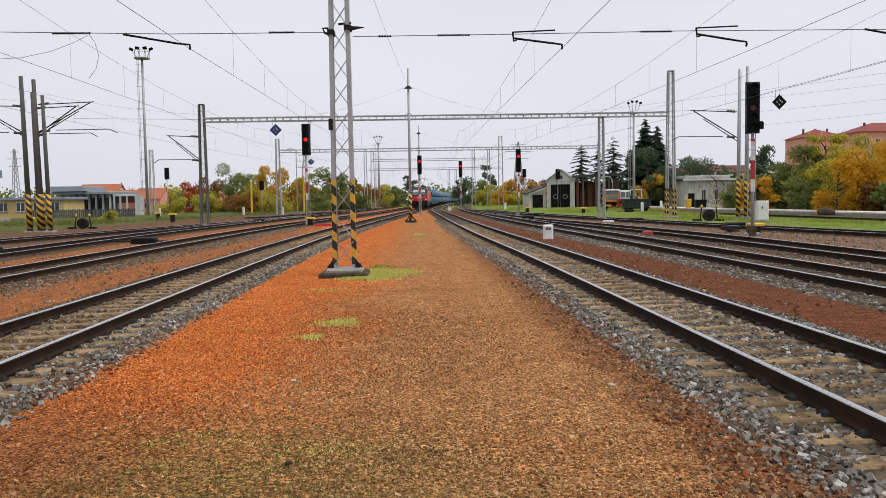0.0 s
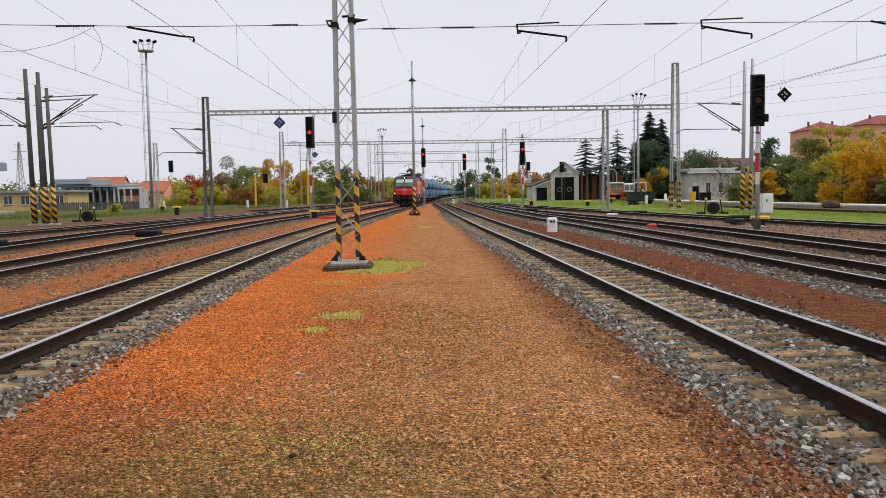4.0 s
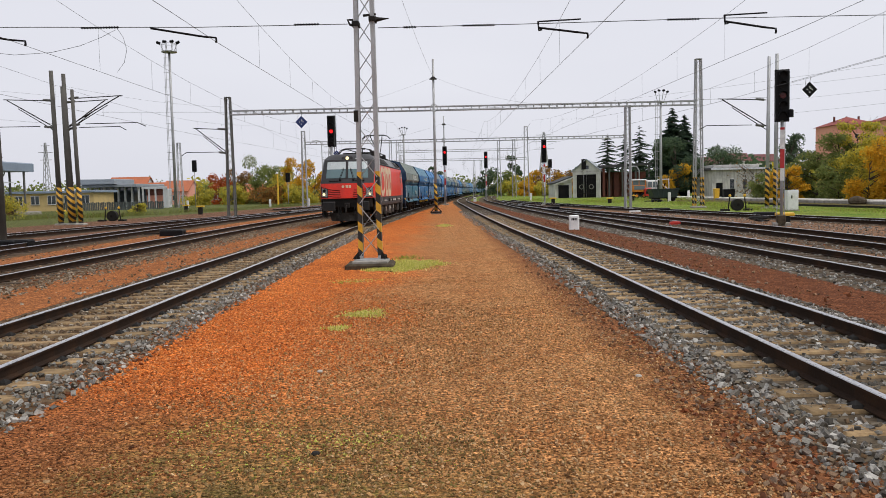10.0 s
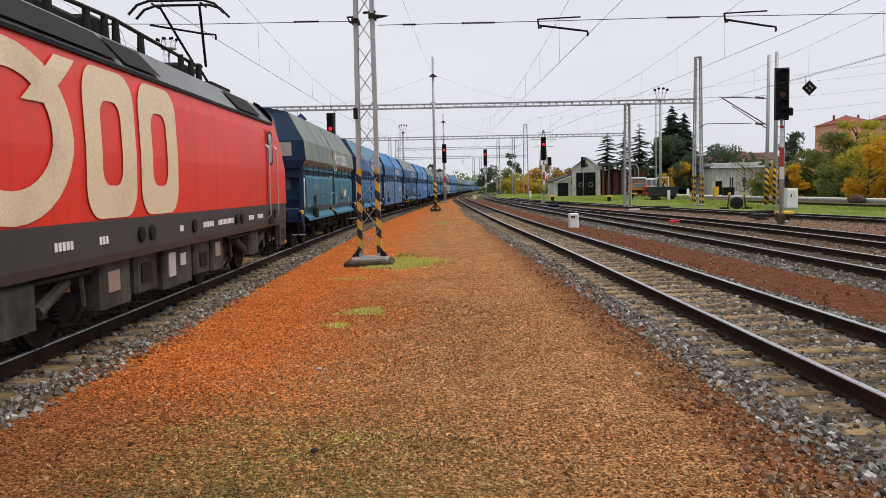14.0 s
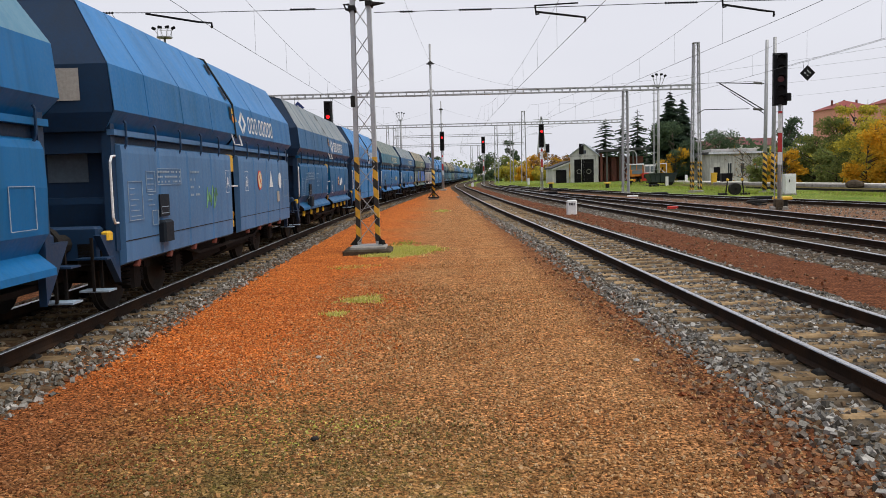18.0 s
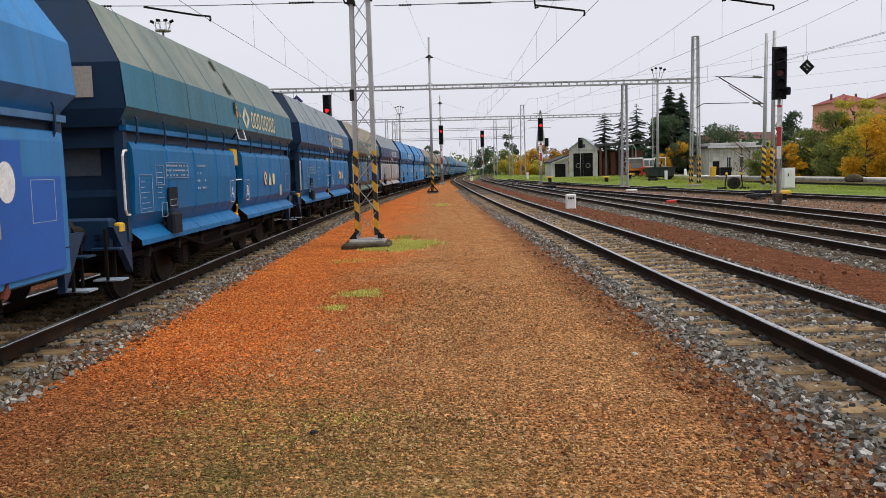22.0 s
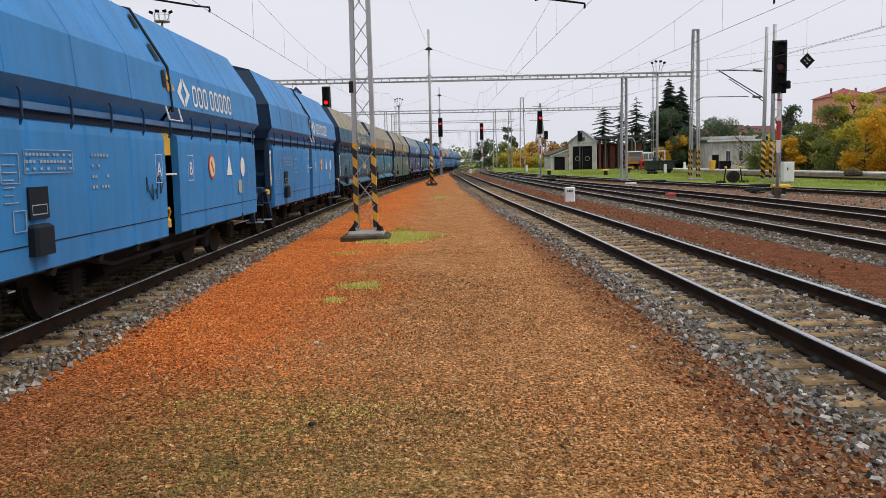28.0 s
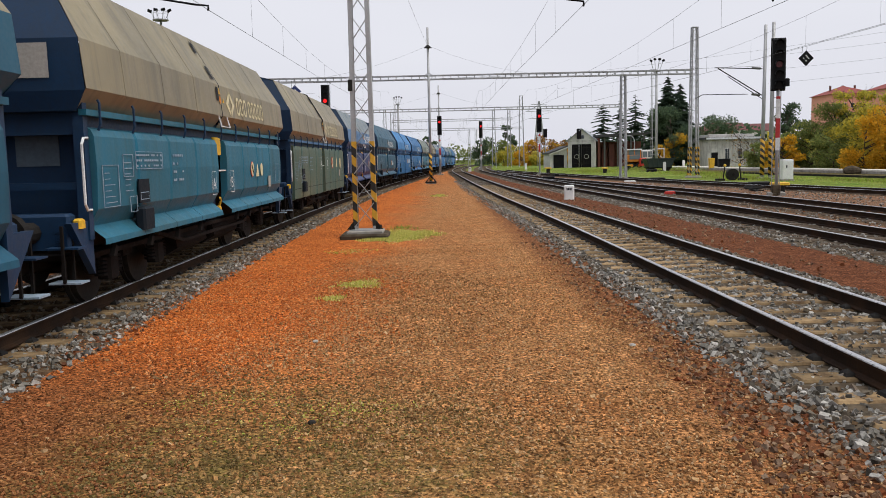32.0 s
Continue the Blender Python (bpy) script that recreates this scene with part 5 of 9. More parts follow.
def build_loco():
    th = thing("electric_locomotive", "red and anthracite electric locomotive hauling blue hopper wagons", "locomotive")
    # plan of the nose: x half-widths and how far back
    low = [(-1.48, 1.40), (-1.48, 0.92), (-1.44, 0.62), (-0.98, 0.46), (0, 0.42), (0.98, 0.46), (1.44, 0.62), (1.48, 0.92), (1.48, 1.40)]
    belt = [(-1.50, 1.45), (-1.50, 0.98), (-1.43, 0.70), (-0.97, 0.55), (0, 0.51), (0.97, 0.55), (1.43, 0.70), (1.50, 0.98), (1.50, 1.45)]
    brow = [(-1.40, 1.95), (-1.36, 1.42), (-1.24, 1.13), (-0.87, 0.98), (0, 0.95), (0.87, 0.98), (1.24, 1.13), (1.36, 1.42), (1.40, 1.95)]
    crown = [(-1.06, 2.3), (-0.98, 1.9), (-0.85, 1.68), (-0.5, 1.52), (0, 1.48), (0.5, 1.52), (0.85, 1.68), (0.98, 1.9), (1.06, 2.3)]

    def lerp(a, b, u):
        return [(p[0] + (q[0] - p[0]) * u, p[1] + (q[1] - p[1]) * u) for p, q in zip(a, b)]

    def at(pl, z, flip):
        return [((x, LOCO_L - y, z) if flip else (x, y, z)) for x, y in pl]

    for flip in (False, True):
        part("nose_panel", loft([at(low, 1.40, flip), at(lerp(low, belt, 0.5), 1.8, flip), at(belt, 2.20, flip)]), LOCO_RED, th, "red nose panel")
        rows = at(belt, 2.20, flip) + at(lerp(belt, brow, 0.5), 2.835, flip) + at(brow, 3.47, flip)
        front = [(i, i + 1, i + 10, i + 9) for i in range(2, 6)] + [(i + 9, i + 10, i + 19, i + 18) for i in range(1, 7)]
        part("cab_front", Mb().add(rows, front + [(6, 16, 15), (2, 11, 10), (16, 26, 25), (10, 19, 18)]), LOCO_GREY, th, "anthracite windscreen surround")
        part("cab_corner", Mb().add(rows, [(0, 1, 10, 9), (1, 2, 10), (9, 10, 18), (7, 8, 17, 16), (6, 7, 16), (16, 17, 26)]), LOCO_RED, th, "red cab corner")
        part("cab_roof", loft([at(brow, 3.47, flip), at(lerp(brow, crown, 0.3), 3.60, flip), at(lerp(brow, crown, 0.65), 3.72, flip), at(crown, 3.79, flip)]), LOCO_GREY, th, "anthracite cab roof", True)
        fy = (lambda y: LOCO_L - y) if flip else (lambda y: y)
        sgn = -1 if flip else 1
        for s in (-1, 1):
            # windscreen halves, set just proud of the sloping surround
            def spot(x, z):
                u = (z - 2.20) / (3.47 - 2.20)
                pl = lerp(belt, brow, u)
                y = float(np.interp(x, [p[0] for p in pl], [p[1] for p in pl]))
                return (x, fy(y - 0.02), z)
            zs = (2.48, 2.96, 3.36)
            for k, (za, zb) in enumerate(zip(zs, zs[1:])):
                mb = Mb()

                def cols(z):
                    knee = 0.97 - 0.10 * (z - 2.20) / 1.32
                    return (0.07, 0.45, knee, knee + 0.19)
                for (xa, xb), (xc, xd) in zip(zip(cols(za), cols(za)[1:]), zip(cols(zb), cols(zb)[1:])):
                    mb.add([spot(s * xa, za), spot(s * xb, za), spot(s * xd, zb), spot(s * xc, zb)], [(0, 1, 2, 3)])
                if k == 0:
                    part("windscreen", mb, SCREEN, th, "greenish windscreen pane")
                else:
                    part("sun_blind", mb, BLIND, th, "pale lowered sun blind behind glass")
            wip = Mb().tube([spot(0.36 * s, 2.40), spot(0.16 * s, 3.02)], 0.018).tube([spot(0.42 * s, 2.42), spot(0.2 * s, 3.02)], 0.012)
            part("wiper", wip, BLACK, th, "black windscreen wiper")
            part("wiper_motor", Mb().ball(spot(0.36 * s, 2.38), 0.07), BLACK, th)
            # headlight clusters at the corners
            def low_spot(x, z, out=0.015):
                u = (z - 1.40) / 0.80
                pl = lerp(low, belt, u)
                y = float(np.interp(x, [p[0] for p in pl], [p[1] for p in pl]))
                return (x, fy(y - out), z)
            hl = Mb()
            for xa, xb in ((1.04, 1.22), (1.22, 1.39)):
                hl.add([low_spot(s * xa, 1.46, 0.02), low_spot(s * xb, 1.49, 0.02), low_spot(s * xb, 2.0, 0.02), low_spot(s * xa, 1.88, 0.02)], [(0, 1, 2, 3)])
            hp = part("headlight", hl, HEADLAMP_GREY, th, "grey headlight housing")
            part("lamp", Mb().disc(low_spot(s * 1.24, 1.62, 0.03), (s * 0.35, -sgn, 0), 0.075, 0.03, 16), LAMP_ON if not flip else LENS, hp, "lit headlight" if not flip else "dark lamp")
            part("lamp", Mb().disc(low_spot(s * 1.22, 1.82, 0.03), (s * 0.35, -sgn, 0), 0.08, 0.02, 14), LENS, hp, "dark upper lamp")
            part("headlight_frame", Mb().tube([low_spot(s * 1.03, 1.45, 0.025), low_spot(s * 1.39, 1.48, 0.025), low_spot(s * 1.39, 2.02, 0.025), low_spot(s * 1.03, 1.90, 0.025), low_spot(s * 1.03, 1.45, 0.025)], 0.02), BLACK, hp)
            # grille lines of the nose
            for i, z in enumerate((1.47, 1.59, 1.71, 1.83)):
                x0 = 0.32 + 0.02 * i
                part("grille_slot", Mb().tube([low_spot(s * x0, z, 0.004), low_spot(s * 0.7, z + 0.01, 0.006), low_spot(s * 0.99, z + 0.05, 0.006)], 0.02), BLACK, th, "black grille slot")
            part("vent_strip", Mb().tube([spot(s * 0.45, 2.33), spot(s * 0.95, 2.33)], 0.02), BLACK, th)
        part("windscreen_bar", Mb().tube([(0, fy(0.60), 2.46), (0, fy(0.91), 3.38)], 0.045), LOCO_GREY, th)
        part("lamp_box", Mb().bev(-0.3, 0.3, min(fy(0.98), fy(1.4)), max(fy(0.98), fy(1.4)), 3.44, 3.67, 0.04), LOCO_GREY, th, "anthracite lamp housing")
        part("roof_lamp", Mb().disc((0, fy(0.99), 3.55), (0, -sgn, 0.15), 0.09, 0.04, 16), LAMP_ON if not flip else LENS, th, "lit round roof headlight" if not flip else "dark round roof lamp")
        bl = Mb()
        for i in range(7):
            bl.box(0.42 + i * 0.062, 0.465 + i * 0.062, fy(1.02) - 0.02, fy(1.02) + 0.02, 3.49, 3.545, None)
        part("number_bars", bl, WHITE, th, "small white bars")
        # plain cream marks of the maker's emblem on the nose
        em = Mb()
        em.disc((-0.2, fy(0.482), 2.02), (0, -sgn, 0), 0.075, 0.012, 16)
        for x0 in (-0.06, 0.11):
            em.bev(x0, x0 + 0.13, min(fy(0.465), fy(0.48)), max(fy(0.465), fy(0.48)), 1.95, 2.09, 0.004)
        part("emblem", em, CREAM, th, "cream emblem shapes")
        # buffer beam, plough and hoses
        part("buffer_beam", Mb().bev(-1.32, 1.32, min(fy(0.62), fy(1.1)), max(fy(0.62), fy(1.1)), 0.92, 1.398, 0.04), DARK, th, "dark buffer beam")
        part("plough", loft([[(x, fy(1.35 - (1.05 - abs(x)) * 0.35), 0.16) for x in (-1.0, -0.6, 0, 0.6, 1.0)], [(x, fy(1.30 - (1.05 - abs(x)) * 0.2), 0.62) for x in (-1.15, -0.6, 0, 0.6, 1.15)]]), DUSTY, th, "dusty dark rail guard plough")
        for x in (-0.5, -0.38, 0.38, 0.5):
            part("hose", Mb().tube([(x, fy(0.76), 1.05), (x, fy(0.6), 0.85), (x * 0.9, fy(0.62), 0.55), (x * 0.8, fy(0.75), 0.5)], 0.028), RUBBER, th, "black brake hose")
            part("cock", Mb().ball((x, fy(0.74), 1.06), 0.045), RED if abs(x) > 0.4 else YELLOW, th, "painted brake cock")
        for s in (-1, 1):
            part("corner_panel", Mb().bev(s * 1.43 - 0.04, s * 1.43 + 0.04, min(fy(0.95), fy(1.75)), max(fy(0.95), fy(1.75)), 0.42, 1.395, 0.02), LOCO_GREY, th, "anthracite corner panel")
            for za, zb in ((1.02, 1.28), (0.52, 0.82)):
                part("step_recess", Mb().box(s * 1.43 - 0.044, s * 1.43 + 0.044, min(fy(1.1), fy(1.6)), max(fy(1.1), fy(1.6)), za, zb), BLACK, th, "dark step opening")
                part("front_recess", Mb().box(s * 1.43 - 0.03, s * 1.43 + 0.03, min(fy(0.944), fy(0.96)), max(fy(0.944), fy(0.96)), za, zb), BLACK, th)
            part("reflector", Mb().box(s * 1.474, s * 1.482, min(fy(0.98), fy(1.2)), max(fy(0.98), fy(1.2)), 0.44, 0.5), ORANGE, th, "orange reflector")
            part("step_frame", Mb().tube([(s * 1.38, fy(1.3), 1.28), (s * 1.38, fy(1.3), 0.35), (s * 1.38, fy(1.75), 0.35), (s * 1.38, fy(1.75), 1.28)], 0.03).box(s * 1.38 - 0.1, s * 1.38 + 0.1, min(fy(1.3), fy(1.75)), max(fy(1.3), fy(1.75)), 0.62, 0.65), LOCO_GREY, th, "dark shunter's step")
        buffers(th, fy(0), -sgn, 1.02, True)
    y0, y1 = 1.75, LOCO_L - 1.75
    for s in (-1, 1):
        def side(prof, a, b):
            return Mb().add([(s * x, a, z) for x, z in prof] + [(s * x, b, z) for x, z in prof], [(i, i + 1, len(prof) + i + 1, len(prof) + i) for i in range(len(prof) - 1)])
        cut = [(1.48, 1.42, 1.38), (1.50, 2.2, 1.43), (1.475, 3.0, 1.72), (1.44, 3.27, 1.84)]
        part("side_wall", Mb().add([(s * x, y, z) for x, z, y in cut] + [(s * x, LOCO_L - y, z) for x, z, y in cut], [(i, i + 1, 5 + i, 4 + i) for i in range(3)]), LOCO_RED, th, "red side wall")
        part("sill", side([(1.47, 0.92), (1.49, 1.02), (1.49, 1.42)], y0 - 0.75, y1 + 0.75), LOCO_GREY, th, "anthracite sill band")
        part("roof_gutter", Mb().bar((s * 1.45, y0 + 0.5, 3.26), (s * 1.45, y1 - 0.5, 3.26), 0.05), BLACK, th, "black gutter")
        part("roof_slope", side([(1.44, 3.27), (1.04, 3.74)], y0 + 0.1, y1 - 0.1), LOCO_ROOF, th, "light grey roof slope")
        for a, b in ((4.1, 7.4), (7.55, 8.9), (LOCO_L - 5.2, LOCO_L - 3.1)):
            part("roof_grille", side([(1.40, 3.34), (1.07, 3.70)], a, b).add([(s * 1.0, a, 3.75), (s * 1.0, b, 3.75)], []), DARK, th, "dark roof grille").location = (s * 0.02, 0, 0.02)
        # cab doors with window and handrails
        for yd in (2.45, LOCO_L - 3.1):
            d = part("cab_door", Mb().add([(s * 1.506, yd, 1.44), (s * 1.506, yd + 0.65, 1.44), (s * 1.515, yd + 0.65, 2.2), (s * 1.49, yd + 0.65, 3.12), (s * 1.49, yd, 3.12), (s * 1.515, yd, 2.2)], [(0, 1, 2, 5), (5, 2, 3, 4)]), LOCO_RED, th, "red cab door")
            part("door_window", plate(1.51 if s > 0 else -1.518, rounded(yd + 0.14, yd + 0.52, 2.35, 3.02, 0.1)), SCREEN, d, "dark door window")
            part("window_seal", ring_plate(1.512 if s > 0 else -1.528, rounded(yd + 0.1, yd + 0.56, 2.31, 3.06, 0.12), rounded(yd + 0.15, yd + 0.51, 2.36, 3.01, 0.1)), BLACK, d)
            for e in (-0.1, 0.78):
                part("handrail", Mb().tube([(s * 1.5, yd + e, 2.75), (s * 1.57, yd + e, 2.68), (s * 1.57, yd + e, 1.2), (s * 1.5, yd + e, 1.12)], 0.018), CHROME, d, "bare metal handrail")
            part("handle", Mb().tube([(s * 1.51, yd + 0.1, 1.85), (s * 1.57, yd + 0.1, 1.85), (s * 1.57, yd + 0.22, 1.83)], 0.018), CHROME, d)
            part("door_step", Mb().box(s * 1.505 - 0.01, s * 1.505 + 0.01, yd + 0.05, yd + 0.55, 0.98, 1.28), BLACK, d, "dark step recess")
            lad = Mb()
            for e in (0.1, 0.5):
                lad.bar((s * 1.44, yd + e, 0.25), (s * 1.44, yd + e, 0.95), 0.03)
            for z in (0.28, 0.52, 0.76):
                lad.box(s * 1.36 - 0.08, s * 1.44 + 0.0, yd + 0.1, yd + 0.5, z, z + 0.02)
            part("ladder", lad, GRIME, th, "dark steel door ladder")
        # large cream emblem shapes that lie on the bowed side wall
        def skin(y, z):
            return (s * (float(np.interp(z, (1.42, 2.2, 3.0, 3.27), (1.48, 1.50, 1.475, 1.44))) + 0.016), y, z)

        def fine(outline, k=7):
            return [(a[0] + (b[0] - a[0]) * i / k, a[1] + (b[1] - a[1]) * i / k) for a, b in zip(outline, outline[1:] + outline[:1]) for i in range(k)]

        def film(outer, inner):
            o, w = fine(outer), fine(inner)
            n = len(o)
            return Mb().add([skin(*q) for q in o + w], [(i, (i + 1) % n, n + (i + 1) % n, n + i) for i in range(n)])

        part("emblem_ring", film(oval(4.45, 2.30, 1.28, 0.86), oval(4.42, 2.32, 0.84, 0.56)), CREAM, th, "large cream oval ring")
        bar = [[(4.67 + 0.11 * k + e, 2.62 + 0.075 * k) for k in range(8)] for e in (0.0, 0.48)]
        part("emblem_bar", Mb().add([(q[0] + s * 0.004, q[1], q[2]) for q in (skin(*w) for w in bar[0] + bar[1])], [(k, k + 1, 9 + k, 8 + k) for k in range(7)]), CREAM, th, "cream slanted bar")
        for ya in (6.02, 7.68):
            part("emblem_block", film(rounded(ya, ya + 1.5, 1.44, 3.17, 0.36), rounded(ya + 0.44, ya + 1.04, 1.82, 2.80, 0.2)), CREAM, th, "large cream rounded block")
        # sill details
        for yy in (3.7 - 1.2, 7.6, 8.0, 9.9, 12.6, 13.0, LOCO_L - 2.4):
            part("sill_socket", Mb().disc((s * 1.49, yy, 1.2), (s, 0, 0), 0.1, 0.03, 14), BLACK, th, "round black socket")
        marks = Mb()
        for yy, w in ((5.2, 0.5), (6.3, 0.3), (9.2, 0.25), (10.4, 0.7), (11.3, 1.1), (13.6, 0.5), (14.4, 0.6)):
            for k in range(int(w / 0.09)):
                xx = 1.494 if s > 0 else -1.5
                marks.box(xx, xx + 0.006, yy + k * 0.09, yy + k * 0.09 + 0.06, 1.15, 1.24)
        part("sill_marks", marks, WHITE, th, "small white bars")
        part("warning_triangle", Mb().add([(s * 1.497, 2.2, 0.98), (s * 1.497, 2.46, 0.98), (s * 1.497, 2.33, 1.22)], [(0, 1, 2)]), YELLOW, th, "yellow warning triangle")
        # gear hung beneath between the bogies
        for k, (a, b, z) in enumerate(((6.6, 7.5, 0.36), (7.7, 8.5, 0.42), (8.8, 10.1, 0.34), (10.3, 11.1, 0.4), (11.3, 12.0, 0.36))):
            part("equipment_box", Mb().bev(s * 1.18 - 0.2, s * 1.18 + 0.2, a, b, z, 0.94, 0.04), DUSTY, th, "dusty grey equipment case")
        for yy, w, z0, z1, m_ in ((6.75, 0.35, 0.55, 0.8, CHROME), (8.95, 0.3, 0.5, 0.85, PLATE_GREY), (9.5, 0.25, 0.62, 0.8, PLATE_GREY), (10.5, 0.4, 0.5, 0.74, BLACK), (11.45, 0.3, 0.6, 0.84, CHROME), (7.85, 0.4, 0.55, 0.8, BLACK)):
            part("gear_plate", Mb().bev(s * 1.385 - 0.012, s * 1.385 + 0.012, yy, yy + w, z0, z1, 0.005), m_, th, "plate on the equipment case")
        part("brake_pipe", Mb().tube([(s * 1.36, 2.9, 0.86), (s * 1.40, 6.2, 0.86), (s * 1.41, 6.6, 0.97), (s * 1.41, 12.0, 0.97), (s * 1.40, 12.4, 0.86), (s * 1.36, 15.7, 0.86)], 0.025, 6), DARK, th, "dark brake pipe")
        for yy in (3.1, 6.1, 12.6, 15.5):
            part("pipe_elbow", Mb().tube([(s * 1.33, yy, 0.9), (s * 1.36, yy, 0.5), (s * 1.2, yy + 0.1, 0.3)], 0.035, 6), DUSTY, th, "sanding pipe")
        for yb in (4.6, 14.38):
            for d in (-0.55, 0.55):
                part("damper", Mb().cyl((s * 1.3, yb + d, 0.55), (s * 1.3, yb + d * 2.2, 0.78), 0.07, 0.07, 8), DUSTY, th)
            part("sand_box", Mb().bev(s * 1.3 - 0.12, s * 1.3 + 0.12, yb - 0.35, yb + 0.35, 0.42, 0.9, 0.05), DUSTY, th)
    part("underframe", Mb().box(-1.25, 1.25, 1.2, LOCO_L - 1.2, 0.72, 1.3), GRIME, th)
    part("roof_deck", Mb().prism([(-1.02, 3.70), (1.02, 3.70), (0.95, 3.80), (-0.95, 3.80)], 2.4, LOCO_L - 2.4), LOCO_ROOF, th, "grey roof deck")
    bogie(th, 4.7, 3.0, mat_=DUSTY)
    bogie(th, LOCO_L - 4.7, 3.0, mat_=DUSTY)
    part("drawbar", Mb().tube([(0, LOCO_L - 0.6, 1.0), (0, LOCO_L + 0.4, 0.95), (0, LOCO_L + 1.4, 1.0)], 0.07), DARK, th, "dark coupling to the first wagon")

    # pantographs: the front one folded, the rear one raised
    def panto(yb, up, sg):
        p = part("pantograph", Mb().box(-0.7, 0.7, yb - 0.75, yb - 0.65, 3.92, 3.98).box(-0.7, 0.7, yb + 0.65, yb + 0.75, 3.92, 3.98).box(-0.72, -0.65, yb - 0.75, yb + 0.75, 3.92, 3.98).box(0.65, 0.72, yb - 0.75, yb + 0.75, 3.92, 3.98), DARK, th, "raised pantograph" if up else "folded pantograph")
        for sx in (-0.6, 0.6):
            for e in (-0.6, 0.6):
                part("insulator", Mb().cyl((sx, yb + e, 3.78), (sx, yb + e, 3.93), 0.06, 0.06, 8), OLD_STEEL, p)
        if up:
            knee, top = (yb + sg * 1.05, 4.55), (yb - sg * 0.35, 5.6)
        else:
            knee, top = (yb + sg * 1.3, 4.08), (yb - sg * 0.75, 4.16)
        part("lower_arm", Mb().cyl((0, yb - sg * 0.5, 3.98), (0, knee[0], knee[1]), 0.06, 0.05, 8), DARK, p)
        up_arm = Mb()
        for sx in (-1, 1):
            up_arm.cyl((sx * 0.12, knee[0], knee[1]), (sx * 0.42, top[0], top[1]), 0.03, 0.028, 6)
        part("upper_arm", up_arm, DARK, p)
        bow = Mb()
        for e in (-0.22, 0.22):
            bow.tube([(-0.98, top[0] + e, top[1] - 0.22), (-0.8, top[0] + e, top[1] - 0.03), (-0.55, top[0] + e, top[1] + 0.05), (0.55, top[0] + e, top[1] + 0.05), (0.8, top[0] + e, top[1] - 0.03), (0.98, top[0] + e, top[1] - 0.22)], 0.028)
        bow.bar((-0.5, top[0] - 0.22, top[1]), (-0.5, top[0] + 0.22, top[1]), 0.03).bar((0.5, top[0] - 0.22, top[1]), (0.5, top[0] + 0.22, top[1]), 0.03)
        part("collector_head", bow, DARK, p, "black collector strips")

    panto(4.9, False, 1)
    panto(14.85, True, 1)
    for a, b, h in ((5.6, 6.6, 0.22), (6.9, 8.2, 0.3), (8.6, 9.2, 0.42), (10.0, 12.2, 0.2), (12.6, 13.3, 0.35)):
        part("roof_gear", Mb().bev(-0.55, 0.6, a, b, 3.8, 3.8 + h, 0.06), DARK, th, "dark roof equipment")
        for e in (a + 0.1, b - 0.1):
            part("insulator", Mb().cyl((0.72, e, 3.8), (0.72, e, 4.2), 0.07, 0.05, 8), DARK, th)
    part("roof_cable", Mb().tube([(0.72, 5.0, 4.2), (0.75, 6.7, 4.12), (0.72, 9.0, 4.22), (0.7, 13.3, 4.15), (0.6, 14.2, 4.0)], 0.03), DARK, th, "black roof cable")
    return th


loco = build_loco()

# hopper wagons
A0, A1, B0, B1 = 1.0, 6.33, 6.95, 12.23


def coat(name, col, dirt, streak=0.6, amount=0.8):
    m = paint(name, col, dirt, 0.45, 0.0, 0.38, 22, amount, streak, 0.03, lo=0.38, hi=0.74, speck=0.12)
    nt = m.node_tree
    bsdf = nt.nodes["Principled BSDF"]
    bsdf.inputs["Specular IOR Level"].default_value = 0.17
    # shallow dents of the sheet metal
    dents = nt.nodes.new("ShaderNodeBump")
    dents.inputs["Strength"].default_value, dents.inputs["Distance"].default_value = 0.6, 0.05
    nt.links.new(noise_node(nt, 1.0, 1.0, 0.4, stretch=(1.0, 1.5, 0.7)), dents.inputs["Height"])
    nt.links.new(dents.outputs["Normal"], bsdf.inputs["Normal"].links[0].from_node.inputs["Normal"])
    return m


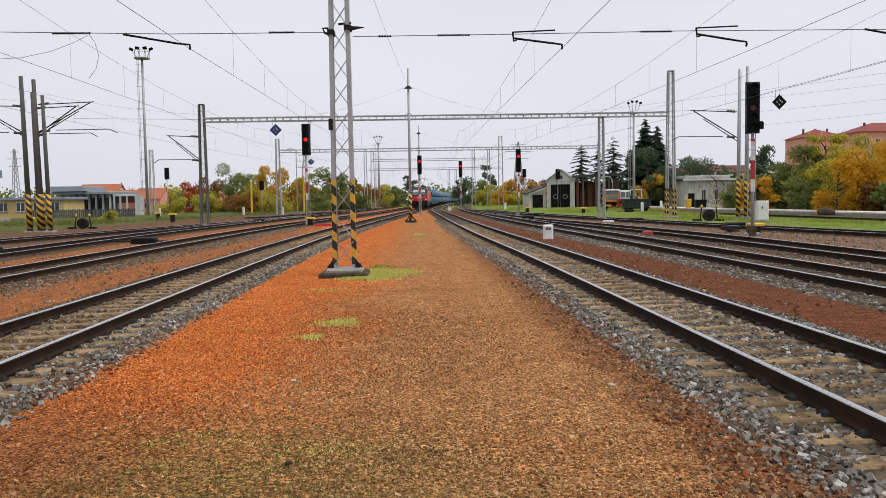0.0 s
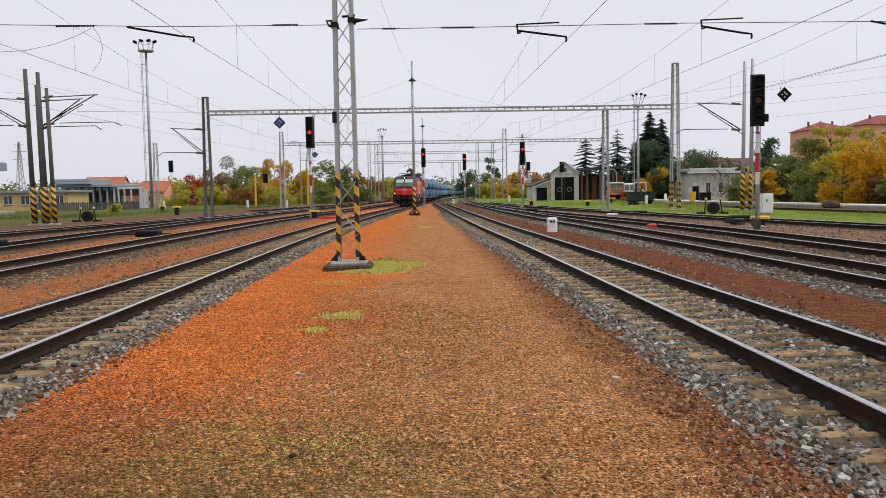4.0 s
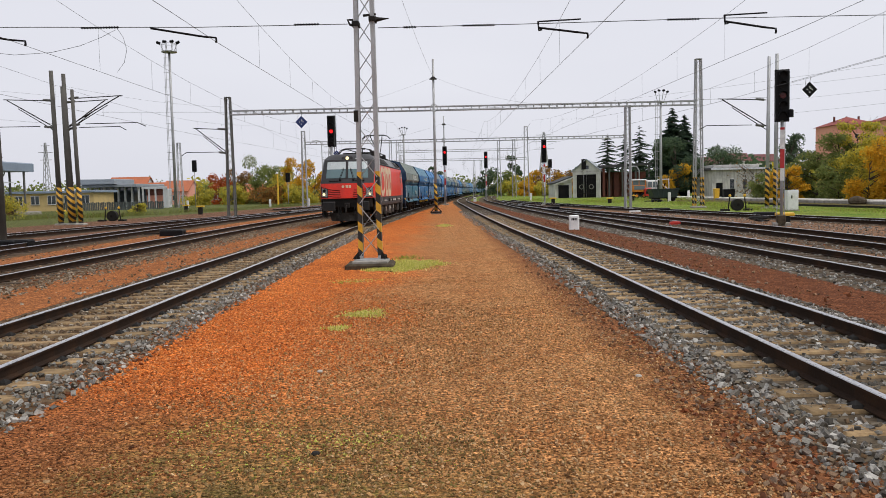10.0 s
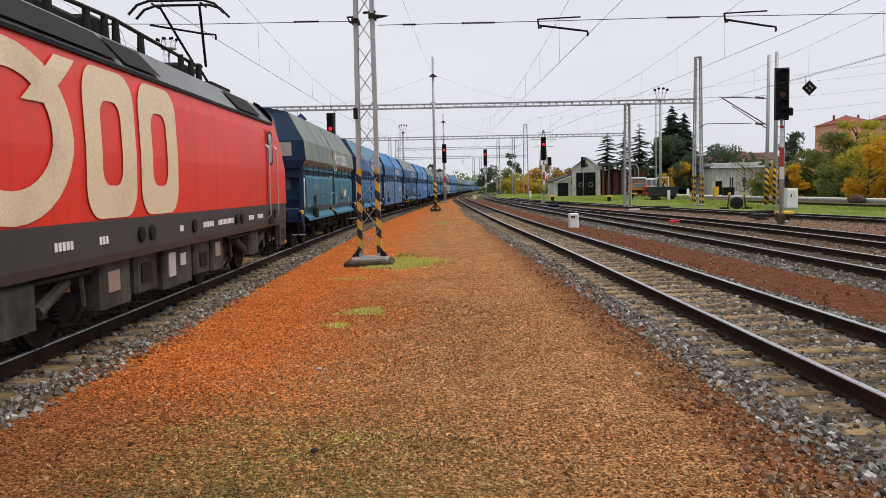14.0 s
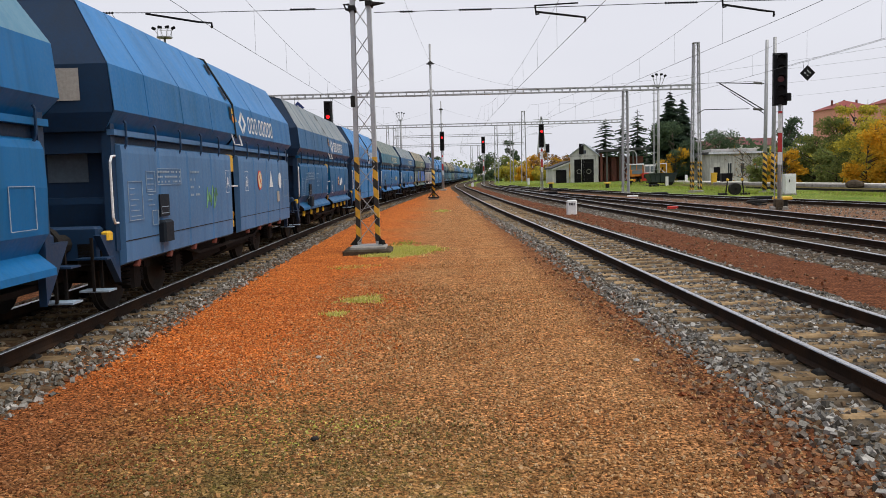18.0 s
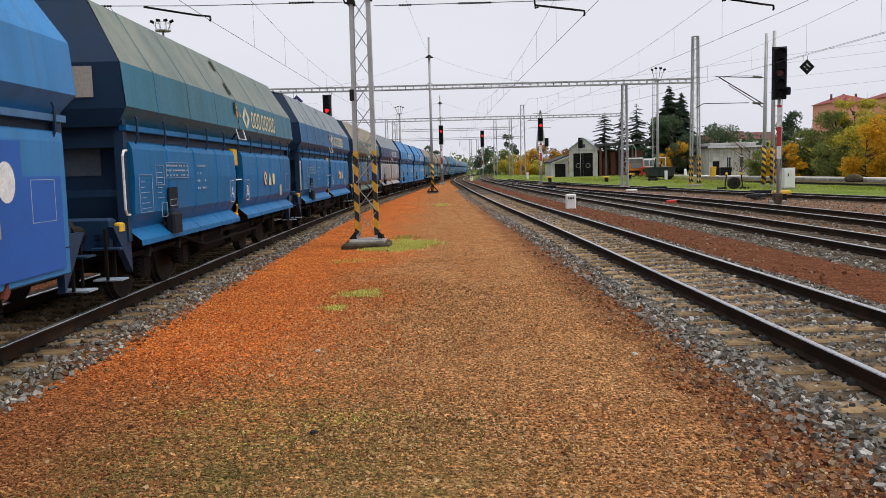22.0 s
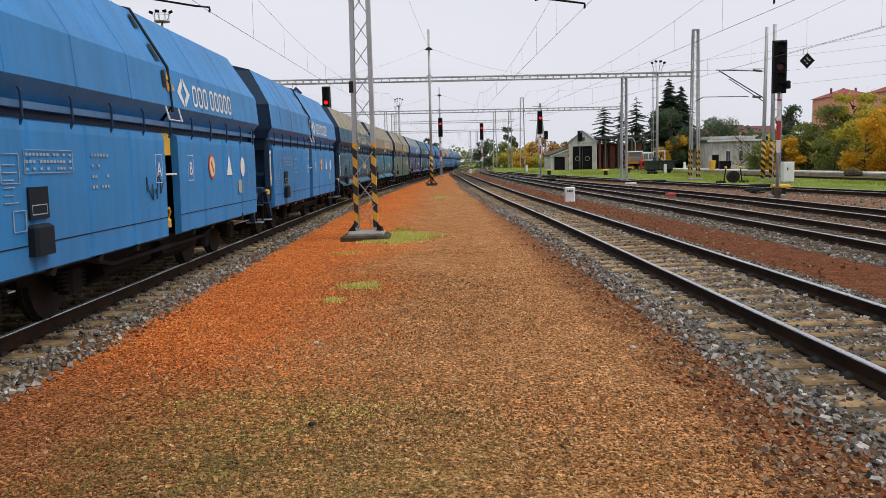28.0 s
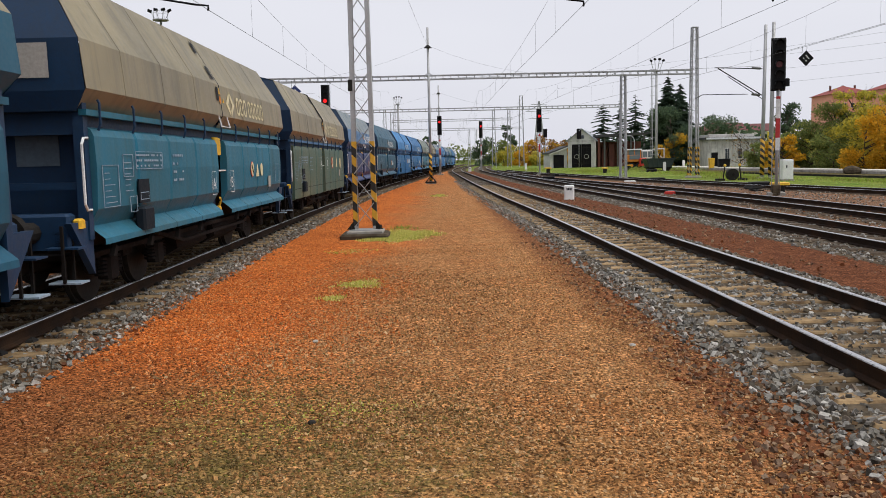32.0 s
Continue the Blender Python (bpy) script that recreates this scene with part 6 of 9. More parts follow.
COATS = {
    "blue": coat("blue_wagon_coat", (0.004, 0.132, 0.36), (0.006, 0.088, 0.20)),
    "mist": coat("misty_blue_hood_coat", (0.11, 0.235, 0.32), (0.04, 0.15, 0.25)),
    "deep": coat("deep_blue_wagon_coat", (0.004, 0.102, 0.26), (0.006, 0.062, 0.14)),
    "light": coat("light_blue_wagon_coat", (0.035, 0.20, 0.48), (0.035, 0.145, 0.32)),
    "bright": coat("bright_blue_wagon_coat", (0.03, 0.22, 0.53), (0.032, 0.15, 0.34)),
    "grey_blue": coat("grey_blue_wagon_coat", (0.075, 0.185, 0.36), (0.05, 0.115, 0.22)),
    "teal": coat("faded_teal_wagon_coat", (0.018, 0.15, 0.24), (0.035, 0.10, 0.125)),
    "olive": coat("dusty_olive_wagon_coat", (0.028, 0.105, 0.10), (0.14, 0.135, 0.075)),
    "tan": coat("dusty_tan_hood_coat", (0.28, 0.24, 0.15), (0.14, 0.13, 0.10)),
    "sage": coat("dusty_sage_hood_coat", (0.20, 0.225, 0.185), (0.09, 0.13, 0.13)),
    "ash": coat("ash_grey_wagon_coat", (0.36, 0.36, 0.37), (0.17, 0.16, 0.16)),
    "navy": coat("navy_wagon_coat", (0.022, 0.045, 0.15), (0.05, 0.06, 0.10)),
    "slate": coat("slate_hood_coat", (0.018, 0.10, 0.165), (0.018, 0.06, 0.09)),
    "dust": coat("grey_dusty_hood_coat", (0.225, 0.255, 0.265), (0.10, 0.14, 0.16)),
}
# Navy for ends and recesses; the shade between wagons is in its colour.
SHADED_NAVY = paint("shaded_navy_end_coat", (0.004, 0.030, 0.080), (0.010, 0.022, 0.042), 0.55, 0.0, 0.8, 25, 0.6, 0.3)
MARK = paint("white_marking_film", (0.72, 0.74, 0.74), (0.4, 0.45, 0.5), 0.55, 0.0, 6.0, 40, 0.6)
MARK_Y = paint("cream_marking_film", (0.68, 0.60, 0.36), (0.4, 0.38, 0.28), 0.55, 0.0, 6.0, 40, 0.6)
BOX_NAVY = paint("grimy_navy_steel", (0.008, 0.014, 0.022), (0.02, 0.022, 0.024), 0.7, 0.0, 2.0, 25, 0.6, 0.3, spec=0.15)
RUSTY = paint("rusty_red_iron", (0.13, 0.03, 0.018), None, 0.8)
PLATE_DULL = paint("faded_sheet", (0.10, 0.14, 0.18), None, 0.7)
MARK_DULL = paint("faded_white_marking", (0.30, 0.38, 0.46), (0.10, 0.18, 0.28), 0.6, 0.0, 4.0, 40, 0.9)
RED_MARK = paint("red_marking_film", (0.55, 0.06, 0.03), None, 0.55)
PLATE = paint("dull_grey_plate", (0.42, 0.40, 0.36), (0.28, 0.26, 0.22), 0.6)
GRAFFITI = paint("dark_spray_paint", (0.02, 0.05, 0.07), None, 0.6)
GRAFFITI_G = paint("green_spray_paint", (0.16, 0.34, 0.16), None, 0.6)
BLUE_PATCH = paint("fresh_blue_patch", (0.010, 0.10, 0.42), None, 0.5)

mesh_store = {}


def stored(key, make):
    if key not in mesh_store:
        mesh_store[key] = make()
    return mesh_store[key]


def glyph(ch):
    """A built-in font letter as a flat mesh in the plane that looks along +x."""
    cu = bpy.data.curves.new("letter", "FONT")
    cu.body, cu.size, cu.align_x = ch, 0.29, "CENTER"
    ob = new("letter_source", cu)
    me = bpy.data.meshes.new_from_object(ob.evaluated_get(bpy.context.evaluated_depsgraph_get()))
    bpy.data.objects.remove(ob)
    me.transform(Matrix(((0, 0, 1, 0), (1, 0, 0, 0), (0, 1, 0, 0), (0, 0, 0, 1))))
    me.materials.clear()
    return me


def hood_mesh(y0, y1, top, sd=1):
    """The upper or the lower faces of the hood's side between two stations."""
    if top:
        prof = [(1.47, 3.15), (0.98, 3.98), (0.42, 4.12), (-0.42, 4.12), (-0.98, 3.98), (-1.47, 3.15)]
        e0, e1 = (0.33, 0.0) if y0 < 2 else (0.0, 0.33)
        return Mb().add([(x, y0 if abs(x) > 1 else y0 + e0, z) for x, z in prof] + [(x, y1 if abs(x) > 1 else y1 - e1, z) for x, z in prof], [(i, i + 1, 7 + i, 6 + i) for i in range(5)])
    mb = Mb()
    for s in (sd,):
        v = [(s * 1.34, y0 + 0.09, 2.38), (s * 1.52, y0, 2.60), (s * 1.47, y0, 3.15)]
        w = [(a, y1 if i else y1 - 0.09, z) for i, (a, _, z) in enumerate(v)]
        n = len(mb.v)
        mb.v += v + w
        mb.f += [(n, n + 1, n + 4, n + 3), (n + 1, n + 2, n + 5, n + 4)]
    return mb


def panel_mesh(y0, y1, skirted, s):
    """A side flap, pressed into four fields between shallow upright grooves."""
    if skirted:
        prof = [(1.34, 2.19), (1.42, 2.16), (1.455, 2.08), (1.47, 1.7), (1.45, 1.24), (1.33, 1.04)]
    else:
        prof = [(1.36, 2.22), (1.455, 2.19), (1.465, 2.1), (1.47, 1.5), (1.46, 0.74), (1.36, 0.70)]
    cuts, k = [(y0, 0.0)], len(prof)
    for i in (1, 2, 3):
        y = y0 + (y1 - y0) * i / 4
        cuts += [(y - 0.05, 0.0), (y - 0.012, 0.02), (y + 0.012, 0.02), (y + 0.05, 0.0)]
    cuts.append((y1, 0.0))
    mb = Mb()
    for y, d in cuts:
        mb.v += [(s * (x - (d if 0 < i < k - 1 else 0)), y, z) for i, (x, z) in enumerate(prof)]
    for c in range(len(cuts) - 1):
        mb.f += [(c * k + i, c * k + i + 1, (c + 1) * k + i + 1, (c + 1) * k + i) for i in range(k - 1)]
    e = (len(cuts) - 1) * k
    mb.f += [tuple(range(k)), tuple(e + i for i in range(k - 1, -1, -1))]
    return mb


def lip_mesh(y0, y1, s):
    mb = Mb()
    for s in (s,):
        n = len(mb.v)
        for i in range(4):
            a, b, n = y0 + (y1 - y0) * i / 4 + 0.008, y0 + (y1 - y0) * (i + 1) / 4 - 0.008, len(mb.v)
            mb.v += [(s * 1.33, a, 1.05), (s * 1.51, a, 0.90), (s * 1.515, a, 0.83), (s * 1.33, b, 1.05), (s * 1.51, b, 0.90), (s * 1.515, b, 0.83)]
            mb.f += [(n, n + 1, n + 4, n + 3), (n + 1, n + 2, n + 5, n + 4)]
    return mb


def end_mesh():
    """The sloping end wall of the hopper with its corner posts."""
    mb = Mb()
    prof = [(-1.5, 2.58), (-1.46, 3.15), (-0.97, 3.97), (-0.42, 4.11), (0.42, 4.11), (0.97, 3.97), (1.46, 3.15), (1.5, 2.58)]
    ys = [0.74, 0.725, 1.055, 1.06, 1.06, 1.055, 0.725, 0.74]
    mb.add([(x, y, z) for (x, z), y in zip(prof, ys)], [(0, 1, 6, 7), (1, 2, 5, 6), (2, 3, 4, 5)])
    mb.add([(-1.5, 0.74, 2.58), (1.5, 0.74, 2.58), (1.36, 0.8, 2.36), (-1.36, 0.8, 2.36)], [(0, 1, 2, 3)])
    mb.add([(-1.36, 0.8, 2.36), (1.36, 0.8, 2.36), (1.3, 1.5, 2.25), (-1.3, 1.5, 2.25), (1.3, 2.3, 1.15), (-1.3, 2.3, 1.15)], [(0, 1, 2, 3), (3, 2, 4, 5)])
    return mb


def wagon(kind, hood_top, hood_side, body, seed, mark="logo", tint=MARK, patch=False, spray=None):
    """A bogie hopper wagon, head end at y = 0. kind "A" has a skirt and lip below, "B" a flat side."""
    r = random.Random(seed)
    skirted = kind == "A"
    th = thing("hopper_wagon", f"{body[1]} bogie hopper wagon with {hood_top[1]} hood" if skirted else f"{body[1]} flat-sided hopper wagon with {hood_top[1]} hood", "freight wagon", "hopper wagons of the train")
    tb, ts, bb = COATS[hood_top[0]], COATS[hood_side[0]], COATS[body[0]]
    for i, (a, b) in enumerate(((0.72, 6.58), (6.62, PITCH_W - 0.72))):
        part("hood_top", stored(("ht", i), lambda: hood_mesh(a, b, True).mesh("hood_top")), tb, th, "dusty sloped hood")
        for sd in (-1, 1):
            part("hood_side", stored(("hs", i, sd), lambda: hood_mesh(a, b, False, sd).mesh("hood_side")), ts, th, "hood side")
    if not skirted:
        part("hood_seam", stored("seam", lambda: Mb().tube([(1.53, 6.6, 2.52), (1.485, 6.6, 3.16), (0.99, 6.6, 3.995), (0.42, 6.6, 4.13)], 0.022, 5).mesh("seam")), DARK, th, "dark hood seam")
    sm = stored("seams", lambda: [Mb().tube([(1.526, y, 2.56), (1.476, y, 3.15), (1.0, y, 3.97)], 0.003, 4).mesh("weld") for y in (1.9, 3.4, 5.0, 8.2, 10.2)])
    for me in sm:
        part("weld_seam", me, ts, th)
    for sl in ((3.22, 3.46), (3.68, 3.88)):
        part("hood_slot", stored(("slot", sl), lambda: Mb().add([(1.49 - (z - 3.15) * 0.59, y, z + 0.006) for y, z in ((6.25, sl[0]), (6.41, sl[0]), (6.45, sl[1]), (6.29, sl[1]))], [(0, 1, 2, 3)]).mesh("slot")), BLACK, th)
    part("hood_hole", stored("hole", lambda: Mb().add([(1.535 - 0.08 * (z - 2.53), y, z) for y, z in ((6.30, 2.86), (6.44, 2.86), (6.44, 3.10), (6.30, 3.10))], [(0, 1, 2, 3)]).mesh("hole")), BLACK, th, "dark opening in the hood")
    part("warning_triangle", stored("wtri", lambda: Mb().add([(1.535 - 0.08 * (z - 2.53), y, z) for y, z in ((6.46, 2.98), (6.58, 2.98), (6.52, 3.10))], [(0, 1, 2)]).mesh("wtri")), YELLOW, th, "yellow warning triangle")
    part("warning_disc", stored("wdisc", lambda: Mb().add([(1.535 - 0.08 * (z - 2.53), y, z) for y, z in oval(6.52, 2.88, 0.06, 0.075, 14)], [tuple(range(14))]).mesh("wdisc")), ORANGE, th, "orange warning disc")
    part("warning_triangle", stored("wtri2", lambda: Mb().add([(1.535 - 0.08 * (z - 2.53), y, z) for y, z in ((6.70, 2.84), (6.80, 2.84), (6.75, 2.94))], [(0, 1, 2)]).mesh("wtri2")), YELLOW, th, "small yellow warning triangle")
    for i in (0, 1):
        e = part("end_wall", stored("end", lambda: end_mesh().mesh("end_wall")), SHADED_NAVY, th, "navy sloping end wall with shade in its colour")
        if i:
            e.matrix_basis = pose(0, PITCH_W, 0, 0, 0, 180)
        pl = part("end_plate", stored("eplate", lambda: Mb().add([(0.62, 0.722, 2.72), (1.12, 0.722, 2.72), (1.12, 0.715, 3.1), (0.62, 0.715, 3.1)], [(0, 1, 2, 3)]).mesh("plate")), PLATE, e, "dull grey plate")
    part("hopper_core", stored("core", lambda: Mb().prism([(-1.30, 2.25), (1.30, 2.25), (1.15, 0.95), (-1.15, 0.95)], 2.0, PITCH_W - 2.0).mesh("core")), DARK, th, "dark hopper")
    # Chutes and sill stand for underside gear; with the plate they block skylight below.
    for ya, yb in ((4.6, 6.3), (6.8, 8.6)):
        part("discharge_chute", stored(("chute", ya), lambda: Mb().prism([(-1.12, 0.95), (1.12, 0.95), (1.2, 0.42), (0.95, 0.28), (-0.95, 0.28), (-1.2, 0.42)], ya, yb).mesh("chute")), GRIME, th, "grimy discharge chute")
    # Added plate, not seen: keeps skylight off the ground under the wagon.
    part("floor_plate", stored("blockplate", lambda: Mb().box(-1.28, 1.28, 0.9, PITCH_W - 0.9, 0.66, 0.72).mesh("blockplate")), GRIME, th, "unseen plate that keeps skylight from under the wagon")
    part("centre_sill", stored("csill", lambda: Mb().box(-0.55, 0.55, 0.6, PITCH_W - 0.6, 0.5, 1.0).mesh("csill")), GRIME, th)
    for i, (a, b) in enumerate(((A0, A1), (B0, B1))):
        for sd in (-1, 1):
            part("side_panel", stored(("pn", i, skirted, sd), lambda: panel_mesh(a, b, skirted, sd).mesh("panel")), bb, th, "painted side flap")
            if skirted:
                part("skirt_lip", stored(("lip", i, sd), lambda: lip_mesh(a, b, sd).mesh("lip")), bb, th, "worn lower lip")
        if not skirted:
            part("panel_seam", stored(("ps", i), lambda: Mb().box(1.462, 1.468, a, b, 1.0, 1.012).mesh("pseam")), DARK, th)
    # top rail with brackets
    part("top_rail", stored("rail", lambda: Mb().box(1.36, 1.45, 0.85, PITCH_W - 0.85, 2.31, 2.38).box(-1.45, -1.36, 0.85, PITCH_W - 0.85, 2.31, 2.38).mesh("rail")), bb if skirted else COATS["grey_blue"], th, "long narrow rail")
    # The shade under the hood's overhang is painted into this recess.
    part("rail_recess", stored("recess", lambda: Mb().box(-1.33, 1.33, 0.9, PITCH_W - 0.9, 2.1, 2.46).mesh("recess")), SHADED_NAVY, th, "recess under the hood with shade painted in navy")
    br = stored("bracket", lambda: Mb().tube([(1.46, 0, 2.50), (1.48, 0, 2.46), (1.48, 0, 2.22), (1.45, 0, 2.15)], 0.016, 5).mesh("bracket"))
    for k in range(11):
        part("bracket", br, SHADED_NAVY, th).matrix_basis = pose(0, 1.15 + k * 1.09, 0)
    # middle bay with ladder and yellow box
    part("bay_column", stored("bay", lambda: Mb().box(1.0, 1.22, A1 + 0.02, B0 - 0.02, 0.75, 2.3).mesh("bay")), SHADED_NAVY, th, "bay between the flaps with shade painted in navy")
    part("valve_box", stored("vbox", lambda: Mb().bev(1.22, 1.40, A1 + 0.1, B0 - 0.12, 1.9, 2.22, 0.03).mesh("vbox")), YELLOW, th, "yellow valve box")
    part("rung", stored("rung", lambda: Mb().tube([(1.2, A1, 1.62), (1.44, A1 + 0.05, 1.62), (1.44, B0 - 0.05, 1.62), (1.2, B0, 1.62)], 0.014).mesh("rung")), MARK, th, "white grab rung")
    part("lever", stored("lever", lambda: Mb().bev(1.30, 1.40, A1 + 0.26, A1 + 0.36, 0.84, 0.98, 0.025).tube([(1.36, A1 + 0.31, 0.95), (1.40, A1 + 0.30, 1.08), (1.41, A1 + 0.22, 1.13)], 0.02, 6).mesh("lever")), YELLOW, th, "yellow hand lever")
    part("platform_rail", stored("prail", lambda: Mb().tube([(1.5, A1 + 0.02, 2.62), (1.56, A1 + 0.02, 2.4), (1.56, B0 - 0.02, 2.4), (1.5, B0 - 0.02, 2.62)], 0.014).mesh("prail")), MARK, th, "white grab rail")
    # ends: sole bars, platforms, ladders, handrails, buffers
    part("sole_bar", stored("sole", lambda: Mb().box(1.05, 1.2, 0.55, PITCH_W - 0.55, 0.78, 1.02).box(-1.2, -1.05, 0.55, PITCH_W - 0.55, 0.78, 1.02).mesh("sole")), GRIME, th, "dark sole bars")
    for fl in (0, 1):
        fm = pose(0, 0, 0) if not fl else pose(0, PITCH_W, 0, 0, 0, 180)
        q = 1 - 2 * fl
        for name, key, make, mat_, lab in (
                ("end_beam", "beam", lambda: Mb().bev(-1.3, 1.3, 0.55, 0.75, 0.82, 1.22, 0.03), SHADED_NAVY, "dark blue end beam"),
                ("corner_post", "cpost", lambda: Mb().box(1.28, 1.4, 0.86, 0.98, 0.9, 2.48), SHADED_NAVY, "dark blue corner post"),
                ("corner_post", "cpost2", lambda: Mb().box(-1.4, -1.28, 0.86, 0.98, 0.9, 2.48), SHADED_NAVY, "dark blue corner post"),
                ("end_panel", "epanel", lambda: Mb().box(-1.3, 1.3, 1.12, 1.18, 1.1, 2.3), SHADED_NAVY, "navy end bulkhead with shade in its colour"),
                ("end_ledge", "eledge", lambda: Mb().box(-1.3, 1.27, 0.88, 0.97, 1.48, 1.56), SHADED_NAVY, "dark blue cross ledge"),
                ("data_sheet", "esheet", lambda: Mb().box(0.5, 1.0, 1.105, 1.118, 1.75, 2.1), PLATE_DULL, "faded data sheet"),
                ("handrail", "hrail", lambda: Mb().tube([(1.40, 0.95, 2.06), (1.46, 0.70, 2.05), (1.47, 0.62, 1.98), (1.47, 0.62, 1.32), (1.46, 0.70, 1.25), (1.40, 0.95, 1.24)], 0.016), MARK, "white handrail"),
                ("knob", "knob", lambda: Mb().bev(q * 1.36 - 0.05, q * 1.36 + 0.05, 0.60, 0.74, 1.05, 1.16, 0.02), YELLOW, "yellow catch"),
                ("step", "step1", lambda: Mb().box(min(q * 1.1, q * 1.47), max(q * 1.1, q * 1.47), 0.36, 0.60, 0.84, 0.86), SHADED_NAVY, "dark blue step board"),
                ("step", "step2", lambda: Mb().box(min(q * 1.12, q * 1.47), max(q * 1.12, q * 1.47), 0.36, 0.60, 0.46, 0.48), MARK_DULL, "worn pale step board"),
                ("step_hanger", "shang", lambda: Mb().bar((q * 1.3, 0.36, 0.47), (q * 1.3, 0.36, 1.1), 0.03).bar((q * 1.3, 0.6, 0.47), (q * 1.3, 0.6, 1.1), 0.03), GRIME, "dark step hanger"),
                ("gusset", "guss", lambda: Mb().add([(q * 1.38, 0.42, 1.12), (q * 1.38, 0.98, 1.12), (q * 1.38, 0.98, 0.5), (q * 1.30, 0.42, 1.12), (q * 1.30, 0.98, 1.12), (q * 1.30, 0.98, 0.5)], [(0, 1, 2), (5, 4, 3), (0, 2, 5, 3), (1, 4, 5, 2), (0, 3, 4, 1)]), SHADED_NAVY, "")):
            if fl and name in ("knob", "handrail"):
                continue
            part(name, stored(("e", key, fl), lambda: make().mesh(name)), mat_, th, lab).matrix_basis = fm
        for sx in (-0.875, 0.875):
            part("buffer", stored("buf", lambda: Mb().cyl((0, 0.55, 1.02), (0, 0.06, 1.02), 0.12, 0.1, 10).cyl((0, 0.06, 1.02), (0, 0.0, 1.02), 0.25, 0.25, 14).mesh("buf")), DARK, th, "black buffer").matrix_basis = fm @ pose(sx, 0, 0)
    bogie(th, 3.0, 1.8)
    bogie(th, PITCH_W - 3.0, 1.8)
    # flap levers along the lower edge
    lv = stored("hook", lambda: Mb().prism([(0.085 * math.cos(a * math.pi / 8 - 2.2), 0.735 + 0.085 * math.sin(a * math.pi / 8 - 2.2)) for a in range(9)], -1.46, -1.40, Matrix.Rotation(radians(90), 4, "Z")).mesh("hook"))
    for y in (1.4, 2.7, 3.9, 5.1, 7.6, 8.7, 9.8, 10.9):
        part("flap_lever", lv, YELLOW if seed in (1, 3) else RUSTY if seed in (2, 4, 10) else GRIME, th, "flap lever").matrix_basis = pose(0, y, 0)
    part("truss_rod", stored("truss", lambda: Mb().bar((1.3, 4.6, 0.55), (1.3, 8.6, 0.55), 0.05).bar((1.3, 3.2, 0.8), (1.3, 4.6, 0.55), 0.05).bar((1.3, 8.6, 0.55), (1.3, 10.0, 0.8), 0.05).mesh("truss")), GRIME, th)
    for y0, y1 in ((5.2, 6.1), (6.3, 6.9)):
        part("air_tank", stored(("tank", y0), lambda: Mb().cyl((0.9, y0, 0.6), (0.9, y1, 0.6), 0.18, 0.18, 10).mesh("tank")), GRIME, th)
    # markings: emblem and bars for lettering on the hood, boxes and bars on the flaps
    hx = 1.514
    if mark:
        em = stored("emblem", lambda: Mb().add([(hx + 0.018 - 0.08 * (z - 2.53), y, z) for y, z in ((6.93, 2.84), (7.22, 3.08), (7.22, 2.95), (7.1, 2.84), (7.22, 2.72), (7.22, 2.62))], [(0, 3, 2, 1), (0, 5, 4, 3)]).add(
            [(hx + 0.018 - 0.08 * (z - 2.53), y, z) for y, z in ((7.56, 2.84), (7.27, 2.62), (7.27, 2.73), (7.39, 2.84), (7.27, 2.96), (7.27, 3.07))], [(0, 3, 2, 1), (0, 5, 4, 3)]).mesh("emblem"))
        part("emblem", em, tint, th, "emblem of two angular shapes")

        for i in range(8):
            y, ww = 7.72 + i * 0.30 + (0.10 if i > 2 else 0), 0.235

            def shape():
                out, inn = rounded(y, y + ww, 2.67, 3.01, 0.085, 4), rounded(y + 0.05, y + ww - 0.05, 2.72, 2.96, 0.045, 4)
                n, at = len(out), lambda q: (hx + 0.020 - 0.08 * (q[1] - 2.53), q[0], q[1])
                return Mb().add([at(q) for q in out + inn], [(k, (k + 1) % n, n + (k + 1) % n, n + k) for k in range(n)]).mesh("lettering_shape")
            part("lettering_shape", stored(("lbar", i), shape), tint, th)
    px = 1.476
    bx, bz = ("b", 0.1) if not skirted else ("a", 0.0)
    sy, dt, dd = (9.0, 0.5, 0.92) if skirted else (8.75, 1.2, 2.25)
    part("sign_ring", stored(("sring", bx), lambda: plate(px, oval(sy, 1.62 + bz, 0.15 + bz * 0.5, 0.16 + bz * 0.5, 18)).mesh("sring")), RED_MARK, th, "round prohibition sign")
    part("sign_disc", stored(("sdisc", bx), lambda: plate(px + 0.004, oval(sy, 1.62 + bz, (0.134 if skirted else 0.113) + bz * 0.5, (0.143 if skirted else 0.122) + bz * 0.5, 18)).mesh("sdisc")), MARK_Y, th)
    part("sign_slash", stored(("slash", bx), lambda: plate(px + 0.012, [(sy - 0.10, 1.69 + bz), (sy - 0.06, 1.73 + bz), (sy + 0.10, 1.55 + bz), (sy + 0.06, 1.51 + bz)], 0.003).mesh("slash")), RED_MARK if not skirted else DARK, th)
    if mark != "bare":
        part("white_triangle", stored(("tri", bx), lambda: plate(px, [(sy + dt - 0.14 - bz * 0.4, 1.46 + bz), (sy + dt + 0.14 + bz * 0.4, 1.46 + bz), (sy + dt, 1.73 + bz * 1.9)]).mesh("tri")), tint, th, "painted triangle")
        part("white_disc", stored(("dsc", bx), lambda: plate(px, oval(sy + dd, 1.6 + bz, 0.13 + bz * 0.3, 0.14 + bz * 0.5, 18)).mesh("dsc")), tint, th, "painted disc")
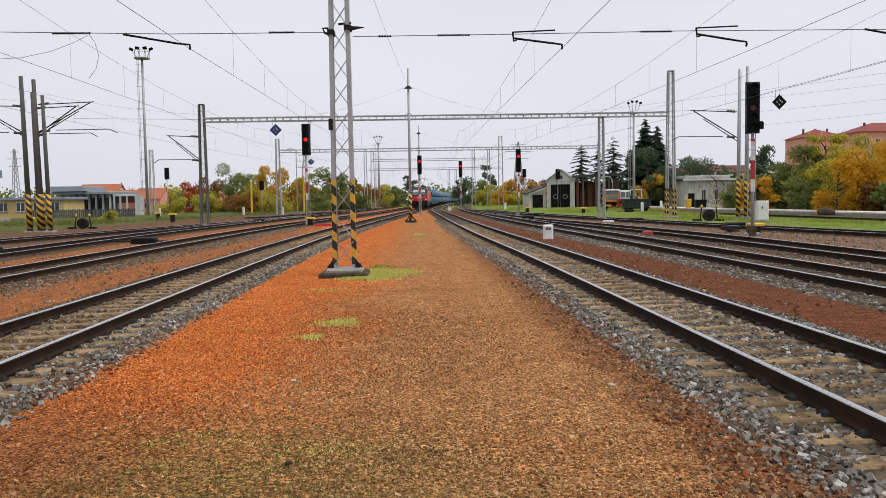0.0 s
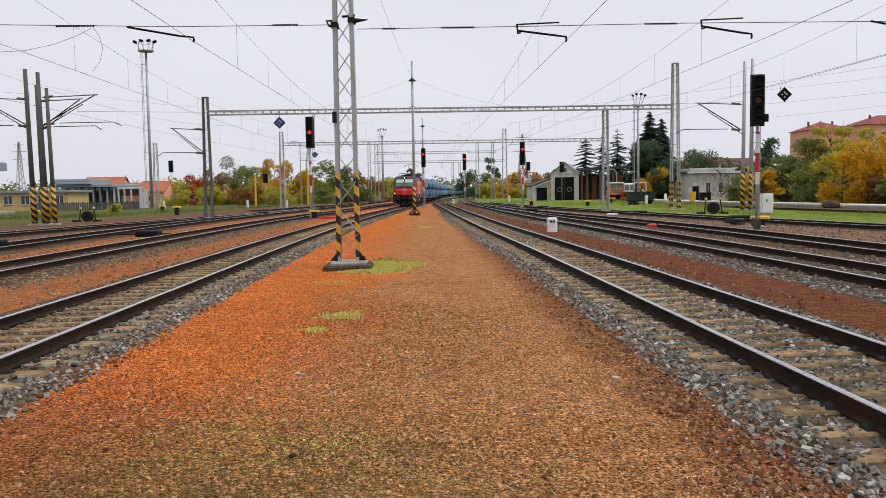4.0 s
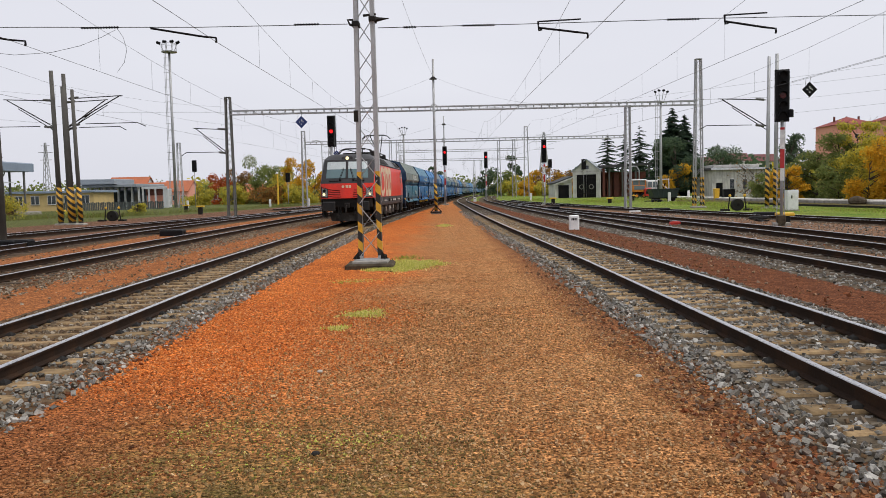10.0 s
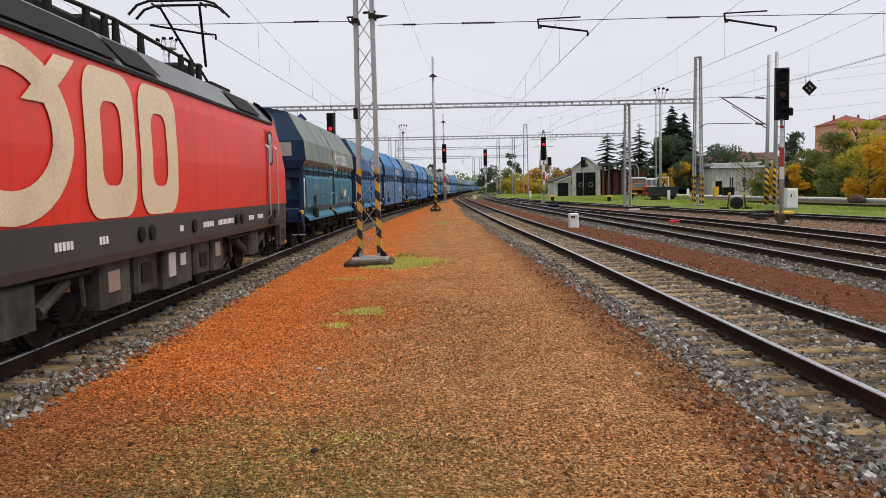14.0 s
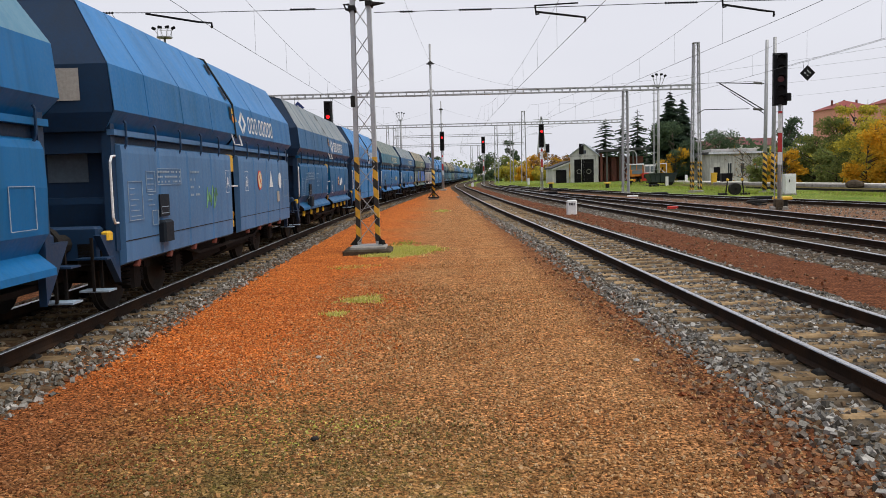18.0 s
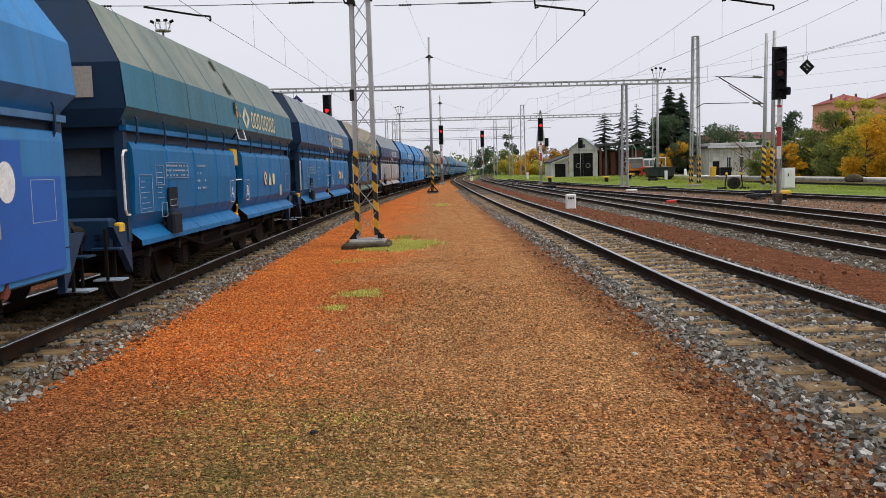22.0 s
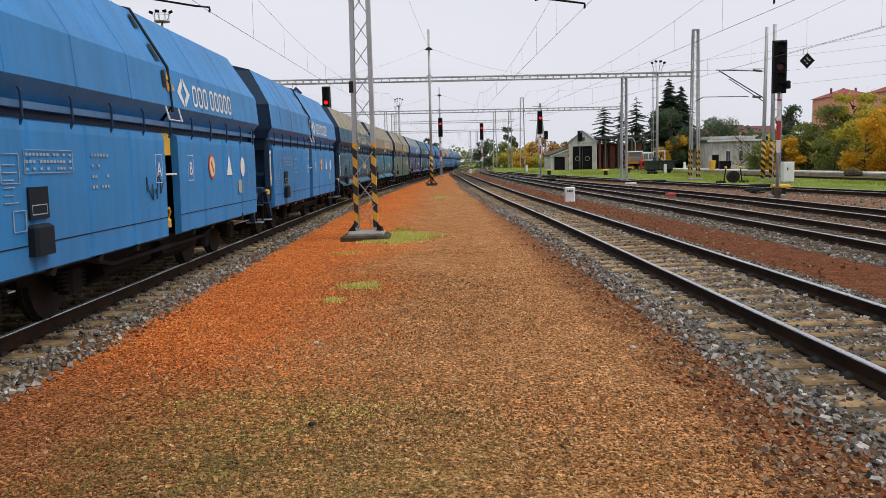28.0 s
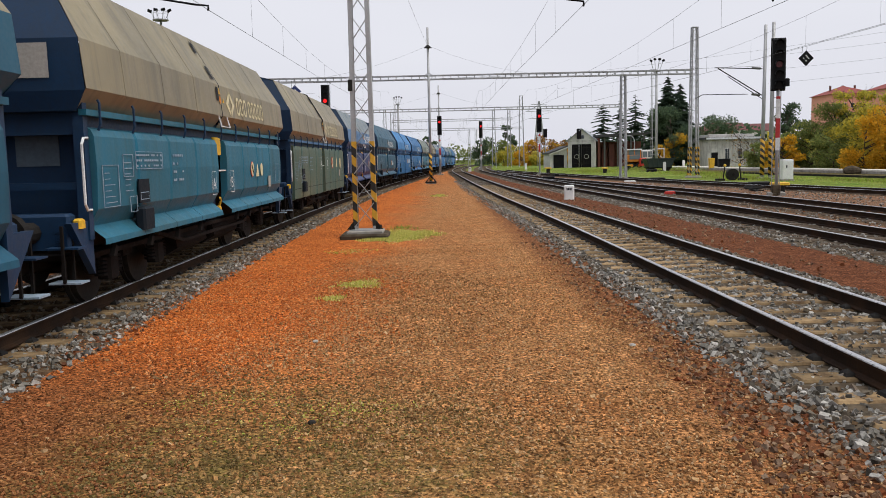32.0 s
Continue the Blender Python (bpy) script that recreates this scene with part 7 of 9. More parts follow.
    for ch, y in (("A", 5.94), ("B", 7.2)) if skirted else (("A", 6.0), ("B", 7.5)):
        part("letter", stored(("gl", ch), lambda: glyph(ch)), MARK, th, f"white letter {ch}").matrix_basis = pose(px + 0.012, y, 1.30 + bz * 3)
        part("letter_frame", stored("lfr", lambda: ring_plate(px, [(-0.14, -0.10), (0.14, -0.10), (0.14, 0.30), (-0.14, 0.30)], [(-0.13, -0.09), (0.13, -0.09), (0.13, 0.29), (-0.13, 0.29)], 0.01).mesh("lfr")), MARK, th).matrix_basis = pose(0, y, 1.31 + bz * 3)

    def data():
        rr = random.Random(3)
        mb = Mb()
        for z in (1.86, 1.79, 1.72):
            for k in range(14):
                if rr.random() < 0.8:
                    mb.box(px, px + 0.004, 2.25 + k * 0.072, 2.25 + k * 0.072 + 0.05, z, z + 0.026)
        for z in (1.86, 1.74, 1.62, 1.50):
            for k in range(6):
                if rr.random() < 0.8:
                    mb.box(px, px + 0.004, 3.75 + k * 0.085, 3.75 + k * 0.085 + 0.055, z, z + 0.034)
        for z in np.arange(1.30, 1.72, 0.07):
            mb.box(px, px + 0.004, 1.82, 1.82 + rr.uniform(0.15, 0.27), z + 0.12, z + 0.13)
            mb.box(px, px + 0.004, 1.18, 1.18 + rr.uniform(0.15, 0.35), z, z + 0.008)
        for y, z, w, h in ((1.12, 1.25, 0.5, 0.5), (2.22, 1.69, 1.05, 0.23), (1.78, 1.6, 0.34, 0.28), (11.45, 1.3, 0.5, 0.42), (1.95, 1.15, 0.24, 0.2)):
            for a0, a1, b0, b1 in ((0, w, 0, 0.007), (0, w, h - 0.007, h), (0, 0.01, 0, h), (w - 0.01, w, 0, h)):
                mb.box(px, px + 0.006, y + a0, y + a1, z + b0, z + b1)
        return mb.mesh("data")
    tagged(part("data_marking", stored("data", data), MARK_DULL, th, "white data frames and bars"), kind="stuff")
    part("card_holder", stored("card", lambda: rect(px, 2.24, 2.63, 1.25, 1.56, 0.02).mesh("card")), BOX_NAVY, th, "dark label holder")
    part("hand_box", stored("hbox", lambda: Mb().bev(1.42, 1.56, 2.22, 2.6, 0.90, 1.2, 0.03).mesh("hbox")), BOX_NAVY, th, "dark box on the flap")
    part("card_lines", stored("clines", lambda: ring_plate(px + 0.016, [(2.28, 1.29), (2.59, 1.29), (2.59, 1.39), (2.28, 1.39)], [(2.29, 1.30), (2.58, 1.30), (2.58, 1.38), (2.29, 1.38)], 0.006).mesh("clines")), MARK_DULL, th, "thin white lines on the holder")
    part("paper_plate", stored("paper", lambda: rect(px, 10.6, 10.84, 1.2, 1.45, 0.012).mesh("paper")), PLATE, th, "small pale plate")
    if patch:
        part("paint_patch", plate(px - 0.004, [(3.75, 1.24), (5.45, 1.24), (5.45, 1.45), (4.7, 1.48), (4.7, 2.18), (3.75, 2.18)]), BLUE_PATCH, th, "fresh blue paint patch")
        part("paint_patch", plate(px - 0.004, [(7.2, 1.24), (12.1, 1.24), (12.1, 1.8), (11.2, 1.8), (11.2, 2.18), (7.2, 2.18)]), BLUE_PATCH, th, "fresh blue paint patch")
    if seed == 4:
        part("paint_patch", plate(px - 0.004, [(9.2, 0.8), (12.1, 0.8), (12.1, 1.75), (11.3, 1.75), (11.3, 2.08), (9.2, 2.08)]), BLUE_PATCH, th, "darker blue repainted patch")
    if spray:
        mb = Mb()
        yy = spray[0]
        pts = [(px + 0.006, yy + 0.05 * i + 0.08 * r.uniform(-1, 1), 1.45 + 0.2 * r.uniform(-1, 1)) for i in range(14)]
        mb.tube(pts, 0.009, 4)
        part("graffiti", mb, spray[1], th, "sprayed scribble")
    return th


C = {"blue": ("blue", "blue"), "deep": ("deep", "deep blue"), "light": ("light", "light blue"), "bright": ("bright", "bright blue"), "gb": ("grey_blue", "grey-blue"), "mist": ("mist", "misty blue"), "teal": ("teal", "faded teal"),
     "olive": ("olive", "dusty olive"), "tan": ("tan", "dusty tan"), "sage": ("sage", "dusty sage"), "ash": ("ash", "ash-grey"), "navy": ("navy", "navy"), "slate": ("slate", "slate"), "dust": ("dust", "dusty grey")}
SERIES = [  # type, hood top, hood side, body, marking tint
    ("A", "sage", "sage", "teal", MARK), ("A", "mist", "blue", "blue", MARK_Y), ("B", "light", "blue", "gb", MARK), ("A", "dust", "deep", "deep", MARK), ("B", "bright", "light", "light", MARK),
    ("A", "sage", "teal", "blue", MARK_Y), ("A", "dust", "deep", "blue", MARK_Y), ("A", "tan", "olive", "olive", MARK_Y), ("A", "dust", "navy", "ash", MARK), ("B", "bright", "bright", "bright", MARK),
    ("B", "bright", "bright", "bright", MARK), ("A", "tan", "slate", "slate", MARK_Y), ("A", "tan", "tan", "teal", MARK_Y), ("B", "tan", "tan", "olive", MARK_Y), ("A", "dust", "gb", "navy", MARK),
    ("A", "slate", "slate", "slate", MARK), ("B", "bright", "bright", "blue", MARK), ("A", "blue", "blue", "blue", MARK), ("A", "sage", "sage", "teal", MARK), ("A", "tan", "tan", "blue", MARK),
    ("A", "dust", "blue", "blue", MARK), ("B", "light", "light", "light", MARK), ("A", "dust", "deep", "deep", MARK), ("A", "sage", "teal", "teal", MARK), ("B", "bright", "bright", "bright", MARK), ("A", "dust", "blue", "blue", MARK)]
wagons = []
for i, (kind, top, side_, body, tint) in enumerate(SERIES):
    wagons.append(wagon(kind, C[top], C[side_], C[body], i, "logo", tint, patch=(i == 7), spray={0: (8.4, GRAFFITI), 2: (4.6, GRAFFITI_G), 9: (5.5, GRAFFITI)}.get(i)))


def joint(k, t):
    """Where the coupling behind vehicle k stands along the through track at t seconds."""
    u = max(t, 13.0) - 24.0
    s = 2.671 + PITCH_W * k - 9.562 * u + 0.0315 * u * u
    return s + 10.25 * (13.0 - t) if t < 13.0 else s


def on_track(s, length):
    """The pose of a vehicle whose head is at s: its two bogies ride on the centre line."""
    (x0, y0), (x1, y1) = THROUGH.at(s + length * 0.22), THROUGH.at(s + length * 0.78)
    a = math.atan2(x0 - x1, y1 - y0)
    c = Vector((x0, y0, 0)) - Matrix.Rotation(a, 3, "Z") @ Vector((0, length * 0.22, 0))
    return Matrix.Translation((c.x, c.y, RAIL + 0.012)) @ Matrix.Rotation(a, 4, "Z")


def motions():
    """The train rolls past on the through track, slowing a little."""
    times = [float(t) for t in range(33)]
    walk(loco, [(t, on_track(joint(-6, t) - 18.98, LOCO_L)) for t in times])
    for i, w in enumerate(wagons):
        walk(w, [(t, on_track(joint(-6 + i, t) + 1.05, PITCH_W)) for t in times])

# ---- trees and bushes ----
BARK = paint("dark_bark", (0.075, 0.06, 0.045), (0.04, 0.032, 0.025), 0.95, 0.0, 4.0, 20, 0.8, 0.0, 0.8)
LEAF = {
    "gold": leaf_mat("golden_leaves", [(0.72, 0.40, 0.027), (0.84, 0.52, 0.055), (0.54, 0.31, 0.03), (0.78, 0.44, 0.035), (0.44, 0.33, 0.05)]),
    "mixed": leaf_mat("yellow_green_leaves", [(0.448, 0.419, 0.082), (0.777, 0.598, 0.074), (0.283, 0.299, 0.068), (0.628, 0.538, 0.082), (0.359, 0.367, 0.082)]),
    "green": leaf_mat("dull_green_leaves", [(0.186, 0.245, 0.076), (0.27, 0.312, 0.092), (0.126, 0.169, 0.059), (0.355, 0.355, 0.11)]),
    "brown": leaf_mat("russet_leaves", [(0.302, 0.134, 0.042), (0.437, 0.218, 0.05), (0.202, 0.109, 0.042), (0.168, 0.143, 0.05)]),
    "red": leaf_mat("red_autumn_leaves", [(0.48, 0.102, 0.024), (0.36, 0.072, 0.024), (0.576, 0.18, 0.036)]),
    "fir": leaf_mat("dark_fir_needles", [(0.045, 0.075, 0.053), (0.068, 0.103, 0.062), (0.033, 0.054, 0.04)]),
    "dark": leaf_mat("dark_evergreen_leaves", [(0.08, 0.132, 0.08), (0.131, 0.182, 0.094), (0.058, 0.094, 0.062)]),
}


def leaf_mesh(blobs, n, size, seed):
    """Leaves as small tilted quads in uneven clumps; blobs: centre and radii."""
    rng = np.random.default_rng(seed)
    vol = np.array([b[3] * b[4] * b[5] for b in blobs]) ** 0.7
    pick = rng.choice(len(blobs), n, p=vol / vol.sum())
    b = np.array(blobs)[pick]
    d = rng.normal(size=(n, 3))
    d /= np.linalg.norm(d, axis=1)[:, None]
    rad = rng.uniform(0.25, 1.0, n) ** 0.5 * (0.75 + 0.4 * rng.uniform(0, 1, n))
    c = b[:, :3] + d * rad[:, None] * b[:, 3:]
    k = np.array([noise.noise(Vector((float(x) * 0.9 + seed, float(y) * 0.9, float(z) * 0.9))) for x, y, z in c])
    c = c[k > -0.24]
    n = len(c)
    u = rng.normal(size=(n, 3))
    u /= np.linalg.norm(u, axis=1)[:, None]
    w = np.cross(u, rng.normal(size=(n, 3)))
    w /= np.linalg.norm(w, axis=1)[:, None]
    s = size * rng.uniform(0.5, 1.2, n)[:, None]
    v = np.stack([c - u * s, c + w * s * 0.55, c + u * s, c - w * s * 0.55], 1)
    me = bpy.data.meshes.new("leaves")
    me.vertices.add(n * 4)
    me.vertices.foreach_set("co", v.reshape(-1))
    me.loops.add(n * 4)
    me.loops.foreach_set("vertex_index", np.arange(n * 4))
    me.polygons.add(n)
    me.polygons.foreach_set("loop_start", np.arange(n) * 4)
    me.update(calc_edges=True)
    return me


def tree(x, y, h, w, kind, label, seed, leaves=2600, size=0.16, bare=0.0, low=0.22, name="tree"):
    """A tapered trunk with forked limbs and a broken crown of clumps; bare: share of twigs without leaves."""
    r = random.Random(seed)
    th = thing(name, label, "tree" if name == "tree" else "bush", "trees round the yard")
    ax, bx, cx, r0 = (x + r.uniform(-0.15, 0.15), x + r.uniform(-0.3, 0.3), x + r.uniform(-0.3, 0.3), 0.03 + h * 0.009)
    part("trunk", Mb().cyl((x, y, -0.05), (ax, y, h * 0.3), r0, r0 * 0.75, 7).cyl((ax, y, h * 0.3), (bx, y, h * 0.6), r0 * 0.75, r0 * 0.4, 7).cyl((bx, y, h * 0.6), (cx, y, h * 0.9), r0 * 0.4, 0.012, 7), BARK, th, "dark trunk")
    blobs, limbs = [], Mb()
    for i in range(13):
        a, u = r.uniform(0, 6.28), low + (1 - low) * (i + r.random()) / 13
        reach = w / 2 * math.sin(math.pi * min(1, max(0.12, (u - low * 0.5) / (1.12 - low * 0.5)))) ** 0.6 * r.uniform(0.55, 1.0)
        tip = (x + reach * math.cos(a), y + reach * math.sin(a), h * u * r.uniform(0.93, 1.03))
        limbs.cyl((x, y, h * max(0.1, u - 0.2)), tip, 0.05 + 0.003 * h, 0.015, 5)
        for _ in range(3):
            q = Vector(tip) + Vector((r.uniform(-1, 1), r.uniform(-1, 1), r.uniform(-0.2, 1.2))) * w * 0.16
            limbs.cyl(tip, q, 0.02, 0.006, 4)
        br = w * r.uniform(0.17, 0.27)
        blobs.append((tip[0], tip[1], tip[2] - br * 0.3, br, br, br * r.uniform(0.6, 0.95)))
    part("branchwork", limbs, BARK, th, "bare limbs and twigs")
    if bare < 1:
        part("crown", leaf_mesh(blobs, int(leaves * (1 - bare)), size, seed), LEAF[kind], th, "crown of many leaves")
    return th


def fir(x, y, h, w, label, seed, gaps=0.0, kind="fir"):
    """A conifer: whorls of drooping boughs set with needle sprays."""
    r = random.Random(seed)
    th = thing("fir_tree", label, "fir tree", "trees round the yard")
    part("trunk", Mb().cyl((x, y, -0.05), (x, y, h), 0.05 + 0.012 * h, 0.02, 8), BARK, th, "dark trunk")
    nd, bg = Mb(), Mb()
    z = h * 0.12
    while z < h * 0.985:
        u = 1 - z / h
        n = 9 if gaps < 0.3 else 8
        off = r.uniform(0, 6.28)
        for i in range(n):
            if r.random() < gaps * 0.55:
                continue
            a = off + 6.28 * i / n + r.uniform(-0.35, 0.35)
            L = w / 2 * (u ** (0.85 if gaps < 0.3 else 0.6)) * r.uniform(0.5, 1.15) + 0.12
            z0, z = z, z + (r.uniform(-0.3, 0.3) if z > h * 0.15 else 0.0)
            drop = L * r.uniform(0.15, 0.4) * (1 if gaps < 0.3 else 0.7)
            c, s = math.cos(a), math.sin(a)
            bg.cyl((x, y, z), (x + L * c, y + L * s, z - drop), 0.03, 0.008, 4)
            m = max(3, int(L / 0.2))
            for k in range(m):
                f = (k + 0.6) / m
                px, py, pz = x + L * f * c, y + L * f * s, z - drop * f
                for _ in range(3):
                    sw = (L * 0.2 * (1.1 - f * 0.5) + 0.12) * (1.0 if gaps < 0.3 else 0.7)
                    tx, ty = -s * r.choice((-1, 1)) + c * 0.5, c * r.choice((-1, 1)) + s * 0.5
                    e = Vector((px + tx * sw * 1.6, py + ty * sw * 1.6, pz - sw * r.uniform(0.1, 0.9)))
                    nd.add([(px, py, pz + 0.05), (px + c * sw * 0.5, py + s * sw * 0.5, pz - 0.04), e, (px - c * sw * 0.5, py - s * sw * 0.5, pz - 0.1)], [(0, 1, 2, 3)])
            z = z0
        z += max(0.28, h * (0.024 if gaps < 0.3 else 0.05))
    part("boughs", bg, BARK, th, "dark boughs")
    part("needles", nd, LEAF[kind], th, "dark green needle sprays")
    return th


# right of the yard
fir(38.05, 136, 14.4, 11.0, "tall dense dark fir tree behind the dark tipper wagon", 41)
fir(40.9, 139, 13.6, 9.2, "dense dark fir tree beside a taller one", 42)
tree(36.8, 130, 9.3, 7.4, "dark", "dark rounded evergreen bush under the firs", 43, 14000, 0.2, 0, 0.03, "bush")
fir(36.8, 182, 13.4, 9.6, "thin see-through spruce behind the engine shed", 44, 0.34)
fir(44.3, 184, 15.3, 9.8, "thin see-through spruce behind the engine shed", 45, 0.34)
fir(41.3, 186, 14.2, 6.4, "thin see-through spruce behind the engine shed", 46, 0.45)
tree(36.4, 127, 4.7, 4.6, "gold", "low golden autumn bush beside the fir", 47, 4200, 0.16, 0, 0.05, "bush")
tree(50.3, 150, 8.3, 9.0, "dark", "dark round tree behind the white building", 48, 5200, 0.24)
tree(41.2, 112, 4.8, 4.4, "brown", "bare brown shrub before the white building", 49, 500, 0.12, 0.6, 0.1, "bush")
tree(44.5, 118, 4.4, 4.0, "brown", "bare brown shrub before the white building", 50, 500, 0.12, 0.7, 0.1, "bush")
for i, (x, y, h, w, k) in enumerate(((36.8, 93, 3.0, 4.0, "green"), (38.6, 92, 4.0, 4.6, "green"), (40.4, 89, 5.7, 5.4, "green"), (42.2, 88, 7.0, 5.6, "green"), (43.6, 87, 8.5, 5.0, "mixed"), (45.2, 86, 7.4, 5.6, "mixed"), (38.3, 74, 4.9, 4.6, "gold"), (39.9, 73, 5.8, 5.0, "gold"), (42.2, 72, 6.2, 5.6, "gold"), (45.4, 74, 6.4, 6.2, "gold"),
                                     (36.8, 88, 3.6, 3.6, "gold"), (38.9, 81, 3.6, 4.2, "green"), (40.4, 79, 5.0, 4.6, "mixed"), (36.4, 89, 2.4, 3.0, "green"), (48.0, 86, 6.8, 6.5, "mixed"), (50.5, 83, 6.8, 6.5, "gold"), (41.4, 98, 7.4, 4.6, "dark"), (39.4, 71, 2.6, 2.4, "brown"), (40.6, 69.5, 2.8, 3.6, "green"), (43.0, 69, 4.0, 4.4, "gold"))):
    tree(x, y, h, w, k, f"{ {'green': 'dull green', 'mixed': 'yellowing green', 'gold': 'golden autumn', 'dark': 'dark green', 'brown': 'russet'}[k] } tree by the yard's road", 60 + i, 9500 if h > 6 else 5200, 0.15, 0, 0.02)
# thickets behind the left-hand tracks
for i, (x, y, h, w, k) in enumerate(((-45.5, 172, 5.8, 6.5, "red"), (-42.0, 172, 6.8, 6, "brown"), (-38.5, 175, 9.2, 7.5, "green"), (-34.8, 170, 7.6, 6.5, "green"), (-31.6, 168, 7.6, 5.5, "mixed"), (-28.5, 166, 8.4, 5.5, "gold"), (-25.2, 168, 8.6, 6, "gold"), (-21.8, 170, 7.2, 5, "mixed"),
                                     (-18.6, 168, 8.4, 6.5, "green"), (-15.0, 172, 7.6, 6, "green"), (-11.6, 190, 5.6, 6, "brown"), (-8.0, 205, 5.6, 6, "mixed"), (-4.6, 215, 5.0, 5.5, "green"), (-1.4, 225, 8.2, 5, "dark"), (-40, 160, 3.6, 6, "mixed"), (-33, 158, 3.2, 6, "brown"), (-26, 158, 3.4, 6, "mixed"), (-19, 160, 3.4, 6, "green"), (-13, 176, 3.2, 6, "green"), (-48, 165, 3.4, 6, "mixed"))):
    tree(x, y, h, w, k, f"{ {'green': 'dull green', 'mixed': 'yellowing', 'gold': 'golden', 'red': 'red autumn', 'brown': 'russet', 'dark': 'dark'}[k] } tree in the thicket behind the tracks", 90 + i, 3800, 0.24, 0, 0.03)
# thickets ahead, right of the tracks
for i, (x, y, h, w, k) in enumerate(((13.5, 230, 7.4, 7, "dark"), (17.2, 232, 7.0, 7, "green"), (20.4, 240, 11.6, 5, "dark"), (22.4, 226, 5.6, 6, "mixed"), (25.4, 225, 6.6, 6, "gold"), (28.6, 222, 8.0, 7, "brown"), (32.0, 222, 6.0, 6, "gold"), (35.2, 226, 6.8, 6, "brown"), (38.6, 230, 6.0, 6, "red"), (17.5, 212, 3.6, 5, "mixed"), (21.5, 208, 3.6, 5, "gold"), (25.5, 205, 3.2, 5, "mixed"), (29.2, 200, 3.4, 5, "gold"))):
    tree(x, y, h, w, k, f"{ {'green': 'dull green', 'mixed': 'yellowing', 'gold': 'golden', 'red': 'reddish', 'brown': 'russet', 'dark': 'dark evergreen'}[k] } tree beyond the tracks", 120 + i, 3000, 0.28, 0.2 if k == "brown" else 0, 0.05)


def far_wood(pts, h, label, kind, seed):
    """A far belt of woods as one mass of leaf clumps."""
    blobs = []
    r = random.Random(seed)
    for (x0, y0), (x1, y1) in zip(pts, pts[1:]):
        n = int(math.hypot(x1 - x0, y1 - y0) / 5)
        for i in range(n):
            u, hh = i / n, h * r.uniform(0.5, 1.0)
            blobs.append((x0 + (x1 - x0) * u, y0 + (y1 - y0) * u + r.uniform(-4, 4), hh * 0.5, 4.5, 3.0, hh * 0.55))
    return solid("far_woods", leaf_mesh(blobs, len(blobs) * 200, 0.8, seed), LEAF[kind], label, "woods", kind="stuff")


far_wood([(-220, 330), (-60, 360), (40, 420), (160, 360), (320, 300)], 10, "far belt of dull green woods", "green", 3)
far_wood([(-90, 250), (-10, 300)], 8, "far belt of yellowing woods", "mixed", 4)
far_wood([(40, 240), (70, 190), (110, 170), (190, 150)], 9, "dark belt of trees behind the sheds", "dark", 5)
far_wood([(55, 125), (70, 105), (110, 95)], 7, "yellowing belt of trees by the road", "mixed", 6)
far_wood([(-130, 190), (-80, 200), (-50, 215)], 7, "far belt of trees behind the station", "green", 8)

# ---- buildings ----
PLASTER = paint("dirty_white_plaster", (0.64, 0.63, 0.60), (0.36, 0.35, 0.32), 0.9, 0.0, 0.5, 12, 0.8, 0.5, 0.3)
PLASTER_D = paint("grimy_grey_plaster", (0.58, 0.57, 0.53), (0.18, 0.175, 0.155), 0.9, 0.0, 0.5, 12, 0.8, 0.5, 0.3)
PLASTER_Y = paint("yellow_plaster", (0.62, 0.46, 0.20), (0.42, 0.32, 0.17), 0.9, 0.0, 0.4, 12, 0.6, 0.3, 0.2)
PLASTER_O = paint("salmon_plaster", (0.74, 0.34, 0.25), (0.62, 0.28, 0.2), 0.9, 0.0, 0.2, 8, 0.5, 0.2, 0.1)
ROOF_DULL = paint("dull_red_tiles", (0.16, 0.06, 0.06), (0.10, 0.05, 0.05), 0.9, 0.0, 0.4, 10, 0.6)
ROOF_RED = paint("red_sheet_roof", (0.25, 0.045, 0.035), (0.16, 0.035, 0.03), 0.7, 0.0, 0.4, 10, 0.6)
ROOF_TILE = paint("orange_tile_roof", (0.42, 0.13, 0.06), (0.25, 0.09, 0.05), 0.85, 0.0, 0.5, 12, 0.7)
ROOF_DARK = paint("dark_felt_roof", (0.05, 0.05, 0.052), (0.09, 0.09, 0.085), 0.85, 0.0, 0.4, 10, 0.7)
ROOF_GREY = paint("grey_sheet_roof", (0.30, 0.33, 0.36), (0.2, 0.22, 0.24), 0.6, 0.1, 0.4, 10, 0.6)
BRICK = paint("sooty_red_brick", (0.16, 0.055, 0.04), (0.07, 0.04, 0.035), 0.9, 0.0, 0.6, 9, 0.8, 0.3, 0.5)
PANE = glass("dark_window_glass", (0.03, 0.04, 0.05))
METAL_WHITE = paint("white_metal_sheet", (0.66, 0.68, 0.70), (0.45, 0.46, 0.47), 0.5, 0.1, 0.5, 10, 0.5, 0.4)
METAL_BLUE = paint("grey_blue_metal_sheet", (0.24, 0.30, 0.38), (0.17, 0.2, 0.25), 0.55, 0.1, 0.5, 10, 0.5, 0.3)
DOOR_DARK = paint("tarred_black_door", (0.008, 0.008, 0.010), (0.02, 0.018, 0.016), 0.8, 0.0, 0.8, 14, 0.7, 0.4, spec=0.1)


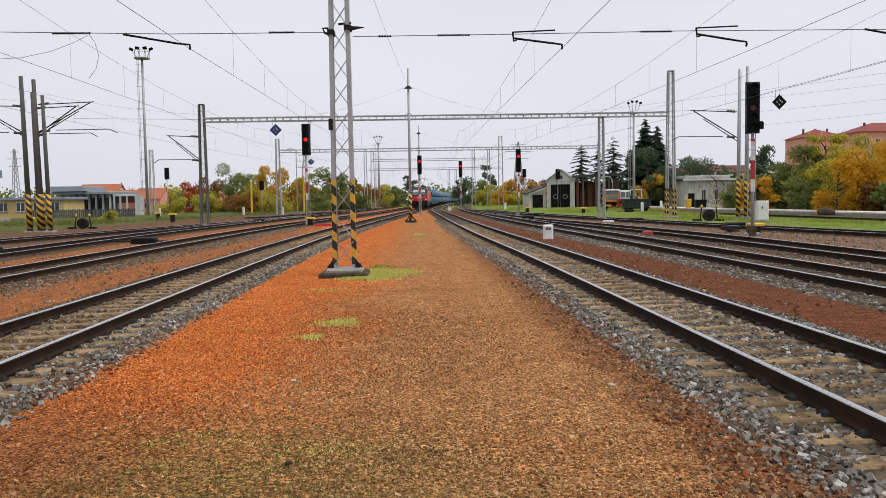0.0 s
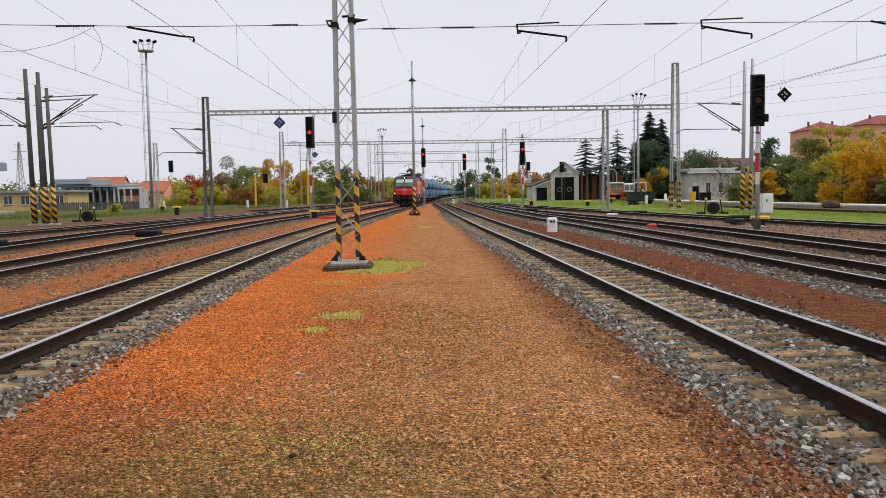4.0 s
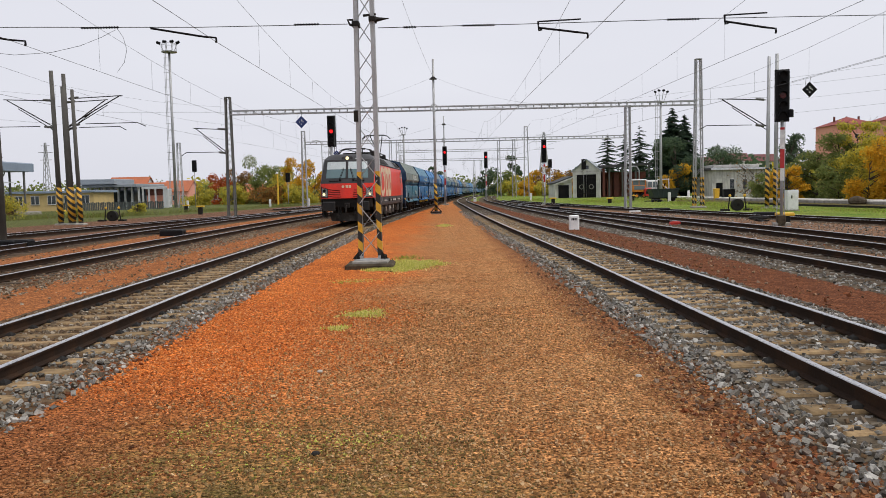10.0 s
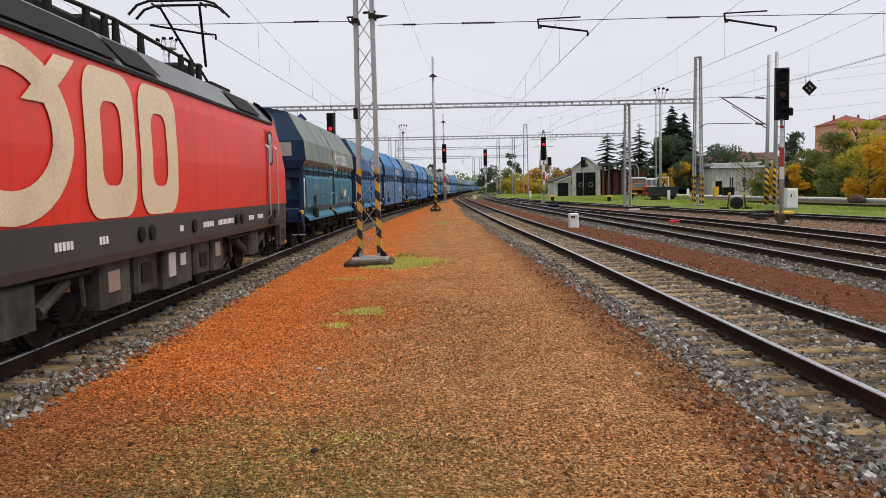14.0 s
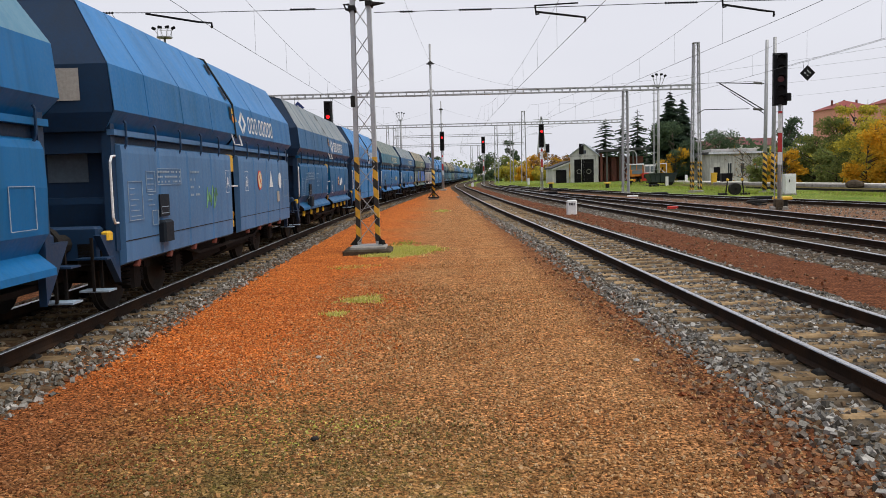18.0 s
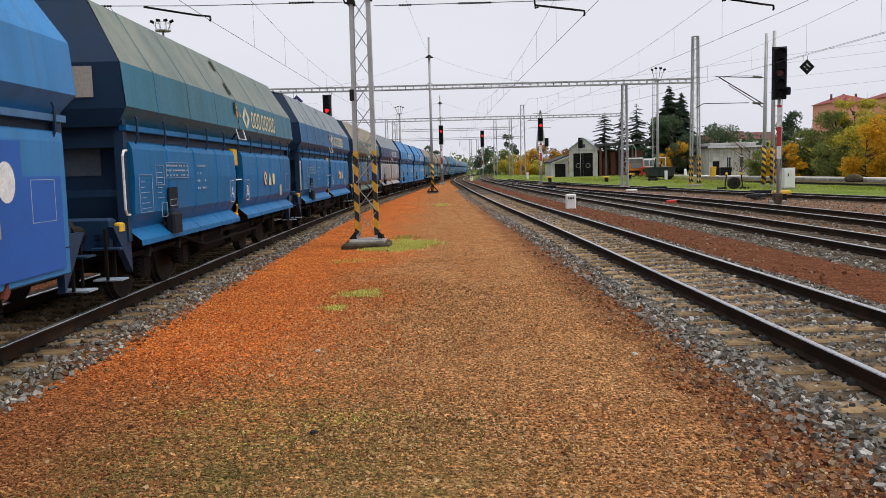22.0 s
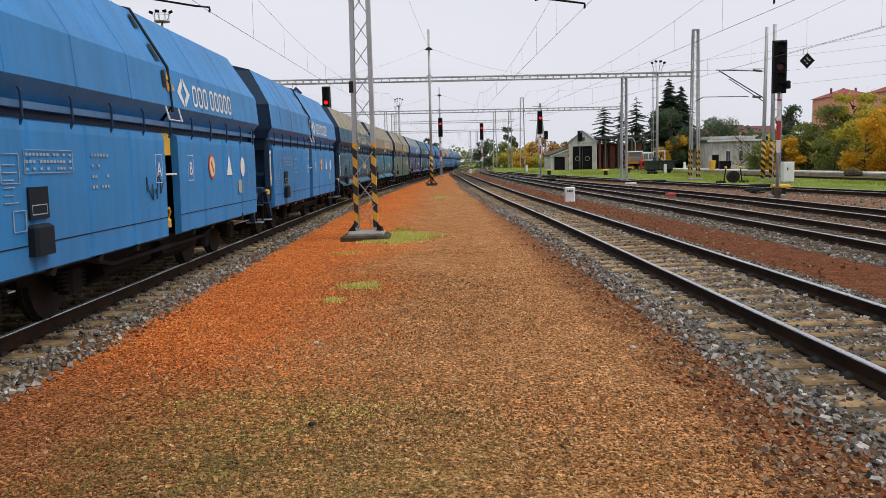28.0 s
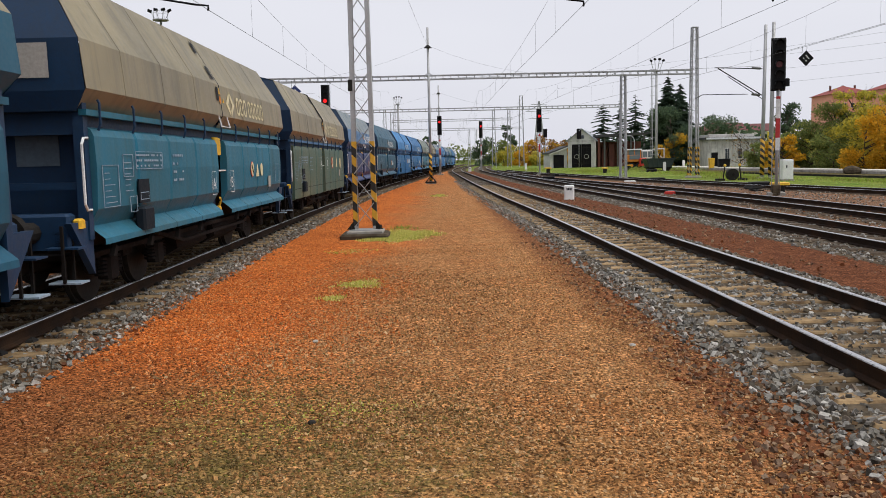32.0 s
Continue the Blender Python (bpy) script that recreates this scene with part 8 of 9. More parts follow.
def house(name, label, x0, x1, y0, y1, h, wall, roof, peak=0.0, along="y", cols=0, rows=0, win=(1.0, 1.2), door=None, eave=0.3, flat=0.3, sill0=0.9, storey=2.9, chimneys=0, m=None):
    """A house with wall, roof (gable along x or y, hipped, or flat), windows with frames, a door and chimneys."""
    th = thing(name, label, "building", "buildings round the yard", m=m)
    if peak and along == "y":
        mid = (x0 + x1) / 2
        part("wall", Mb().prism([(x0, -0.05), (x1, -0.05), (x1, h), (mid, h + peak), (x0, h)], y0, y1), wall, th)
        for sx in (-1, 1):
            e = x0 - eave if sx < 0 else x1 + eave
            dz = peak * eave / ((x1 - x0) / 2)
            part("roof", Mb().prism([(e, h - dz + 0.02), (mid, h + peak + 0.02), (mid, h + peak + 0.18), (e, h - dz + 0.18)], y0 - eave, y1 + eave), roof, th, "sloping roof")
    elif peak and along == "hip":
        part("wall", Mb().box(x0, x1, y0, y1, -0.05, h), wall, th)
        w = min(x1 - x0, y1 - y0) * 0.5
        rv = [(x0 - eave, y0 - eave, h), (x1 + eave, y0 - eave, h), (x1 + eave, y1 + eave, h), (x0 - eave, y1 + eave, h), (x0 + w, (y0 + y1) / 2, h + peak), (x1 - w, (y0 + y1) / 2, h + peak)]
        part("roof", Mb().add(rv, [(0, 1, 5, 4), (1, 2, 5), (2, 3, 4, 5), (3, 0, 4), (3, 2, 1, 0)]), roof, th, "hipped roof")
    elif peak:
        mid = (y0 + y1) / 2
        part("wall", Mb().add([(x, y, z) for x in (x0, x1) for y, z in ((y0, -0.05), (y1, -0.05), (y1, h), (mid, h + peak), (y0, h))], [(0, 1, 2, 3, 4), (9, 8, 7, 6, 5), (0, 4, 9, 5), (1, 6, 7, 2), (4, 3, 8, 9), (3, 2, 7, 8)]), wall, th)
        for sy in (-1, 1):
            e = y0 - eave if sy < 0 else y1 + eave
            part("roof", Mb().add([(x, y, z + k) for k in (0.02, 0.2) for x in (x0 - eave, x1 + eave) for y, z in ((e, h - 0.1), (mid, h + peak))], [(0, 1, 3, 2), (4, 6, 7, 5), (0, 2, 6, 4), (1, 5, 7, 3), (0, 4, 5, 1), (2, 3, 7, 6)]), roof, th, "sloping roof")
    else:
        part("wall", Mb().box(x0, x1, y0, y1, -0.05, h), wall, th)
        part("roof", Mb().bev(x0 - eave, x1 + eave, y0 - eave, y1 + eave, h + 0.002, h + flat, 0.05), roof, th, "flat roof")
    for r in range(rows):
        for c in range(cols):
            cx = x0 + (x1 - x0) * (c + 0.5) / cols
            z = sill0 + r * storey
            if door and r == 0 and abs(cx - door[0]) < door[1]:
                continue
            w = part("window", Mb().box(cx - win[0] / 2, cx + win[0] / 2, y0 - 0.03, y0 + 0.02, z, z + win[1]), WHITE, th, "white window frame")
            for q in (-1, 1):
                part("pane", Mb().box(cx + q * win[0] * 0.25 - win[0] * 0.21, cx + q * win[0] * 0.25 + win[0] * 0.21, y0 - 0.045, y0 - 0.031, z + 0.08, z + win[1] - 0.08), PANE, w)
            part("sill", Mb().box(cx - win[0] / 2 - 0.06, cx + win[0] / 2 + 0.06, y0 - 0.12, y0, z - 0.06, z - 0.003), CONCRETE, w)
    if door:
        part("door", Mb().box(door[0] - door[1] * 0.6, door[0] + door[1] * 0.6, y0 - 0.04, y0 + 0.02, 0, 2.1), DOOR_DARK, th, "dark door")
    for i in range(chimneys):
        cx = x0 + (x1 - x0) * (i + 0.7) / (chimneys + 0.4)
        part("chimney", Mb().box(cx - 0.25, cx + 0.25, (y0 + y1) / 2 - 0.25, (y0 + y1) / 2 + 0.25, h + peak * 0.45, h + peak + (0.1 if peak > 2.5 else 0.45)), BRICK, th)
    return th


# engine shed with its gable towards the yard, annex and ruined lean-to
SHED_M = Matrix.Translation((26.45, 150, 0)) @ Matrix.Rotation(radians(-14), 4, "Z") @ Matrix.Translation((-26.45, -150, 0))
shed = house("engine_shed", "old white engine shed with gable and black double doors", 24.0, 28.9, 150, 172, 4.85, PLASTER, ROOF_GREY, 1.95, "y", eave=0.3, m=SHED_M)
for k, (a, b) in enumerate(((24.72, 26.42), (26.46, 28.16))):
    d = part("door_leaf", Mb().box(a, b, 149.9, 149.99, 0.02, 4.15), DOOR_DARK, shed, "tarred black door leaf")
    for z in (0.7, 3.5):
        part("hinge", Mb().box(a + 0.05, b - 0.05, 149.86, 149.9, z, z + 0.1), DARK, d)
    for i in range(5):
        part("board_joint", Mb().box(a + 0.28 * (i + 1), a + 0.28 * (i + 1) + 0.025, 149.885, 149.898, 0.05, 4.1), DARK, d)
    part("ring_mark", ring_plate(0, oval(0, 0, 0.42, 0.42, 16), oval(0, 0, 0.35, 0.35, 16), 0.01), PLATE, d, "pale ring mark").matrix_basis = pose((a + b) / 2, 149.87, 1.95, 0, 0, -90)
part("door_frame", Mb().box(24.4, 24.7, 149.8, 149.998, 0, 4.45).box(28.18, 28.5, 149.8, 149.998, 0, 4.45).box(24.4, 28.5, 149.8, 149.998, 4.18, 4.45), PLASTER, shed, "pale door surround")
part("gable_band", Mb().box(23.9, 29.0, 149.86, 149.997, 4.6, 4.85), PLASTER_D, shed, "grimy ledge under the gable")
part("gable_window", Mb().box(26.05, 26.85, 149.9, 149.995, 5.15, 5.75), PANE, shed, "small dark gable window")
for x in (24.0, 28.56):
    part("pilaster", Mb().box(x, x + 0.36, 149.84, 149.996, 0, 4.59), PLASTER, shed, "pale corner pilaster")
annex = thing("shed_annex", "low white annex with a dark pent roof beside the engine shed", "building", "buildings round the yard")
part("wall", Mb().prism([(20.9, -0.05), (23.95, -0.05), (23.95, 3.7), (20.9, 2.6)], 151, 160), PLASTER, annex, "dirty white wall")
part("roof", Mb().prism([(20.6, 2.52), (24.1, 3.78), (24.1, 4.02), (20.6, 2.76)], 150.6, 160.3), ROOF_DARK, annex, "dark pent roof")
part("door", Mb().box(21.5, 23.4, 150.9, 150.99, 0, 2.35), DOOR_DARK, annex, "tarred black door")
part("fascia", Mb().prism([(20.6, 2.30), (24.1, 3.56), (24.1, 3.77), (20.6, 2.51)], 150.5, 150.59), PLASTER, annex, "pale fascia board")
ruin = thing("open_lean_to", "ruined brick lean-to with dark roof on posts", "shelter")
part("back_wall", Mb().box(30.0, 39.0, 157.6, 158.0, 0, 4.6), BRICK, ruin, "sooty brick wall")
part("side_wall", Mb().box(29.6, 29.98, 151, 157.8, 0, 5.2), BRICK, ruin, "sooty brick wall")
part("roof", Mb().prism([(29.5, 5.35), (39.3, 5.75), (39.3, 6.1), (29.5, 5.8)], 150.5, 158.4), ROOF_DARK, ruin, "dark felt roof")
for x in (30.8, 33.2, 35.6, 38.0):
    part("post", Mb().box(x - 0.14, x + 0.14, 151, 151.28, 0, 5.6), OLD_STEEL, ruin)
for i, x in enumerate((30.6, 31.9, 33.5)):
    part("brick_pier", Mb().box(x, x + 0.9, 152.5, 153.1, 0, 3.2 + (i % 2)), BRICK, ruin)

house("service_building", "low white service building with dark roof edge", 40.0, 47.6, 122, 132, 3.95, PLASTER_D, ROOF_DARK, 0, cols=4, rows=1, win=(0.6, 1.6), door=(41.0, 0.8), eave=0.5, flat=0.35, sill0=1.1)
service = bpy.data.objects["service_building"]
part("parapet", Mb().bev(40.6, 47.4, 123.5, 130, 4.28, 4.75, 0.05), PLASTER, service, "pale stepped parapet")
part("roof_band", Mb().box(39.6, 48.0, 121.46, 121.497, 3.98, 4.26), METAL_WHITE, service, "pale roof edge")
house("apartment_block", "salmon apartment block with red hipped roof", 124.6, 138, 262, 276, 19.6, PLASTER_O, ROOF_RED, 3.0, "hip", 5, 6, (1.4, 1.4), None, 0.7, chimneys=3)
house("apartment_block", "salmon apartment block with red hipped roof", 126.3, 150, 232, 246, 18.9, PLASTER_O, ROOF_RED, 3.0, "hip", 7, 6, (1.4, 1.4), None, 0.7, chimneys=3)
house("apartment_block", "salmon apartment block with red hipped roof", 160, 186, 215, 230, 21.0, PLASTER_O, ROOF_RED, 3.0, "hip", 7, 6, (1.4, 1.4), None, 0.7, chimneys=2)
for x0, x1, y0, hh, lab in ((91, 99, 296, 11.6, "distant house with a dull red roof"), (101, 112, 300, 12.8, "distant house with a dull red roof"), (113.5, 124, 303, 12.4, "distant house with a dull red roof"), (82, 89, 290, 10.6, "distant house with a dull red roof")):
    house("distant_house", lab, x0, x1, y0, y0 + 9, hh - 2.6, PLASTER, ROOF_DULL, 2.6, "x", 3, 1, sill0=1.2)

# station side
house("yellow_building", "low yellow building with a pale flat roof", -66, -53.2, 128, 136, 2.75, PLASTER_Y, METAL_BLUE, 0, cols=5, rows=1, win=(1.3, 1.4), eave=0.5, flat=0.35, sill0=1.0)
FENCE = paint("grey_green_boards", (0.10, 0.115, 0.11), (0.05, 0.055, 0.05), 0.85, 0.0, 1.0, 16, 0.7, 0.4, per_object=0.3)
depot = thing("glazed_depot", "white depot hall with grey columns and dark glazing", "building", "buildings round the yard")
part("roof_slab", Mb().bev(-59.3, -50.1, 138, 152, 3.6, 4.1, 0.1), ROOF_GREY, depot, "grey roof slab")
part("wing_beam", Mb().bev(-50.1, -45.9, 140, 140.5, 3.2, 3.55, 0.03), METAL_WHITE, depot, "white beam of the open wing")
part("wing_band", Mb().box(-50.1, -46.6, 140.6, 140.8, 2.1, 3.2), BRICK, depot, "dark maroon board")
part("wing_wall", Mb().box(-50.1, -46.6, 142.6, 142.8, 0, 2.1), PLASTER_O, depot, "salmon back wall")
part("wing_end", Mb().bev(-46.5, -45.9, 140, 142.8, 0, 3.19, 0.05), METAL_WHITE, depot, "white end wall")
for x in (-49.9, -48.9, -47.8):
    part("wing_post", Mb().box(x - 0.12, x + 0.12, 140.02, 140.3, 0, 3.19), METAL_WHITE, depot, "white post")
part("wall", Mb().box(-59.0, -50.6, 145, 151, 0, 3.58), METAL_BLUE, depot)
for i in range(8):
    x = -58.6 + i * 1.15
    part("column", Mb().box(x - 0.13, x + 0.13, 139.9, 140.2, 0, 3.58), METAL_WHITE, depot, "pale steel column")
    part("pane", Mb().box(x + 0.15, x + 1.0, 140.4, 140.45, 0.3, 3.5), PANE, depot)
part("upper_canopy", Mb().bev(-59.4, -53.4, 137, 146, 4.104, 4.95, 0.08), ROOF_GREY, depot, "upper grey canopy")
for x0, x1, y0, h, p, w, lab in ((-72, -64.5, 192, 2.6, 2.4, PLASTER_O, "orange-roofed house behind the depot"), (-63.4, -57.5, 190, 2.9, 2.4, PLASTER_O, "orange-roofed house behind the depot"), (-53.8, -48.2, 196, 2.6, 2.0, PLASTER, "orange-roofed house behind the depot"), (-80, -71, 200, 3.6, 3.0, PLASTER, "red-roofed house behind the depot"), (-48, -42.6, 200, 2.2, 2.0, BRICK, "low red brick house")):
    house("distant_house", lab, x0, x1, y0, y0 + 9, h, w, ROOF_TILE, p, "x", 3, 1, sill0=0.9)
canopy = thing("platform_canopy", "grey-blue platform canopy on slim columns", "canopy")
part("roof", Mb().bev(-64, -50.4, 95, 104, 5.3, 6.35, 0.12), METAL_BLUE, canopy, "grey-blue canopy roof")
for i in range(8):
    for y in (96, 102):
        part("column", Mb().cyl((-63 + i * 1.75, y, 0), (-63 + i * 1.75, y, 5.3), 0.14, 0.14, 8), OLD_STEEL, canopy)
    part("brace", Mb().bar((-63 + i * 1.75, 96, 3.4), (-62.1 + i * 1.75, 96, 5.2), 0.1), OLD_STEEL, canopy)
    part("cross_bar", Mb().bar((-63 + i * 1.75, 96, 3.9), (-61.25 + i * 1.75, 96, 3.9), 0.12), METAL_WHITE, canopy)
part("platform", Mb().bev(-64, -50, 94.5, 104.5, -0.02, 0.4, 0.06), CONCRETE, canopy)
for i in range(9):
    part("railing_bar", Mb().bar((-63 + i * 1.5, 95.2, 0.4), (-63 + i * 1.5, 95.2, 1.5), 0.05), WHITE, canopy)
fence = thing("board_fence", "dark low boarded fence before the depot", "fence")
for i in range(60):
    part("board", Mb().box(-58 + i * 0.27, -57.79 + i * 0.27, 126, 126.05, -0.02, 1.15 + 0.06 * (i % 3)), FENCE, fence)
for z in (0.35, 0.95):
    part("rail", Mb().bar((-58, 126.1, z), (-41.8, 126.1, z), 0.07), DARK, fence)


def pylon(x, y, h, w, label):
    th = thing("power_pylon", label, "pylon", "distant pylons")
    mb = Mb()
    for sx in (-1, 1):
        for sy in (-1, 1):
            mb.bar((x + sx * w / 2, y + sy * w / 2, 0), (x + sx * 0.2, y + sy * 0.2, h), 0.22)
    n = 9
    for i in range(n):
        z0, z1 = h * i / n, h * (i + 1) / n
        a, b = w / 2 * (1 - z0 / h) + 0.2, w / 2 * (1 - z1 / h) + 0.2
        mb.bar((x - a, y, z0), (x + b, y, z1), 0.14).bar((x + a, y, z0), (x - b, y, z1), 0.14)
    part("frame", mb, STEEL, th, "grey lattice frame")
    for z, r in ((h * 0.72, w * 0.8), (h * 0.84, w * 1.0), (h * 0.95, w * 0.6)):
        part("crossarm", Mb().bar((x - r, y, z), (x + r, y, z), 0.2), STEEL, th)


pylon(-141, 300, 22, 2.6, "distant power pylon behind the station")
pylon(-158, 300, 18, 2.6, "distant power pylon behind the station")
pylon(41.5, 330, 24, 5, "distant faint power pylon")
pylon(-43, 330, 21, 4, "distant faint power pylon")

# ---- vehicles and things in the yard ----
def road_rail_vehicle():
    th = thing("road_rail_crane", "orange road-rail crane with white cab and folded jib", "rail vehicle")
    part("orange_body", Mb().bev(29.2, 31.3, 126.2, 128.6, 0.55, 2.0, 0.1), ORANGE, th, "orange body")
    cabin = part("orange_cab", Mb().bev(29.3, 31.25, 126.3, 128.5, 2.0, 2.75, 0.06), PANE_SKY, th, "glazed cab")
    for x in (29.3, 30.25, 31.2):
        part("cab_post", Mb().box(x - 0.05, x + 0.05, 126.24, 126.34, 1.6, 2.78), ORANGE, cabin, "orange cab post")
    part("window", Mb().box(29.5, 31.1, 126.16, 126.2, 1.35, 1.95), PANE_SKY, th, "large cab window with sky reflection in its colour")
    part("cab_roof", Mb().bev(29.15, 31.35, 126.1, 128.7, 2.75, 2.92, 0.05), WHITE, th, "pale cab roof")
    part("white_cab", Mb().bev(31.4, 33.1, 126.2, 128.4, 1.0, 2.75, 0.1), WHITE, th, "white crane cab")
    for x in (31.52, 32.34):
        part("window", Mb().box(x, x + 0.66, 126.15, 126.2, 1.65, 2.5), PANE_SKY, th, "cab window")
    part("red_hood", Mb().bev(30.9, 31.9, 125.3, 126.1, 0.35, 1.5, 0.08), RED, th, "red engine hood")
    part("grille", Mb().box(31.05, 31.75, 125.26, 125.3, 0.7, 1.2), DARK, th, "dark grille")
    part("jib", Mb().tube([(32.8, 125.6, 1.2), (33.0, 125.5, 2.7), (33.7, 125.4, 1.5), (34.0, 125.4, 2.3)], 0.12, 6), BLACK, th, "black folded jib")
    part("jib_frame", Mb().tube([(32.9, 125.7, 1.3), (32.9, 125.7, 2.8), (34.6, 125.7, 2.85), (34.6, 125.7, 1.3)], 0.10, 6), WHITE, th, "white jib frame")
    part("ram", Mb().tube([(33.1, 125.55, 2.6), (34.4, 125.55, 1.35)], 0.07, 6), WHITE, th, "white ram")
    for x in (29.8, 30.9, 32.2, 34.0):
        w = part("wheel", Mb().cyl((x, 125.9, 0.42), (x, 126.3, 0.42), 0.42, 0.42, 16), RUBBER, th)
        part("rim", Mb().cyl((x, 125.86, 0.42), (x, 125.9, 0.42), 0.22, 0.22, 12), ORANGE, w)
    part("chassis", Mb().box(29.2, 34.6, 126.2, 128.2, 0.4, 1.0), DARK, th)


# Pale base colour holds the sky's reflection in the cab glass.
PANE_SKY = glass("sky_toned_cab_glass", (0.16, 0.20, 0.22))
road_rail_vehicle()
GREENISH = paint("dark_green_coat", (0.02, 0.035, 0.028), (0.045, 0.05, 0.04), 0.6, 0.0, 0.6, 20, 0.7)
tip = thing("tipper_wagon", "dark green tipper wagon on the outer siding", "freight wagon")
part("tub", Mb().add([(x, y, z) for z, e in ((0.45, -0.3), (1.5, 0.1)) for x, y in ((25.5 - e, 100.0), (28.75 + e, 100.0), (28.75 + e, 102.2), (25.5 - e, 102.2))], [(3, 2, 1, 0), (4, 5, 6, 7), (0, 1, 5, 4), (1, 2, 6, 5), (2, 3, 7, 6), (3, 0, 4, 7)]), GREENISH, tip, "dark green tub")
for i in range(6):
    part("rib", Mb().bar((25.85 + i * 0.51, 99.96, 0.47), (25.6 + i * 0.61, 99.94, 1.46), 0.07), GREENISH, tip)
part("rim", Mb().box(25.36, 28.9, 99.9, 99.98, 1.4, 1.53), GREENISH, tip)
part("frame", Mb().box(25.6, 28.6, 100.2, 102.0, 0.33, 0.47), DARK, tip)
for x in (26.2, 28.1):
    for y in (100.3, 101.8):
        part("wheel", Mb().cyl((x, y, 0.34), (x, y + 0.12, 0.34), 0.34, 0.34, 14), DARK, tip)
solid("marker_post", Mb().bev(26.85, 27.2, 97.9, 98.02, 0, 1.1, 0.03), WHITE, "low white marker post between the tracks", "marker post", "white marker posts")
PALE_ROAD = paint("pale_worn_concrete", (0.66, 0.63, 0.57), (0.42, 0.39, 0.33), 0.95, 0.0, 0.6, 14, 0.7, 0.0, 0.4)
road = Mb().add([(36.9, 46, 0.0), (39.2, 46, 0.0), (34.8, 119, 0.0), (32.2, 119, 0.0), (36.9, 46, 0.3), (39.2, 46, 0.3), (34.8, 119, 0.3), (32.2, 119, 0.3)], [(4, 5, 6, 7), (0, 1, 5, 4), (1, 2, 6, 5), (2, 3, 7, 6), (3, 0, 4, 7)])
solid("yard_road", road, PALE_ROAD, "pale concrete yard road behind the grass", "road", kind="structure")
solid("old_rail", Mb().bar((30.7, 45, 0.09), (28.5, 79, 0.09), 0.15), DARK, "dark rusty disused rail along the grass", "rail")
kerb = thing("platform_edge", "long low stone platform edge beside the road", "kerb", kind="structure")
for i in range(40):
    part("kerb_stone", Mb().bev(36.5 - i * 0.0965, 36.85 - i * 0.0965, 45 + i * 1.5, 46.46 + i * 1.5, -0.02, 0.24, 0.03), CONCRETE, kerb)
for x, y, s, n in ((34.53, 68.69, 0.72, 7),):
    st = Mb().ball((x, y, 0.24), s, 10, 7, 0.62)
    st.v = [(a + 0.12 * noise.noise(Vector((a * 2, b * 2, c * 2))), b, c + 0.12 * noise.noise(Vector((a * 2 + 9, b * 2, c * 2)))) for a, b, c in st.v]
    solid("boulder", st, FOOTING, "grey rounded boulder beside the road", "boulder")


def bin_(x, y, w, h, mat_, label):
    th = thing("waste_bin", label, "bin", "bins at the service building")
    part("body", Mb().add([(x + sx * w / 2 * k, y + sy * w / 2 * k, z) for z, k in ((0.05, 0.8), (h, 1.0)) for sx, sy in ((-1, -1), (1, -1), (1, 1), (-1, 1))], [(3, 2, 1, 0), (4, 5, 6, 7), (0, 1, 5, 4), (1, 2, 6, 5), (2, 3, 7, 6), (3, 0, 4, 7)]), mat_, th)
    part("lid", Mb().bev(x - w * 0.54, x + w * 0.54, y - w * 0.56, y + w * 0.52, h, h + 0.1, 0.03), mat_, th)


bin_(33.25, 100, 0.6, 1.3, YELLOW, "yellow plastic waste bin on the road")
bin_(34.6, 100.5, 0.75, 1.2, BLACK, "black plastic waste bin on the road")
bin_(35.3, 100.8, 0.75, 1.2, BLACK, "black plastic waste bin on the road")


def kilometre_post(x, y, s, label):
    th = thing("kilometre_stone", label, "kilometre marker", "kilometre markers")
    part("stone", Mb().bev(x - 0.23 * s, x + 0.23 * s, y - 0.1, y + 0.1, -0.02, 0.66 * s, 0.05), WHITE, th, "white painted stone")
    mb = Mb()
    for i, (w, g) in enumerate(((0.05, 0), (0.05, 0.07), (0.05, 0.14), (0.03, 0.22))):
        mb.box(x - 0.13 * s + g * s, x - 0.13 * s + (g + w) * s, y - 0.106, y - 0.1, 0.42 * s, 0.53 * s)
    part("number_bars", mb, BLACK, th, "small dark bars")


kilometre_post(6.05, 37.6, 1.0, "white kilometre stone with dark digits beside the siding")
kilometre_post(5.5, 131, 1.0, "distant white kilometre stone")
for x, y in ((-24.5, 120), (-18.6, 118), (33.5, 112), (-40, 132), (14.0, 128)):
    solid("marker_post", Mb().bev(x - 0.16, x + 0.16, y - 0.1, y + 0.1, 0, 1.15, 0.04), WHITE, "low white marker post between the tracks", "marker post", "white marker posts")
cab = thing("relay_cabinet", "light grey relay cabinet beside the signal", "cabinet")
part("body", Mb().bev(23.25, 24.0, 55.6, 56.2, 0.1, 1.42, 0.02), WHITE, cab, "light grey cabinet body")
part("door", Mb().bev(23.3, 23.95, 55.57, 55.598, 0.16, 1.34, 0.01), WHITE, cab)
part("handle", Mb().box(23.5, 23.56, 55.54, 55.57, 0.85, 1.05), DARK, cab)
part("plinth", Mb().box(23.2, 24.05, 55.55, 56.25, -0.02, 0.1), CONCRETE, cab)


